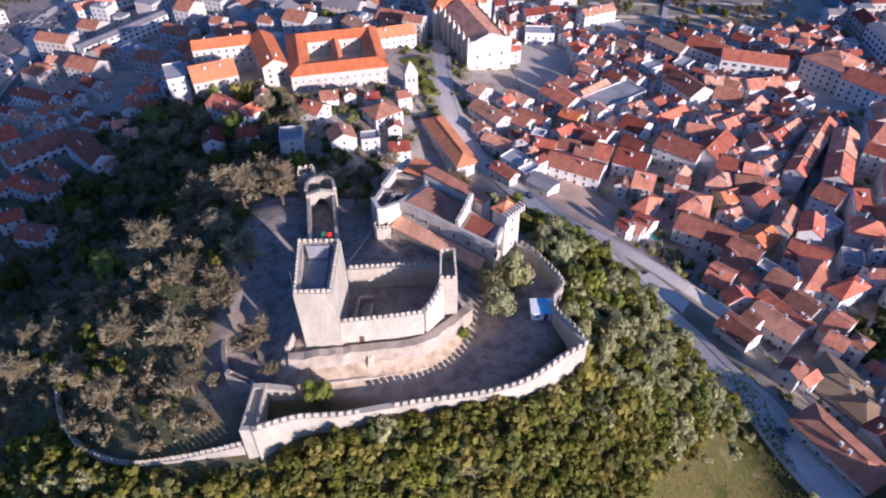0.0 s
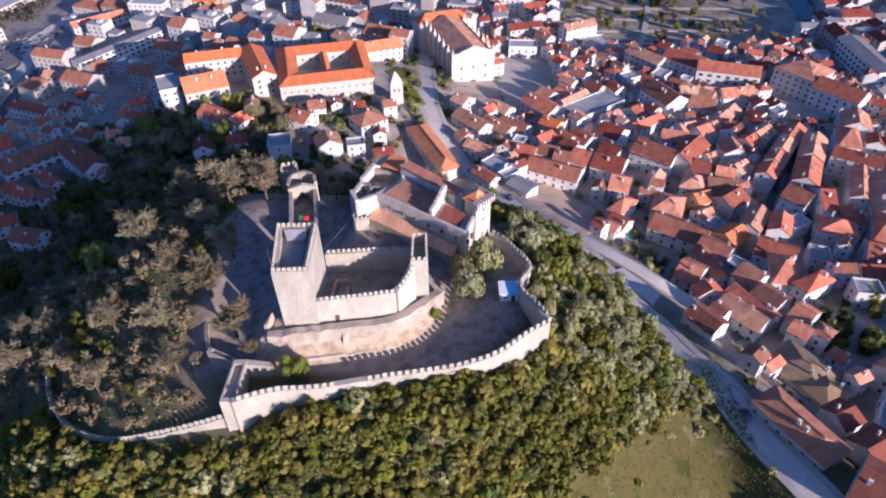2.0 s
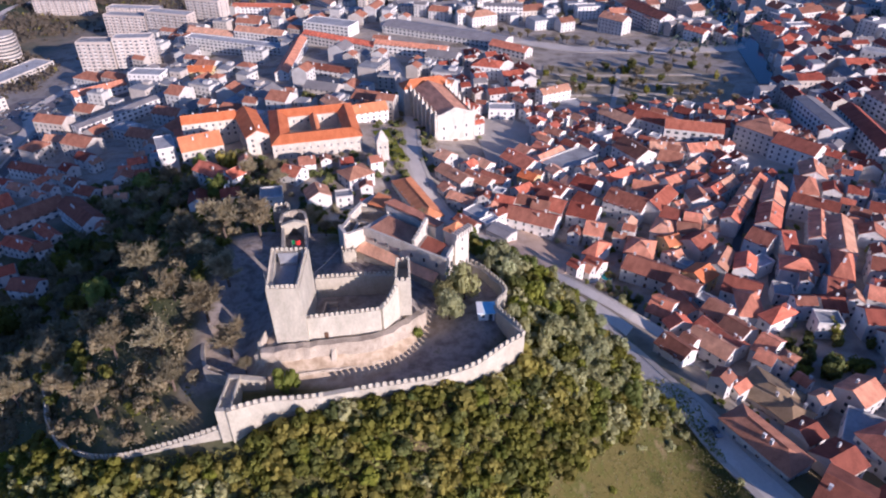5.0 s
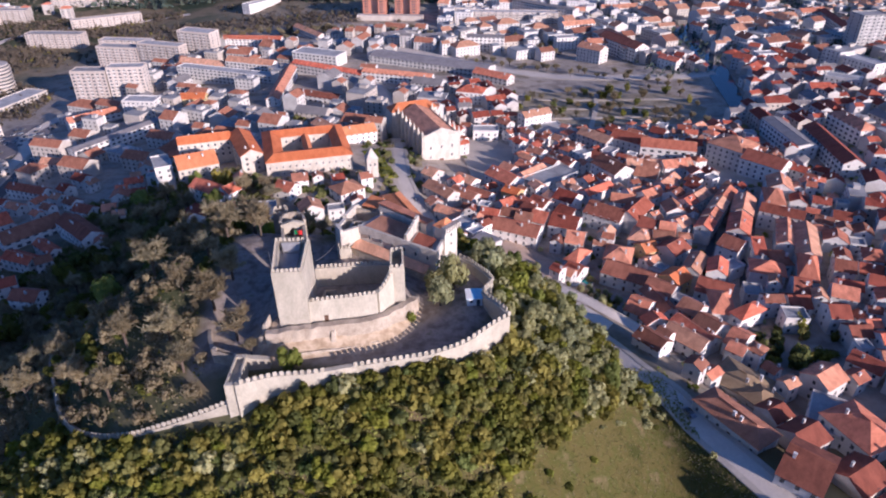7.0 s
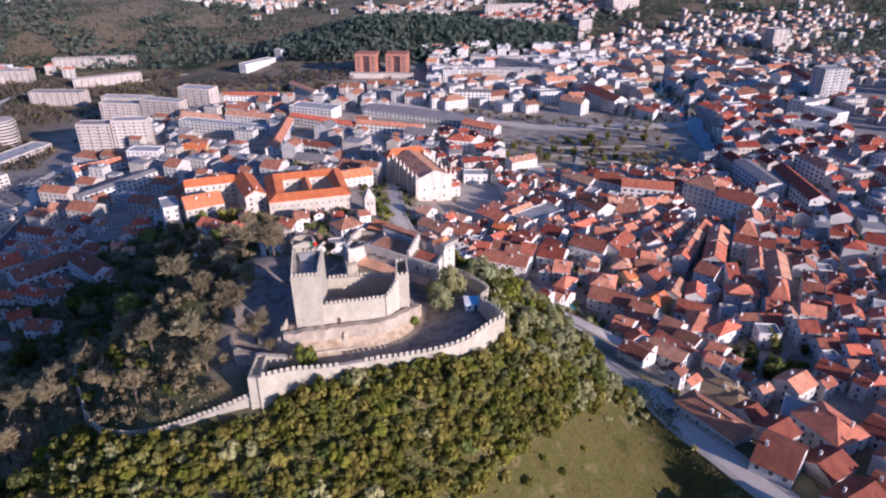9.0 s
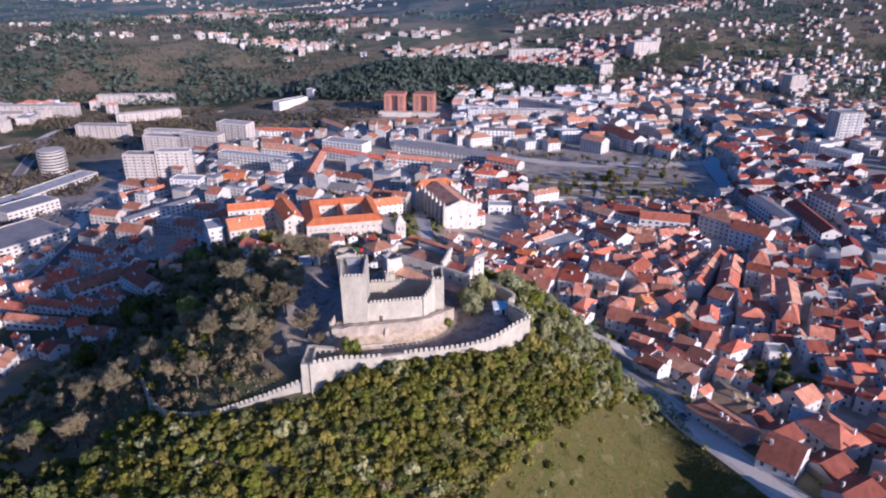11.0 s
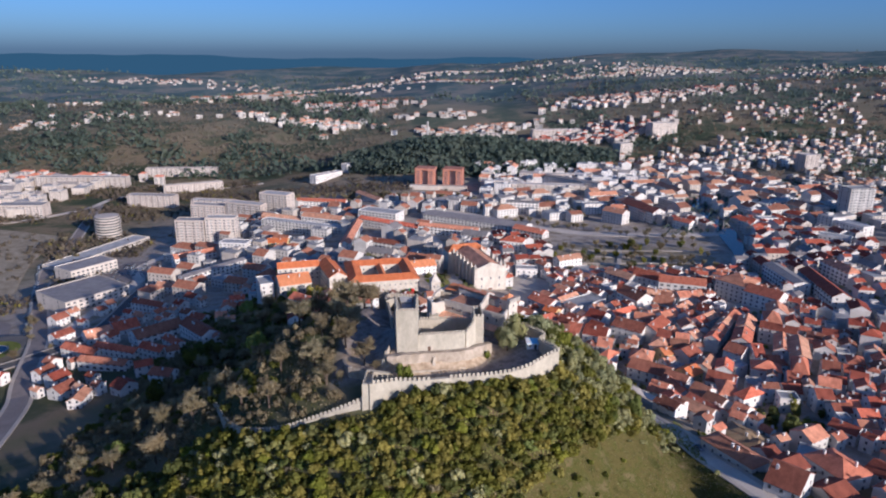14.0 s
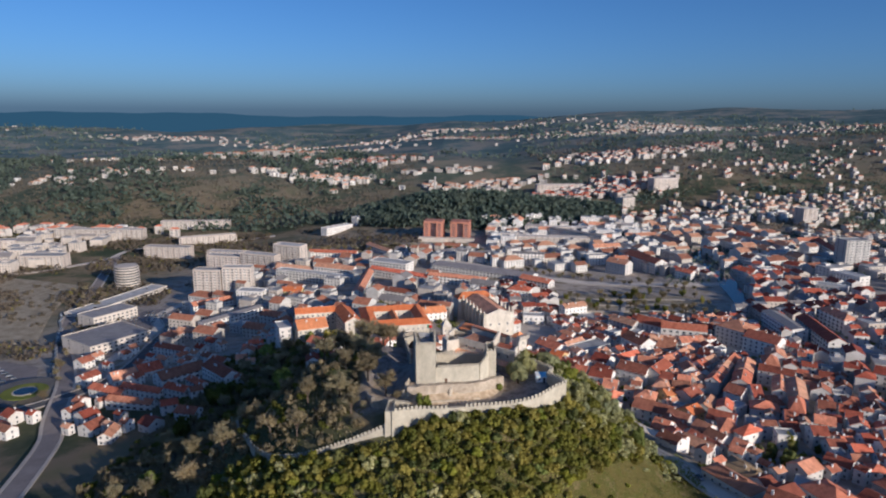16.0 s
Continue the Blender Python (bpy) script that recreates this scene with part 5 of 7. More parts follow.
def build_seminary():
    root = thing("seminary", -49.0, 195.0, 7.0, 14, "white courtyard building with a bright orange tiled roof", "seminary")
    taken.extend((-49 + 15 * a - 4 * b, 200 + 4 * a + 15 * b, 13) for a in range(4) for b in range(4))
    w, l, e = 46.5, 46.0, 8.5
    ix0, ix1, iy0, iy1 = 9.5, 38.0, 12.5, 35.0
    g = Geo()
    out = [(0, 0), (w, 0), (w, l), (0, l)]
    inn = [(ix0, iy0), (ix1, iy0), (ix1, iy1), (ix0, iy1)]
    for k in range(4):
        p, q, r, s = out[k], out[(k + 1) % 4], inn[k], inn[(k + 1) % 4]
        g.poly([(*p, -12), (*q, -12), (*q, e), (*p, e)])
        g.poly([(*s, 0), (*r, 0), (*r, e), (*s, e)])
    g.poly([(*p, 0.1) for p in inn], 1)
    part("wall", g, [STONE_WHITE, PAVING], root)
    g = Geo()
    t = 0.5
    o2 = [(-t, -t), (w + t, -t), (w + t, l + t), (-t, l + t)]
    i2 = [(ix0 + t, iy0 + t), (ix1 - t, iy0 + t), (ix1 - t, iy1 - t), (ix0 + t, iy1 - t)]
    md = [((a[0] + b[0]) / 2, (a[1] + b[1]) / 2) for a, b in zip(o2, i2)]
    for k in range(4):
        m = (k + 1) % 4
        g.poly([(*o2[k], e), (*o2[m], e), (*md[m], e + 2.5), (*md[k], e + 2.5)])
        g.poly([(*i2[m], e), (*i2[k], e), (*md[k], e + 2.5), (*md[m], e + 2.5)])
        g.poly([(*o2[m], e - 0.25), (*o2[k], e - 0.25), (*i2[k], e - 0.25), (*i2[m], e - 0.25)])
        g.poly([(*o2[k], e - 0.25), (*o2[m], e - 0.25), (*o2[m], e), (*o2[k], e)])
    part("roof", g, TILE_NEW, root, "bright orange hipped roof round the court")
    g = Geo()
    g.solid([(22, iy0, 0), (26, iy0, 0), (26, iy1, 0), (22, iy1, 0)], [(22, iy0, e - 1.5), (26, iy0, e - 1.5), (26, iy1, e - 1.5), (22, iy1, e - 1.5)])
    part("cross_wing", g, STONE_WHITE, root)
    g = Geo()
    for x0, x1 in ((21.6, 24), (26.4, 24)):
        f = [(x0, iy0 - 1, e - 1.5), (x0, iy1 + 1, e - 1.5), (x1, iy1 + 3, e + 0.6), (x1, iy0 - 3, e + 0.6)]
        f = f if x0 > x1 else f[::-1]
        g.solid(f, [(a, b, c + 0.25) for a, b, c in f])
    part("cross_roof", g, TILE_NEW, root)
    for lv in (0.6, 4.4):
        for k in range(13):
            glazed(root, 1.8 + k * 3.55, -0.04, lv, 0, (0.75, 1, 0.9))
    for k in range(6):
        glazed(root, 13 + k * 4, iy1 - 0.04, 4.4, 0, (1.1, 1, 1.3))
    for k in range(11):
        glazed(root, w + 0.04, 2.5 + k * 4, 4.4, 90, (0.75, 1, 0.9))


build_seminary()
house(-88.5, 202.5, 26, 21, 17, 7, "o", zb=7, roofs=TILE_NEW, walls=STONE_WHITE, windows=1, note="white hall with an orange roof on the terrace")
house(-91, 229, 17, 29, 10, 10, "o", zb=6, roofs=TILE_NEW, walls=STONE_WHITE, windows=1, note="long white wing with an orange roof")
house(-65.5, 220, -66, 36, 12, 9.5, "o", zb=7, roofs=TILE_NEW, walls=STONE_WHITE, windows=1, note="white side wing with an orange gable roof")
house(-108, 204, 26, 9, 17, 7, "f", zb=6, windows=1, note="white flat-roofed annex of the terrace hall")
house(26.2, 155.4, -66, 40, 10.0, 5.0, "h", roofs=TILE_NEW, windows=2, note="long house by the road with an orange tiled roof")
house(-6, 262, 20, 22, 12, 8, "o", roofs=TILE_NEW, windows=1, note="white house with an orange roof behind the seminary")
house(-28, 275, -50, 18, 10, 8, "o", windows=1)


def build_spire():
    root = thing("chapel_tower", 7.0, 199.5, high(7, 199.5), 15, "slim white chapel tower with a pyramid top", "tower")
    taken.append((7, 200, 7))
    g = Geo()
    g.box(-3, 3, -3, 3, -4, 10.5)
    part("wall", g, STONE_WHITE, root)
    g = Geo()
    g.solid([(-3.3, -3.3, 10.5), (3.3, -3.3, 10.5), (3.3, 3.3, 10.5), (-3.3, 3.3, 10.5)], [(-0.2, -0.2, 16.0), (0.2, -0.2, 16.0), (0.2, 0.2, 16.0), (-0.2, 0.2, 16.0)])
    part("spire", g, STONE_WHITE, root)
    for x in (-1.2, 1.2):
        glazed(root, x, -3.04, 6.5, 0, (0.9, 1, 1.3))


build_spire()
g = Geo()
for k in range(3):
    g.turned(14 - k * 4.5, 205 + k * 13, 9, 14, high(14, 210) - 2, high(14 - k * 4.5, 205 + k * 13) + 0.6, radians(15))
tagged(part("garden_terrace", g, LEAF_BRIGHT), "green garden terrace between tower and street", "garden", kind="structure")


def build_red_tower(x, y):
    zb = high(x, y)
    root = thing("tower_block", x, y, zb, -8, "tall red-faced apartment tower with a deep central recess", "tower block", "twin red towers")
    taken.append((x, y, 24))
    g = Geo()
    for x0, x1 in ((-14, -5), (5, 14)):
        g.box(x0, x1, -12, 12, -3, 27)
    part("wing", g, BRICK_RED, root)
    g = Geo()
    g.box(-5, 5, -4, 11, -3, 25.5)
    part("core", g, CONCRETE, root)
    g = Geo()
    g.box(-14, 14, -12.2, 12.2, 26.5, 29)
    part("crown", g, BRICK_RED, root)
    for lv in range(8):
        for px in (-9.5, 9.5):
            gg = Geo()
            gg.box(px - 2.2, px + 2.2, -12.1, -11.9, lv * 3.2 + 1.0, lv * 3.2 + 2.4)
            part("glazing_band", gg, GLASS, root)
    g = Geo()
    g.box(-20, 22, -22, -12, -3, 6, 0)
    part("podium", g, CREAM, root)


build_red_tower(-22, 738)
build_red_tower(18, 736)


def build_civic():
    house(-272, 269, 57, 50, 44, 9, "f", name="civic_hall", zb=-28, walls=CREAM, roofs=SHEET_ROOF, windows=1, note="large low cream civic hall with a grey roof")
    house(-318, 356, 60, 44, 26, 10, "f", name="civic_hall", zb=-37, walls=CREAM, roofs=SHEET_ROOF, windows=1, note="low cream hall with a grey roof by the car park")
    zb = high(-383, 521)
    root = thing("round_tower_block", -383, 521, zb, 0, "pale round apartment tower with ringed balconies", "tower block")
    taken.append((-383, 521, 22))
    g = Geo()
    ring = lambda r, z: [(r * math.cos(k * math.tau / 24), r * math.sin(k * math.tau / 24), z) for k in range(24)]
    g.solid(ring(13, -3), ring(13, 26))
    part("wall", g, CREAM, root)
    for lv in range(8):
        gg = Geo()
        gg.solid(ring(14.2, lv * 3.2 + 0.2), ring(14.2, lv * 3.2 + 1.3))
        part("balcony", gg, CREAM, root)
        gg = Geo()
        gg.solid(ring(13.1, lv * 3.2 + 1.3), ring(13.1, lv * 3.2 + 2.6))
        part("glazing_band", gg, GLASS, root)
    house(-349, 436, 72, 118, 22, 6, "f", name="arcade", zb=high(-349, 436), walls=CREAM, windows=1, note="long low curved arcade with a pale roof")
    # roundabout with a pond
    z = high(-272, 165)
    root = thing("roundabout", -272, 165, z, 0, "round traffic island with a grass ring and a dark pond", "roundabout", kind="structure")
    taken.append((-272, 165, 26))
    disc = lambda r, z: [(r * math.cos(k * math.tau / 32), r * math.sin(k * math.tau / 32), z) for k in range(32)]
    for name, r, z0, z1, m in (("carriageway", 24, -6, 1.2, ASPHALT), ("island", 14, -4, 1.5, LEAF_BRIGHT), ("kerb", 7.5, -2, 1.75, PAVING), ("pond", 6.6, -2, 1.8, WATER)):
        g = Geo()
        g.solid(disc(r, z0), disc(r, z1))
        part(name, g, m, root)


build_civic()
road("road", [(-150, -75), (-172, -10), (-190, 45), (-205, 85), (-223, 118), (-257, 187), (-326, 297), (-377, 396), (-412, 498), (-454, 602), (-500, 720)], 9, WORN_ASPHALT, "worn grey dual road along the western edge of the town", kerb=2.0)
road("road", [(-620, 540), (-544, 597), (-505, 690), (-497, 775), (-404, 846), (-300, 880)], 9, ROAD_PALE, "pale ring road at the foot of the valley side")
road("street", [(-243, 190), (-246, 243), (-250, 312), (-272, 361), (-262, 431)], 7, ROAD_PALE, "pale street past the civic halls", kerb=1.5)
house(445, 478, 8, 28, 18, 32, "p", windows=1, walls=CONCRETE, name="hotel", note="tall grey concrete hotel tower with rows of windows")
house(120, 300, 15, 30, 22, 0.6, "f", name="forecourt", windows=0, note="pale paved forecourt below the church")


def sheet(name, pts, mat, label, lift=0.3, deep=3.0):
    """A paved or watery surface of its own, laid on the ground in small fields."""
    g = Geo()
    cx, cy = sum(p[0] for p in pts) / len(pts), sum(p[1] for p in pts) / len(pts)
    rings = []
    for s in (1.0, 0.8, 0.6, 0.4, 0.2):
        row = []
        for a, b in zip(pts, pts[1:] + pts[:1]):
            for k in range(6):
                u = k / 6
                x, y = cx + s * (a[0] + (b[0] - a[0]) * u - cx), cy + s * (a[1] + (b[1] - a[1]) * u - cy)
                row.append((x, y, high(x, y) + lift))
        rings.append(row)
    for r, q in zip(rings, rings[1:]):
        n = len(r)
        for k in range(n):
            g.poly([r[k], r[(k + 1) % n], q[(k + 1) % n], q[k]])
    g.poly(rings[-1])
    for k in range(len(rings[0])):
        a, b = rings[0][k], rings[0][(k + 1) % len(rings[0])]
        g.poly([(a[0], a[1], a[2] - deep), (b[0], b[1], b[2] - deep), b, a])
    return tagged(part(name, g, mat), label, name.replace("_", " "), kind="structure")


def block_out(pts, r=9):
    """Keeps random houses and trees off an area."""
    xs, ys = [p[0] for p in pts], [p[1] for p in pts]
    for x in np.arange(min(xs), max(xs) + 1, r):
        for y in np.arange(min(ys), max(ys) + 1, r):
            if inside(x, y, pts):
                taken.append((x, y, r * 0.75))


def inside(x, y, pts):
    hit = False
    for (ax, ay), (bx, by) in zip(pts, pts[1:] + pts[:1]):
        if (ay > y) != (by > y) and x < ax + (y - ay) / (by - ay) * (bx - ax):
            hit = not hit
    return hit


LOT = [(61.7, 117.6), (75.8, 139.8), (98.0, 117.0), (83.0, 86.4)]
SQUARE = [(196, 210), (204, 190), (228, 192), (236, 212), (226, 232), (206, 226)]
CHURCH_YARD = [(60, 252), (64, 210), (84, 226), (96, 262), (80, 285), (64, 280)]
PARK = [(100, 290), (120, 396), (232, 372), (245, 330), (222, 285), (150, 292)]
CAR_PARK = [(-318, 312), (-298, 392), (-262, 392), (-250, 330), (-268, 302)]
RIVER = [(330, 660), (318, 630), (300, 520), (285, 440), (262, 330), (274, 326), (302, 430), (318, 515), (336, 625), (346, 655)]
sheet("bare_lot", LOT, LOT_EARTH, "bare earth lot beside the road")
sheet("square", SQUARE, PAVING, "pale paved town square in shade")
sheet("churchyard", CHURCH_YARD, PAVING, "pale paved yard before the cathedral")
sheet("park", PARK, LAWN, "winter lawn of the town park between pale paths")
sheet("car_park", CAR_PARK, WORN_ASPHALT, "worn grey asphalt car park by the civic halls")
sheet("river", RIVER, WATER, "dark narrow river through the town", 0.4)
for k in range(4):
    road("path", [(108 + 4 * k, 300 + 24 * k), (165, 300 + 22 * k), (228 + 2 * k, 296 + 20 * k)], 3.0, PAVING, "pale gravel path across the park", 0.6)
road("path", [(150, 292), (165, 340), (176, 384)], 3.5, PAVING, "pale gravel path through the park", 0.65)
sheet("winter_field", [(-420, 262), (-352, 300), (-400, 400), (-440, 520), (-560, 560), (-640, 400)], LAWN, "brown winter grass beside the western road", 0.35)
sheet("car_park", [(-352, 250), (-300, 222), (-262, 160), (-300, 140), (-390, 196)], WORN_ASPHALT, "worn grey car park beside the western road", 0.35)
sheet("forecourt", [(-258, 224), (-240, 196), (-232, 240), (-238, 262)], LAWN, "brown planted forecourt of the civic hall", 0.35)
for area in (LOT, SQUARE, CHURCH_YARD, PARK, CAR_PARK, RIVER):
    block_out(area)
CHURCH_FRONT = [(34, 236), (60, 246), (72, 210), (42, 202)]
block_out(CHURCH_FRONT, 8)
ESPLANADE = [(69, 522), (148, 495), (231, 466), (274, 396), (243, 294), (216, 282), (179, 320), (120, 331), (104, 402)]
block_out(ESPLANADE, 12)
MARKET_GAP = [(-40, 520), (-40, 470), (110, 400), (130, 440)]
block_out(MARKET_GAP, 14)
GARDEN = [(150.0, 36.0), (178.0, 30.0), (188.0, 58.0), (166.0, 64.0), (152.0, 56.0)]
block_out(GARDEN, 8)
GARDEN_2 = [(89.5, 83.6), (105.1, 68.5), (122.0, 84.0), (108.0, 104.0)]
block_out(GARDEN_2, 7)

for k in range(26):
    u = k / 25
    taken.append((float(np.interp(30 + 95 * u, ROAD_Y, ROAD_X)) + 13, 30 + 95 * u, 5.5))
sheet("terrace", [(89.2, 67.2), (93.6, 69.4), (103.2, 56.2), (99.6, 51.2)], ROAD_PALE, "pale paved terrace beside the castle road", 0.5)
g = Geo()
ring = lambda r, z: [(106.0 + r * math.cos(k * math.tau / 20), 103.0 + r * math.sin(k * math.tau / 20), z) for k in range(20)]
zp = high(106.0, 103.0)
g.solid(ring(2.6, zp - 1), ring(2.6, zp + 0.9), 0)
g.solid(ring(2.3, zp), ring(2.3, zp + 0.95), 1)
POOL_WATER = material("pool_water", (0.05, 0.30, 0.32), (0.08, 0.42, 0.43), 1.0, 0.15, 0.05)
tagged(part("garden_pool", g, [WHITE, POOL_WATER]), "small round garden pool with turquoise water", "pool")

# ---- filling houses ----
known = [r for rows in (OLD_TOWN_WEST, OLD_TOWN_NORTH, OLD_TOWN_MIDDLE, OLD_TOWN_COURTS, OLD_TOWN_ROWS, OLD_TOWN_EAST, OLD_TOWN_SOUTH, SQUARE_SIDE) for r in rows]


FOOT, claimed = np.zeros((40000, 3)), []


def free(x, y, r, slack=1.0):
    while len(claimed) < len(taken):
        claimed.append(len(claimed))
        FOOT[len(claimed) - 1] = taken[len(claimed) - 1]
    f = FOOT[:len(claimed)]
    return not bool(np.any((f[:, 0] - x) ** 2 + (f[:, 1] - y) ** 2 <= (slack * (r + f[:, 2])) ** 2))


def fill_town(x0, x1, y0, y1, step, sizes, heights, kinds, group, most, wins, turn=None, slack=0.78, joined=False, cream=0.3):
    count, crowd = 0, Geo() if joined else None
    if joined:
        crowd.cream = cream
    spots = [(x + rng.uniform(-0.3, 0.3) * step, y + rng.uniform(-0.3, 0.3) * step) for x in np.arange(x0, x1, step) for y in np.arange(y0, y1, step)]
    for x, y in spots:
        if count >= most or x < np.interp(y, ROAD_Y, ROAD_X) + 9 and turn is None:
            continue
        for scale in (1.0, 0.75, 0.58):
            l, w = rng.uniform(*sizes) * scale, rng.uniform(sizes[0], sizes[0] * 1.35) * scale
            if free(x, y, 0.36 * (l + w), slack):
                break
        else:
            continue
        near = min(known, key=lambda r: (r[0] - x) ** 2 + (r[1] - y) ** 2)
        rot = (near[2] if turn is None else turn) + rng.choice((0, 0, 90)) + rng.uniform(-6, 6)
        house(x, y, rot, l, w, rng.choice(heights), rng.choice(kinds), group=group, windows=wins, quarter=crowd)
        count += 1
    if joined:
        tagged(part("town_quarter", crowd, QUARTER_MATS), "crowded " + group + " with tiled and flat roofs", "houses", kind="stuff")


fill_town(40, 190, 25, 205, 6.2, (7.5, 12), (5, 6, 6, 7, 8), "oooorrbbhf", "old town houses", 110, 3)
fill_town(40, 250, 25, 300, 6.4, (7.5, 12), (5, 6, 6, 7, 8), "oooorrbbhf", "rear old town houses", 80, 3)
fill_town(40, 250, 25, 300, 6.4, (7.5, 12), (5, 6, 6, 7, 8), "oooorrbbhf", "hindmost old town houses", 110, 3)
fill_town(215, 470, 40, 480, 13, (10, 19), (6, 7, 9, 10), "oorrbhhfg", "houses of the eastern quarter", 190, 0, joined=True)
fill_town(128, 290, -70, 62, 11, (9, 15), (5, 6, 6, 7), "oorrbhft", "houses at the southern edge", 110, 0, 30, 0.85, joined=True)
fill_town(-135, 35, 150, 262, 12, (7, 11), (5, 6), "oorf", "low houses round the seminary", 14, 3, 14, 0.95)
fill_town(-250, 45, 262, 640, 17, (12, 27), (6, 7, 8, 9, 11, 13), "oooofffgh", "houses of the northern quarter", 400, 1, -20, joined=True)
fill_town(40, 330, 285, 450, 12, (8, 17), (6, 7, 8, 9), "ooorrfhg", "houses round the town park", 200, 1, 15, joined=True)
fill_town(70, 300, 690, 860, 20, (12, 30), (8, 10, 13, 16), "oofffgp", "blocks beyond the avenue", 110, 1, -12, joined=True)
fill_town(-700, -300, 430, 900, 42, (16, 46), (8, 12, 15), "ffgp", "blocks of the western flats", 46, 1, 8, joined=True, cream=0.95)
fill_town(60, 620, 440, 860, 24, (13, 28), (7, 9, 10, 12), "oorhffp", "houses beyond the river", 130, 1, 20, joined=True)
fill_town(-260, -120, 95, 290, 12, (8, 14), (5, 6, 6), "orrrb", "houses at the shaded foot of the hill", 34, 3, -25, 0.95)
fill_town(-75, 10, 152, 190, 11, (8, 12), (5, 6), "orbf", "houses behind the castle hill", 14, 3, 15, 0.9)


# ---- distant suburbs and blocks ----
def suburb(title, cx, cy, sx, sy, n, turn, sizes, heights, seed):
    """Far houses, too many and small to count, scattered on a hillside."""
    r, g = random.Random(seed), Geo()
    c, s = math.cos(radians(turn)), math.sin(radians(turn))
    for _ in range(n):
        u, v = r.gauss(0, 0.5) * sx, r.gauss(0, 0.5) * sy
        x, y = cx + u * c - v * s, cy + u * s + v * c
        l, w, h, a = r.uniform(*sizes), r.uniform(sizes[0], sizes[0] * 1.5), r.choice(heights), radians(turn + r.choice((0, 90)) + r.uniform(-15, 15))
        z = high(x, y)
        wall = 0 if r.random() < 0.12 else 3
        g.turned(x, y, l, w, z - 4, z + h, a, wall)
        k = r.random()
        if k < 0.6:
            ca, sa = math.cos(a), math.sin(a)
            at = lambda p, q, t: (x + p * ca - q * sa, y + p * sa + q * ca, t)
            e = [at(-l / 2 - .4, -w / 2 - .4, z + h), at(l / 2 + .4, -w / 2 - .4, z + h), at(l / 2 + .4, w / 2 + .4, z + h), at(-l / 2 - .4, w / 2 + .4, z + h)]
            t0, t1 = at(-l / 2 + w / 3, 0, z + h + w * 0.22), at(l / 2 - w / 3, 0, z + h + w * 0.22)
            g.poly([e[0], e[1], t1, t0], 1)
            g.poly([e[2], e[3], t0, t1], 1)
            g.poly([e[1], e[2], t1], 1)
            g.poly([e[3], e[0], t0], 1)
        for lv in range(int(h // 3)):
            for q in (-1, 1):
                ca, sa = math.cos(a), math.sin(a)
                px, py = -q * sa * (w / 2), q * ca * (w / 2)
                for f in (-0.28, 0.28):
                    ox, oy = x + 1.02 * px + f * l * ca, y + 1.02 * py + f * l * sa
                    hx, hy = 0.14 * l * ca, 0.14 * l * sa
                    g.poly([(ox - hx, oy - hy, z + lv * 3 + 0.9), (ox + hx, oy + hy, z + lv * 3 + 0.9), (ox + hx, oy + hy, z + lv * 3 + 2.2), (ox - hx, oy - hy, z + lv * 3 + 2.2)], 2)
    ob = part("suburb", g, [RENDERED, TILE, GLASS, FAR_WALL])
    return tagged(ob, title, "houses", kind="stuff")


for k, row in enumerate(((560, 1620, 300, 60, 130, 3, (10, 24), (6, 8, 10)), (1050, 2550, 520, 110, 240, 4, (12, 24), (6, 8)), (640, 2350, 330, 80, 110, 12, (12, 22), (6, 8)), (60, 2600, 330, 60, 140, -22, (12, 22), (6, 8)), (-270, 1640, 170, 60, 70, -15, (12, 28), (8, 12)), (-620, 1850, 240, 35, 26, -5, (25, 55), (12, 18)), (300, 1200, 200, 80, 80, 10, (12, 28), (8, 12, 15)), (600, 940, 260, 130, 150, 20, (10, 20), (6, 8, 11)), (860, 1350, 300, 150, 90, 15, (11, 20), (6, 8)), (-950, 1750, 260, 40, 24, 10, (14, 28), (6, 9)), (-420, 3100, 620, 90, 110, -5, (14, 30), (7, 9)), (-720, 900, 200, 45, 36, 5, (16, 36), (9, 12, 15)), (90, 1340, 200, 40, 60, 5, (14, 30), (7, 9)), (590, 640, 150, 150, 110, 25, (10, 18), (6, 8)), (520, 330, 60, 190, 70, 25, (9, 16), (6, 8)), (-30, 1480, 120, 30, 22, 0, (16, 34), (6, 9)), (-330, 1420, 180, 50, 46, -8, (14, 40), (9, 12)), (-900, 1400, 300, 60, 30, 5, (14, 30), (6, 8)), (-1500, 3300, 700, 120, 90, 5, (14, 26), (6, 8)), (1500, 2100, 400, 160, 120, 10, (12, 24), (6, 8)), (1300, 3100, 600, 130, 120, -5, (12, 24), (6, 8)), (200, 3300, 500, 80, 90, 3, (12, 24), (6, 8)), (-500, 2350, 400, 60, 60, -6, (14, 26), (6, 8)), (420, 1480, 160, 50, 50, 8, (12, 30), (9, 12)))):
    cx, cy, sx, sy, n, turn, size, tall = row
    suburb("distant pale houses with clay-tiled roofs on the hillside", cx, cy, sx, sy, int(n * (2.2 if cy < 1300 else 1.25)), turn, (size[0] * 0.6, size[1] * 0.66), tall, seed=40 + k)
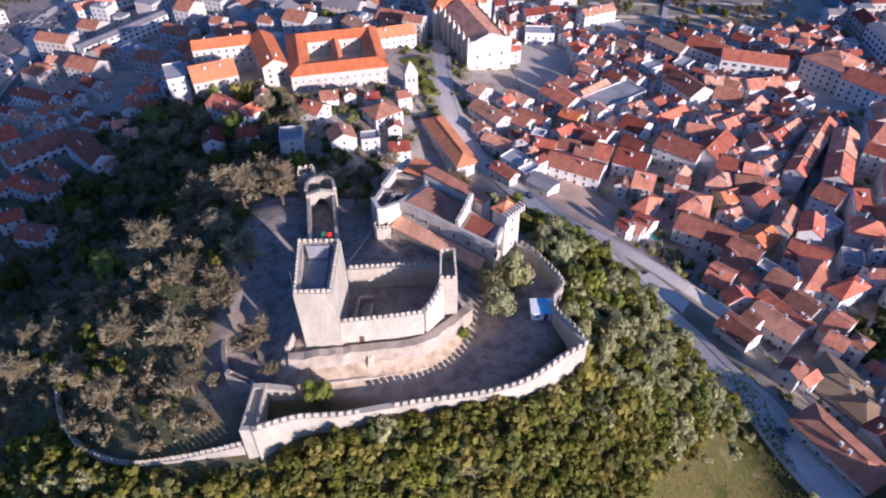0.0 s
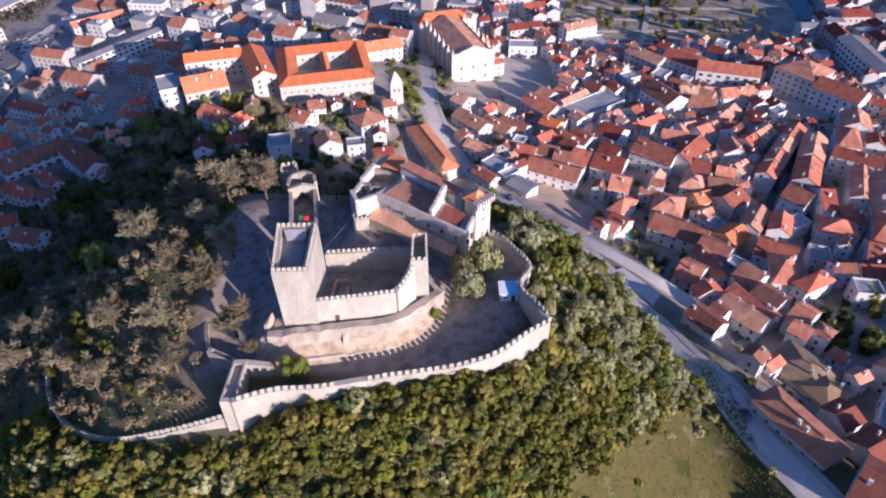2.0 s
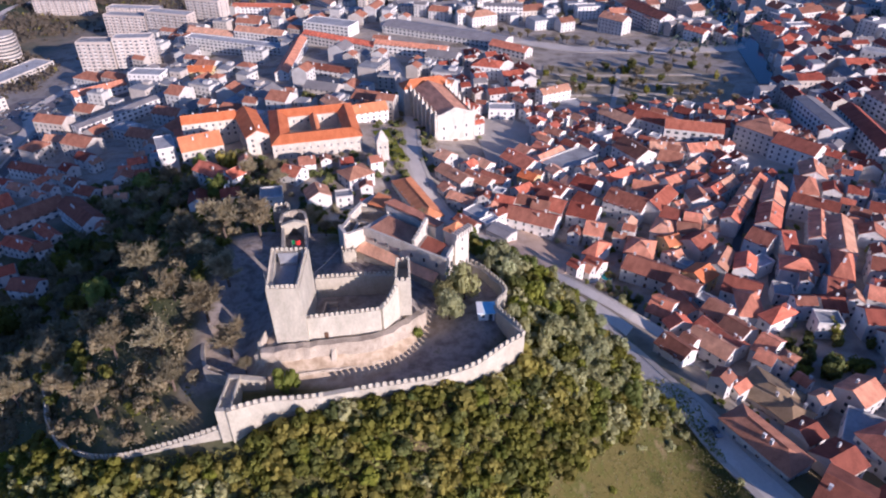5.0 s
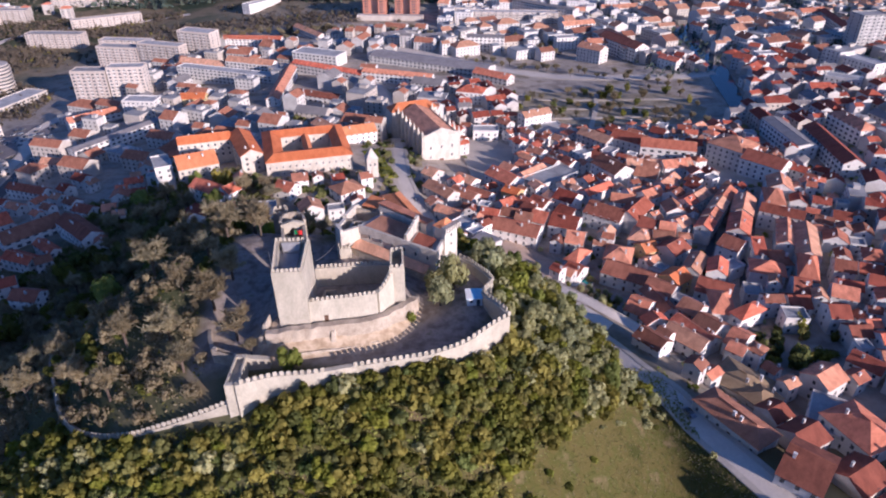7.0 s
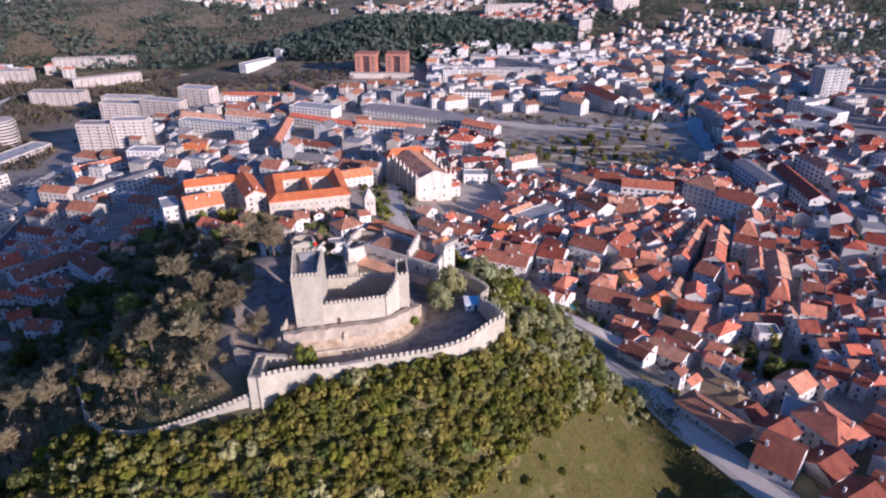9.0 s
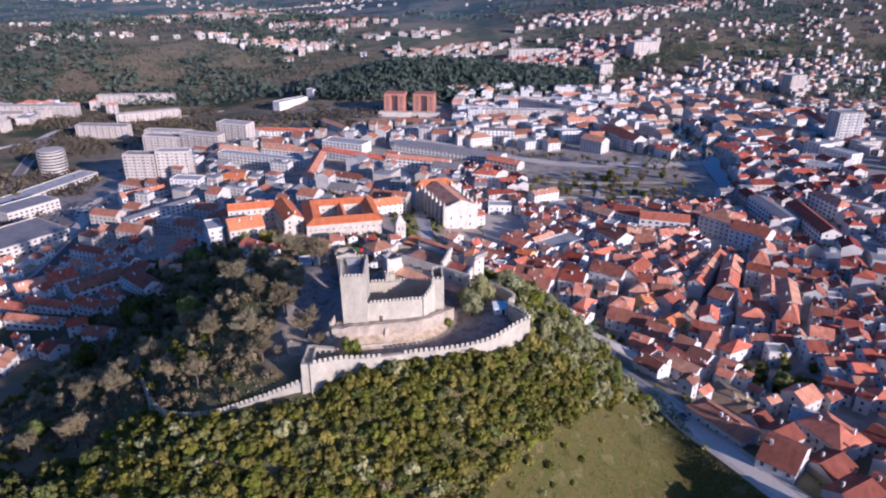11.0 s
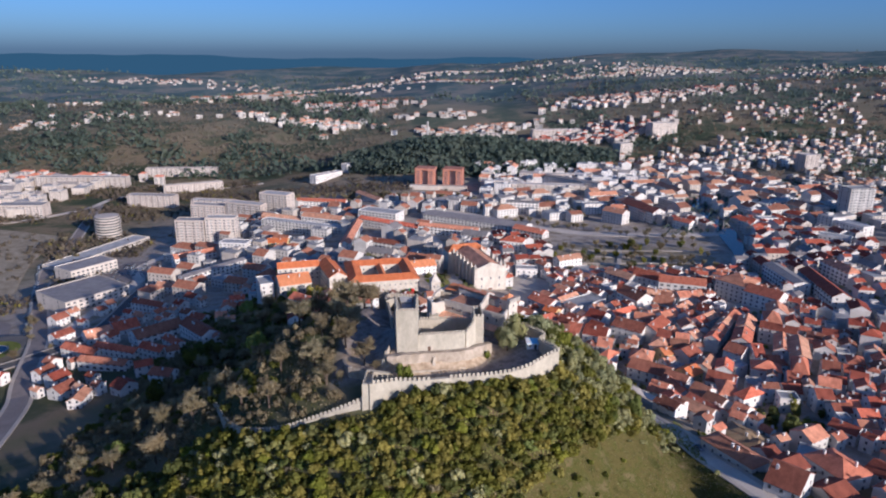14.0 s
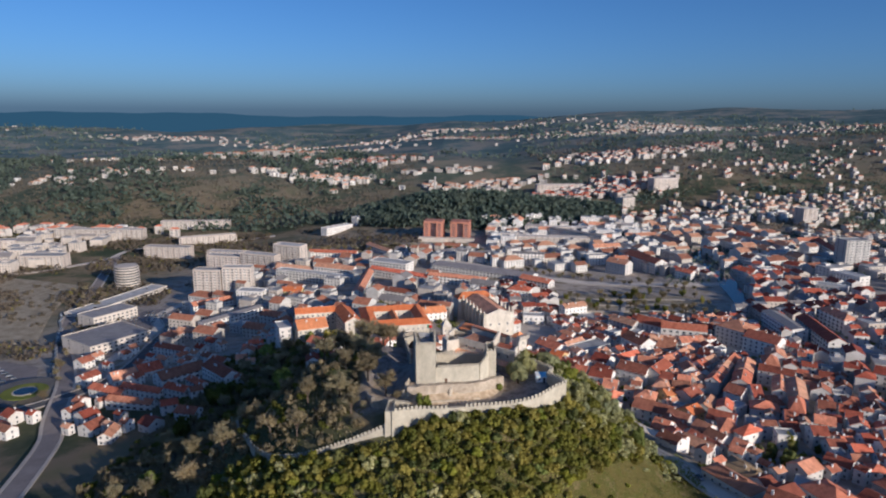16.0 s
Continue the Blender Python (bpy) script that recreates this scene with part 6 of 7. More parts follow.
for x, y, rot, l, w, h, kd in ((-480, 975, 8, 125, 14, 15, "p"), (-600, 860, 3, 150, 16, 18, "p"), (-700, 760, 12, 60, 20, 16, "p"), (-560, 640, 5, 60, 22, 16, "p"), (-590, 520, 10, 70, 40, 14, "f"), (-300, 640, -8, 60, 14, 20, "p"), (170, 765, -5, 105, 14, 15, "p"), (140, 690, -5, 120, 14, 14, "p"), (240, 1230, 8, 110, 20, 20, "p"), (90, 1240, 15, 60, 24, 18, "p"), (450, 1180, 20, 60, 24, 24, "p"), (330, 1010, 30, 30, 20, 22, "p"), (-190, 850, 55, 60, 14, 10, "f"), (-150, 905, 55, 55, 14, 10, "f"), (-420, 720, -3, 70, 16, 17, "p"), (560, 800, 15, 26, 20, 26, "p")):
    house(x, y, rot, l, w, h, kd, windows=1, group="distant apartment blocks")
g = Geo()
g.tube((-40, 1240, high(-40, 1240) - 2), (-40, 1240, high(-40, 1240) + 44), 3.0, 2.2, 14)
tagged(part("chimney_stack", g, CONCRETE), "tall slim pale chimney on the far hill", "chimney")


# ---- trees ----
def crown_mesh(name, mat, seed, n=620, leaf=0.15, flat=0.8, lobes=9):
    """A crown of small leaf blades in uneven lobes, of unit radius."""
    r = random.Random(seed)
    lobe = [(Vector((r.gauss(0, 1), r.gauss(0, 1), r.gauss(0, 0.7))).normalized() * r.uniform(0.25, 0.72), r.uniform(0.28, 0.52)) for _ in range(lobes)]
    g = Geo()
    for _ in range(n):
        c, rad = r.choice(lobe)
        d = Vector((r.gauss(0, 1), r.gauss(0, 1), r.gauss(0, 1))).normalized()
        p = c + d * rad * r.uniform(0.55, 1.05)
        p.z = p.z * flat + 0.8
        u = d.cross(Vector((r.gauss(0, 1), r.gauss(0, 1), r.gauss(0, 1)))).normalized()
        w = (d * r.uniform(-0.45, 0.3) + d.cross(u)).normalized()
        s = leaf * r.uniform(0.6, 1.4)
        g.poly([p - u * s, p - w * s * 0.6, p + u * s, p + w * s * 0.9])
    return g.mesh(name, mat)


def bare_meshes(seed):
    """Trunk with limbs, and a crown of thin twigs; unit radius, two units high."""
    r, g, t = random.Random(seed), Geo(), Geo()
    g.tube((0, 0, -0.4), (0.03, 0.02, 0.7), 0.075, 0.05, 6)
    for k in range(7):
        a = k * 0.9 + r.uniform(-0.3, 0.3)
        p = Vector((0.03, 0.02, r.uniform(0.4, 0.7)))
        q = p + Vector((math.cos(a), math.sin(a), r.uniform(0.7, 1.6))).normalized() * r.uniform(0.6, 0.9)
        g.tube(p, q, 0.035, 0.016, 4)
        for _ in range(5):
            m = p.lerp(q, r.uniform(0.35, 1.0))
            e = m + Vector((r.gauss(0, 1), r.gauss(0, 1), r.uniform(0.1, 1.2))).normalized() * r.uniform(0.3, 0.55)
            g.tube(m, e, 0.014, 0.006, 3)
            for _ in range(50):
                b = m.lerp(e, r.uniform(0.2, 1.0))
                d = Vector((r.gauss(0, 1), r.gauss(0, 1), r.uniform(-0.2, 1.3))).normalized() * r.uniform(0.15, 0.34)
                n = d.cross(Vector((r.gauss(0, 1), r.gauss(0, 1), r.gauss(0, 1)))).normalized() * 0.021
                t.poly([b - n, b + n, b + d + n * 0.4, b + d - n * 0.4])
    return g.mesh("trunk", BARK), t.mesh("crown", TWIG)


gt = Geo()
gt.tube((0, 0, -0.5), (0.02, 0.03, 0.55), 0.09, 0.06, 6)
for k in range(4):
    gt.tube((0.02, 0.03, 0.45), (0.4 * math.cos(k * 1.6), 0.4 * math.sin(k * 1.6), 1.0), 0.045, 0.02, 4)
TRUNK = gt.mesh("trunk", BARK)
GREENS = [crown_mesh("crown", m, 100 + k, 430, 0.17) for k, m in enumerate((LEAF, LEAF, LEAF, LEAF_OLIVE, LEAF_OLIVE, LEAF_BRIGHT))]
TALLS = [crown_mesh("crown", m, 200 + k, 480, 0.155, 1.25, 11) for k, m in enumerate((LEAF, LEAF_OLIVE, LEAF))]
BARES = [bare_meshes(300 + k) for k in range(5)]
GREYS = [crown_mesh("crown", m, 260 + k, 1300, 0.095, 1.0, 13) for k, m in enumerate((LEAF_GREY, LEAF_GREY))]
YELLOWS = [crown_mesh("crown", LEAF_YELLOW, 280 + k, 1500, 0.088, 1.0, 14) for k in range(2)]
FRESH = [crown_mesh("crown", LEAF_BRIGHT, 270 + k, 760, 0.13, 1.05, 11) for k in range(2)]
LABELS = {"yellow": "yellowish olive tree with a broad open crown", "grey": "grey-green olive tree with a broad open crown", "fresh": "fresh yellow-green tree with a rounded crown", "shrub": "dense evergreen shrub on the castle slope", "evergreen": "dark evergreen tree with a rounded crown", "bare": "leafless winter tree with grey-brown twigs"}


def tree(x, y, r, kind, group=""):
    z = high(x, y)
    name = {"shrub": "shrub", "evergreen": "evergreen_tree", "bare": "bare_tree", "yellow": "olive_tree", "grey": "olive_tree", "fresh": "green_tree"}[kind]
    if kind == "bare":
        trunk, crown = rng.choice(BARES)
    else:
        trunk, crown = TRUNK, rng.choice({"shrub": GREENS, "yellow": YELLOWS, "grey": GREYS, "fresh": FRESH}.get(kind, TALLS))
    root = new(name, trunk)
    tall = {"grey": 1.15, "fresh": 1.15, "yellow": 1.2}.get(kind, 1.0)
    up = tall * r * (rng.uniform(0.8, 1.1) if kind == "shrub" else rng.uniform(1.0, 1.3))
    root.matrix_basis = pose(x, y, z + (-0.25 * r if kind == "shrub" else 0.0), 0, 0, rng.uniform(0, 360)) @ Matrix.Diagonal((r, r * rng.uniform(0.85, 1.15), up, 1))
    tagged(root, LABELS[kind], "shrub" if kind == "shrub" else "tree", group)
    c = new("crown", crown)
    c.parent = root
    return root


spots = []


def grow(n, box, spacing, radii, kinds, group, test):
    made = 0
    for _ in range(n * 40):
        if made >= n:
            break
        x, y = rng.uniform(box[0], box[1]), rng.uniform(box[2], box[3])
        if not test(x, y) or any((x - a) ** 2 + (y - b) ** 2 < (spacing * 0.5 * (1 + c / 2.5)) ** 2 for a, b, c in spots):
            continue
        if not free(x, y, 1.2, 0.9):
            continue
        r = rng.uniform(*radii)
        spots.append((x, y, r))
        tree(x, y, r, rng.choice(kinds), group)
        made += 1
    return made


def wall_line(x):
    return float(np.interp(x, [-70, -57, -37, -9, 8, 30, 45, 56, 62], [5, -7, -16.3, -19.6, -15.2, -10.9, -7.8, -1.2, 30]))


for x, y, r, kind in ((2.6, -9.6, 3.4, "fresh"), (39.4, 12.4, 4.3, "grey"), (43.4, 21.0, 4.9, "yellow"), (38.2, 19.6, 4.0, "yellow"), (36.5, 23.5, 2.4, "bare"), (31.5, 6.5, 1.5, "fresh"), (-12.6, 0.6, 5.6, "bare"), (-8.0, -4.5, 2.6, "bare"), (-21, 12, 5.8, "bare"), (-19, 25, 5.8, "bare"), (-5, 66, 5.5, "bare"), (-20, 57, 7.0, "bare"), (-26, 48, 7.0, "bare"), (-16, 49, 5.6, "bare"), (-38, 50, 6.8, "bare"), (-42, 28, 6.6, "bare"), (-45, 8, 6.0, "bare"), (2.5, 53, 3.0, "bare"), (-32, 60, 5.2, "bare"), (-28, 34, 5.0, "bare"), (-31, 18, 5.0, "bare")):
    spots.append((x, y, r))
    tree(x, y, r, kind, "trees in the castle yard")
slope = lambda x, y: y < wall_line(x) - (1.6 if x > -6 else 3.0) and not in_field(x, y) and y > -78
east = lambda x, y: x > np.interp(y, [-5, 5, 14, 20, 27, 36, 60, 80, 110], [60, 57.5, 54, 57, 55, 49, 44, 40, 32]) and x < np.interp(y, ROAD_Y, ROAD_X) - (6.5 if y < 40 else 10.5) and not in_field(x, y)
west = lambda x, y: (x < (-19.5 if y < -3 else -25) or (y > 66 and x < 30)) and y > wall_line(x) + 1.4 and y < (140 if x > -40 else 195)
lower = lambda x, y: y < wall_line(x) - 6 and (x < -30 or y < -40) and not in_field(x, y)
grow(210, (-60, 75, -50, -4), 3.6, (1.9, 3.2), ("shrub",) * 5 + ("evergreen",), "scrub on the front slope", slope)
grow(85, (36, 112, -6, 118), 4.4, (1.9, 3.4), ("grey",) * 4 + ("evergreen", "fresh", "shrub"), "scrub on the eastern slope", east)
grow(150, (-130, 30, -14, 190), 7.4, (4.0, 6.6), ("bare",) * 6 + ("fresh", "evergreen"), "trees on the western slope", west)
grow(60, (-150, 45, -110, 0), 6.5, (2.8, 4.4), ("evergreen", "bare", "evergreen"), "trees on the lower slope", lower)
for area, count, kinds, size in ((GARDEN, 24, ("evergreen", "evergreen", "shrub"), (2.2, 3.8)), (GARDEN_2, 34, ("evergreen", "grey", "shrub", "bare"), (1.1, 2.0))):
    xs, ys = [p[0] for p in area], [p[1] for p in area]
    while count:
        x, y = rng.uniform(min(xs), max(xs)), rng.uniform(min(ys), max(ys))
        if inside(x, y, area):
            tree(x, y, rng.uniform(*size), rng.choice(kinds), "garden trees")
            count -= 1
for x, y in ((-60, 300), (-49, 301)):
    tree(x, y, 6.0, "evergreen", "round trees by the seminary")
for k in range(24):
    u = k / 23
    tree(80 + 165 * u + rng.uniform(-3, 3), 505 - 100 * u + rng.uniform(-16, 6), rng.uniform(3, 4.5), "bare", "bare trees along the esplanade")
for k in range(76):
    tree(rng.uniform(105, 240), rng.uniform(292, 388), rng.uniform(2.6, 4.2), rng.choice(("bare", "bare", "evergreen")), "park trees")
for k in range(50):
    u = k / 49
    tree(-260 + 500 * u + rng.uniform(-4, 4), 690 - 40 * u - 130 * u * u + rng.uniform(-14, 14), rng.uniform(4, 6.5), "bare", "bare trees along the river")
for k in range(24):
    u = k / 23
    tree(-238 - 170 * u + rng.choice((-9, 10)) + rng.uniform(-2, 2), 150 + 340 * u + rng.uniform(-4, 4), rng.uniform(2.6, 4.4), "bare", "bare trees along the western road")
for k in range(9):
    tree(-46 + 4.6 * k, 186 + 1.3 * k, rng.uniform(1.8, 2.6), "bare", "bare trees before the seminary")


def canopy(name, label, templates, n, box, spacing, radii, test, seed):
    """Closed scrub of many crowns, past counting, joined into one mesh."""
    r = random.Random(seed)
    vs, fs, ms, k0 = [], [], [], 0
    cells, mats = {}, []
    for x, y, rad in spots:
        cells.setdefault((int(x // 6), int(y // 6)), []).append((x, y, rad * 0.55))
    shapes = []
    for me in templates:
        v = np.empty(len(me.vertices) * 3)
        me.vertices.foreach_get("co", v)
        m = me.materials[0]
        if m not in mats:
            mats.append(m)
        shapes.append((v.reshape(-1, 3), mats.index(m)))
    for _ in range(n):
        x, y = r.uniform(box[0], box[1]), r.uniform(box[2], box[3])
        if not test(x, y):
            continue
        cx, cy = int(x // 6), int(y // 6)
        if any((x - a) ** 2 + (y - b) ** 2 < (spacing * 0.5 + c * 0.4) ** 2 for i in (-1, 0, 1) for j in (-1, 0, 1) for a, b, c in cells.get((cx + i, cy + j), ())):
            continue
        if not free(x, y, 1.0, 0.85):
            continue
        rad = r.uniform(*radii)
        cells.setdefault((cx, cy), []).append((x, y, rad * 0.55))
        v, m = r.choice(shapes)
        a = r.uniform(0, math.tau)
        c, s = math.cos(a) * rad, math.sin(a) * rad
        w = np.stack([v[:, 0] * c - v[:, 1] * s + x, v[:, 0] * s + v[:, 1] * c + y, v[:, 2] * rad * r.uniform(0.8, 1.1) + high(x, y) - 0.3 * rad], -1)
        vs.append(w)
        q = len(w) // 4
        fs.append(np.arange(len(w)).reshape(-1, 4) + k0)
        ms += [m] * q
        k0 += len(w)
    me = bpy.data.meshes.new(name)
    me.from_pydata(np.concatenate(vs).tolist(), [], np.concatenate(fs).tolist())
    for m in mats:
        me.materials.append(m)
    me.polygons.foreach_set("material_index", ms)
    return tagged(new(name, me), label, "plants", kind="stuff")


SMALL = [crown_mesh("scrub", m, 400 + k, 260, 0.20, 0.8, 12) for k, m in enumerate((LEAF, LEAF, LEAF_OLIVE, LEAF_OLIVE, LEAF_OLIVE, LEAF_GREY, LEAF_OLIVE, LEAF_BRIGHT, LEAF))]
PALE = [crown_mesh("scrub", m, 410 + k, 300, 0.19, 0.9, 10) for k, m in enumerate((LEAF_GREY, LEAF_GREY, LEAF_GREY, LEAF_OLIVE, LEAF_BRIGHT, LEAF_GREY, LEAF))]
BROWN = [crown_mesh("scrub", SCRUB_FAR, 450 + k, 44, 0.27, 0.8, 7) for k in range(2)]
DARK = [crown_mesh("scrub", m, 420 + k, 120, 0.29, 0.95, 9) for k, m in enumerate((LEAF, LEAF, LEAF_OLIVE))]
TWIGGY = [crown_mesh("scrub", TWIG, 440 + k, 330, 0.12, 1.2, 9) for k in range(3)]
canopy("scrub", "dense evergreen scrub covering the front slope", SMALL, 9000, (-80, 90, -80, 0), 3.3, (1.6, 3.9), slope, 11)
canopy("scrub", "open olive scrub covering the eastern slope", PALE, 5000, (36, 114, -8, 120), 3.6, (1.5, 3.6), east, 12)
roadside = lambda x, y: np.interp(y, ROAD_Y, ROAD_X) + 9.5 < x < np.interp(y, ROAD_Y, ROAD_X) + 24 and not inside(x, y, LOT)
canopy("scrub", "loose bushes along the edge of the meadow", PALE + SMALL, 700, (30, 130, -80, 12), 5.5, (0.8, 2.0), lambda x, y: in_field(x, y) and not in_field(x - 6 - 5 * math.sin(y / 7), y + 5), 22)
canopy("scrub", "mixed bushes and bare shrubs beside the castle road", PALE, 1500, (84, 180, -44, 104), 3.4, (0.6, 1.3), roadside, 16)
canopy("scrub", "bushes and small trees in the town gardens", PALE + DARK, 5000, (40, 330, 30, 300), 7, (1.1, 2.4), lambda x, y: x > np.interp(y, ROAD_Y, ROAD_X) + (8 if y > 130 else 22), 17)
canopy("scrub", "evergreen garden trees round the seminary", DARK + TWIGGY[:1], 1600, (-140, 40, 140, 330), 7, (1.6, 3.2), lambda x, y: True, 18)
canopy("scrub", "dark wood in the hill's shade below the seminary", DARK + TWIGGY[:2], 2600, (-150, -48, 120, 205), 5, (2.6, 4.6), lambda x, y: True, 19)
canopy("scrub", "bare brown trees and hedges of the western flats", BROWN, 3000, (-800, 10, 100, 890), 7, (2.2, 4.6), lambda x, y: (x < -300 - 0.1 * (400 - y) or y > 700) and math.sin(x / 37) + math.cos(y / 41 + x / 90) > 0.1, 15)
belt = lambda x, y: abs(y - (626 - 0.43 * x)) < 26 + 6 * math.sin(x / 23)
canopy("scrub", "belt of leafless trees along the river", TWIGGY + BROWN, 2600, (-130, 175, 520, 710), 5.0, (3.0, 5.0), belt, 24)
canopy("scrub", "grey-brown leafless thicket on the western slope", TWIGGY + DARK[:1], 5200, (-150, 32, -14, 195), 4.6, (1.8, 3.4), west, 13)
canopy("scrub", "dark evergreen scrub on the western and lower slope", DARK + TWIGGY[:1], 7000, (-170, 48, -125, 20), 4.6, (1.9, 3.6), lower, 14)


def thicket(name, label, n, size, test, box, mat, seed, blades=1, lift=0.6):
    """Leafy ground cover or far woods, nobody could count: loose blades over the land."""
    r = np.random.RandomState(seed)
    x, y = r.uniform(box[0], box[1], n), r.uniform(box[2], box[3], n)
    keep = test(x, y)
    x, y = x[keep], y[keep]
    base = np.repeat(np.stack([x, y, land(x, y)], -1), blades, 0)
    hgt = np.repeat(size * r.uniform(0.7, 1.5, len(x)), blades)[:, None]
    p = base + r.normal(0, 0.42 if blades > 1 else 0.1, base.shape) * hgt
    p[:, 2:] += lift * hgt
    u, w = r.normal(0, 1, base.shape), r.normal(0, 1, base.shape)
    u *= 0.55 * hgt / np.linalg.norm(u, axis=1, keepdims=True)
    w *= 0.45 * hgt / np.linalg.norm(w, axis=1, keepdims=True)
    v = np.stack([p - u, p - w * 0.7, p + u * 0.9, p + w], 1).reshape(-1, 3)
    me = bpy.data.meshes.new(name)
    me.from_pydata(v.tolist(), [], np.arange(len(v)).reshape(-1, 4).tolist())
    me.materials.append(mat)
    return tagged(new(name, me), label, "plants", kind="stuff")


vslope = np.vectorize(lambda x, y: bool((slope(x, y) or east(x, y)) and not in_field(x, y)))
vwest = np.vectorize(lambda x, y: bool(west(x, y) or lower(x, y)))
thicket("undergrowth", "low evergreen undergrowth covering the slope", 60000, 0.75, vslope, (-75, 112, -78, 118), LEAF_OLIVE, 1)
thicket("undergrowth", "yellow-green low bushes covering the slope", 36000, 0.8, vslope, (-75, 112, -78, 118), LEAF_BRIGHT, 21)
thicket("undergrowth", "low bushes along the foot of the lower wall", 9000, 0.8, np.vectorize(lambda x, y: bool(x < -5 and wall_line(x) - 7 < y < wall_line(x) - 1.2)), (-66, -5, -30, 4), LEAF_OLIVE, 23)
thicket("undergrowth", "dry twigs and low scrub under bare trees", 26000, 0.6, vwest, (-150, 45, -110, 190), TWIG, 2)
thicket("undergrowth", "ivy and low green scrub on the western slope", 16000, 0.6, vwest, (-150, 45, -110, 190), LEAF, 3)
thicket("meadow_grass", "tufts of green and yellow grass on the meadow", 20000, 0.42, np.vectorize(lambda x, y: bool(in_field(x, y))), (20, 135, -90, 14), LEAF_OLIVE, 4, lift=0.2)
thicket("meadow_grass", "dry yellow tufts of grass on the meadow", 20000, 0.36, np.vectorize(lambda x, y: bool(in_field(x, y))), (20, 135, -90, 14), TWIG, 41, lift=0.2)
knoll = lambda x, y: ((x - 50) / 250) ** 2 + ((y - 965) / 165) ** 2 < 1
flats = lambda x, y: (np.sin(x / 29 + y / 61) + np.cos(y / 33 - x / 80) + 0.6 * np.sin(x / 13 + y / 17) > 0.15) & (x < -290 + 0.12 * (y - 400)) | (np.abs(y - 735 + 0.12 * x) < 35) & (x < -40)
thicket("hedge_scrub", "brown leafless hedges and bushes of the western flats", 30000, 3.0, flats, (-900, 0, 60, 900), SCRUB_FAR, 31, 4, 0.5)
thicket("hedge_scrub", "dull green bushes of the western flats", 4000, 2.2, flats, (-900, 0, 60, 900), LEAF_OLIVE, 32, 4, 0.5)
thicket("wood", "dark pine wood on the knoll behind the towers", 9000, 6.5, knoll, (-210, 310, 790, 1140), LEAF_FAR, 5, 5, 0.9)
heath = lambda x, y: (np.sin(x / 75) + np.cos(y / 110 + x / 160) + 0.8 * np.sin(x / 31 + y / 43) > 0.1) & ((x < -90 - 0.1 * (y - 900)) | (y > 1700))
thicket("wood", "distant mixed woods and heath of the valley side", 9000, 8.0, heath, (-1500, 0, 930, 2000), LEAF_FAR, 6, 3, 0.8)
thicket("wood", "brown leafless scrub of the valley side", 14000, 4.5, lambda x, y: ~heath(x, y) & (x < -100), (-1500, -60, 880, 1900), SCRUB_FAR, 7, 2, 0.5)
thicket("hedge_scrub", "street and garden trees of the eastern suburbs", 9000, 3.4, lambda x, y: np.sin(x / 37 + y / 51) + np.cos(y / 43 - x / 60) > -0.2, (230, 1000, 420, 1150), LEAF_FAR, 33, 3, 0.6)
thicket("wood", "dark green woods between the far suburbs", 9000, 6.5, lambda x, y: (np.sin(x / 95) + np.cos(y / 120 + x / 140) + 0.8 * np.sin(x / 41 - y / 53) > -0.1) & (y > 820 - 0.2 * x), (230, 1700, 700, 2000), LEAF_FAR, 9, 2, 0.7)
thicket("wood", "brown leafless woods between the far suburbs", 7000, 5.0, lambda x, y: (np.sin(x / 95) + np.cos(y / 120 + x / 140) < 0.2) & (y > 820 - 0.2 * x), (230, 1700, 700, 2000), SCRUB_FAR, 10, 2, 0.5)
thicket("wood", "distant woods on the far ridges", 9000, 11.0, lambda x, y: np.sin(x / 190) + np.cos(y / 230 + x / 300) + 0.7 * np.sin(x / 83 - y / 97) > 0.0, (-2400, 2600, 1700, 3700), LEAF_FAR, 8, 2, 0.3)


g = Geo()
a, b = Vector((6.2, 13.8, 68.0)), Vector((11.2, 41.0, 60.5))
for k in range(12):
    p, q = a.lerp(b, k / 12), a.lerp(b, (k + 1) / 12)
    p.z -= 2.4 * (k / 12) * (1 - k / 12)
    q.z -= 2.4 * ((k + 1) / 12) * (1 - (k + 1) / 12)
    g.tube(p, q, 0.05, 0.05, 4)
tagged(part("cable", g, STEEL), "thin cable slung from the keep to the palace", "cable")


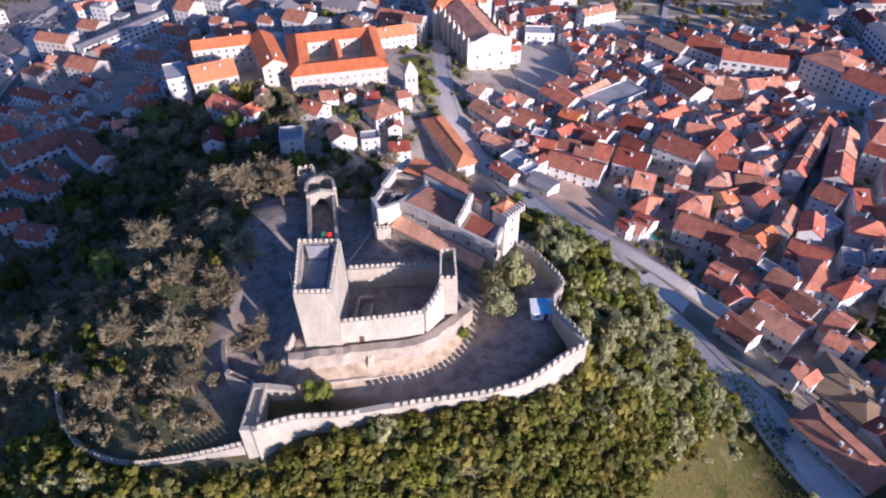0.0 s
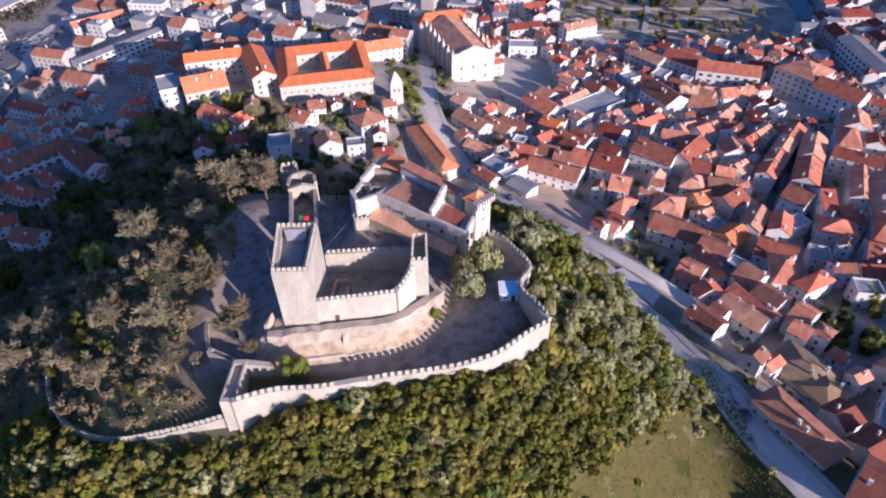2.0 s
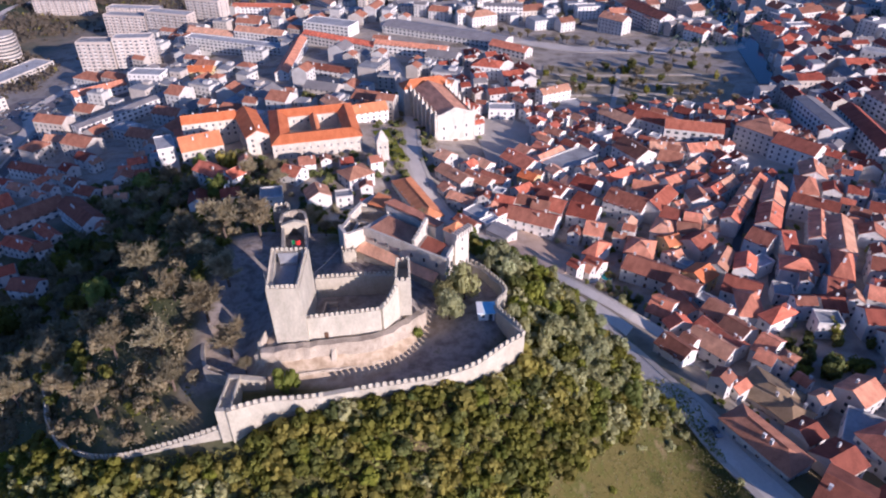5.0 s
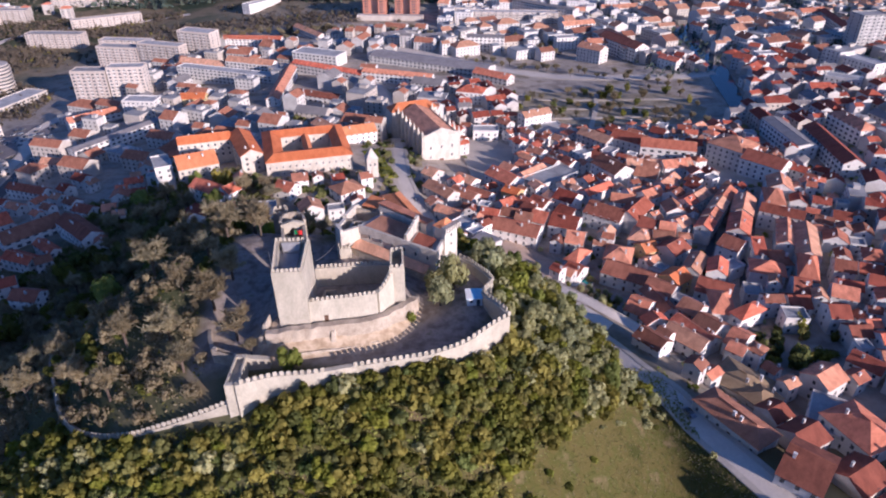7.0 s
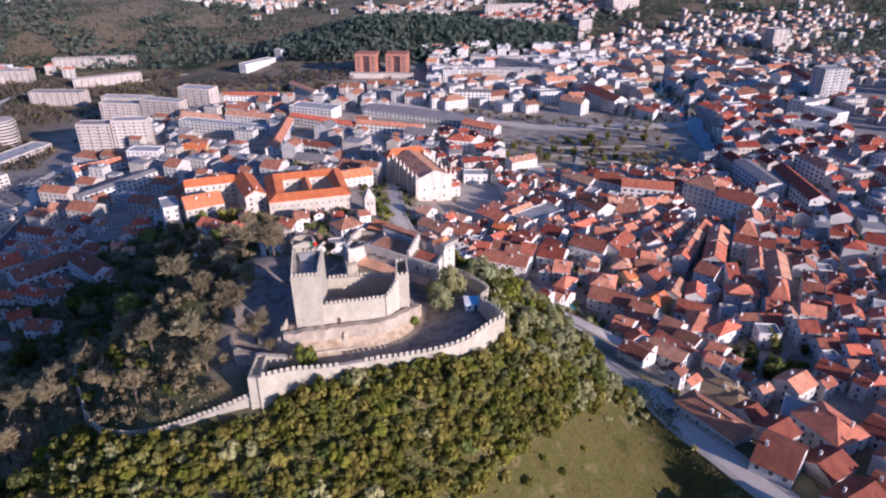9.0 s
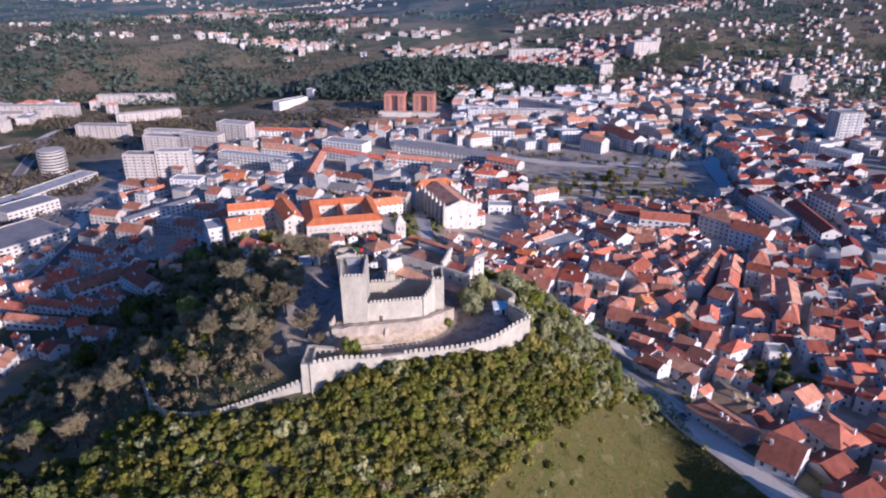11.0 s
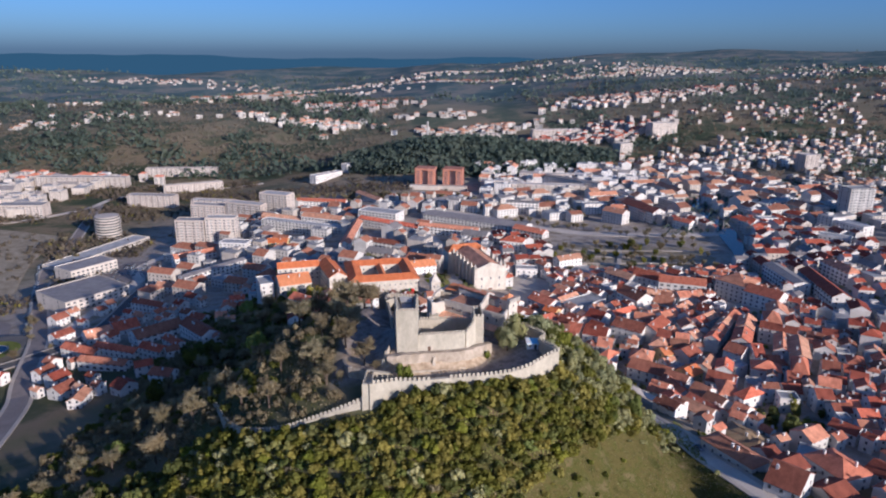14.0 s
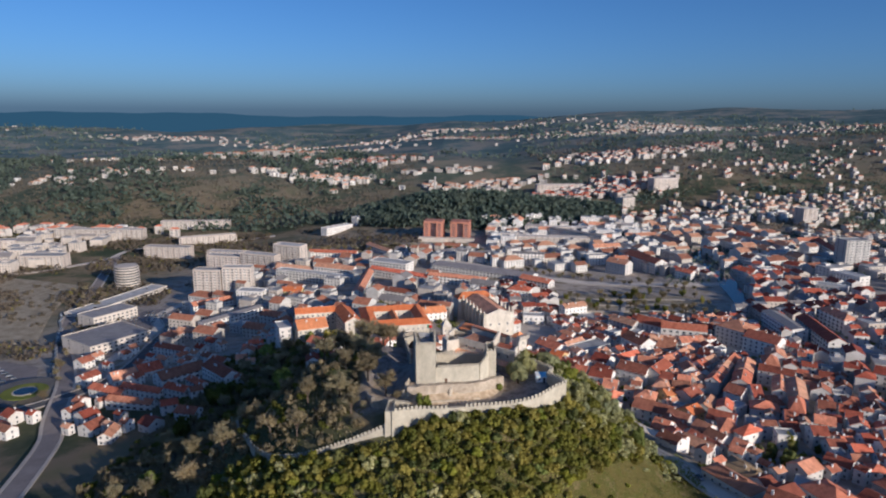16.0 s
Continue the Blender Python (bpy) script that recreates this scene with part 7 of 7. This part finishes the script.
# ---- cars ----
def car_meshes():
    body, cabin, wheel = Geo(), Geo(), Geo()
    side = [(-2.1, 0.35), (2.1, 0.35), (2.15, 0.75), (1.2, 0.92), (-1.9, 0.95), (-2.15, 0.7)]
    body.solid([(x, -0.85, z) for x, z in side], [(x, 0.85, z) for x, z in side])
    top = [(-1.6, 0.93), (1.0, 0.9), (0.4, 1.42), (-1.1, 1.45)]
    cabin.solid([(x, -0.76, z) for x, z in top], [(x, 0.76, z) for x, z in top])
    ring = [(0.33 * math.cos(k * math.tau / 10), 0.33 * math.sin(k * math.tau / 10)) for k in range(10)]
    wheel.solid([(a, -0.11, b) for a, b in ring], [(a, 0.11, b) for a, b in ring])
    return body.mesh("body", CAR), cabin.mesh("cabin", GLASS), wheel.mesh("wheel", RUBBER)


BODY, CABIN, WHEEL = car_meshes()
gr = Geo()
gr.tube((0, -0.13, 0), (0, 0.13, 0), 0.2, 0.2, 8)
RIM = gr.mesh("rim", STEEL)


def car(x, y, rot, lift=0.28, group="cars", rims=False):
    root = thing("car", x, y, high(x, y) + lift, rot, "small parked car with dark windows", "car", group)
    put("body", BODY, root, 0, 0, 0)
    put("cabin", CABIN, root, 0, 0, 0)
    for a in (-1.3, 1.3):
        for b in (-0.8, 0.8):
            w = put("wheel", WHEEL, root, a, b, 0.33)
            if rims:
                put("rim", RIM, w, 0, 0, 0)


for x, y, rot in ((80.5, 80.0, -56), (74.5, 89.5, -54), (58, 117, -62), (43.5, 143, -60), (31, 176, -70), (112.6, 6.0, -68)):
    car(x, y, rot, 0.45, "cars on the castle road", True)
for k in range(36):
    u = k / 35
    car(-262 - 115 * u - 9 - rng.uniform(0, 3), 195 + 200 * u, 118 + rng.uniform(-5, 5), 0.4, "cars beside the western road")
for k in range(9):
    for m in range(4):
        if rng.random() < 0.8:
            car(-290 - 8 * k - 4 * m, 158 + 7 * k + 13 * m, 30 + rng.uniform(-4, 4), 0.5, "cars in the western car park")
for k in range(14):
    car(-225 - 2 * k, 250 + 8 * k + rng.uniform(-1, 1), 80, 0.5, "cars on the civic street")
for k in range(8):
    for m in range(6):
        if rng.random() < 0.75:
            car(-306 + 5.5 * k + m * 2, 316 + 12 * m + 1.2 * k, 75 + rng.uniform(-4, 4), 0.4, "cars in the car park")
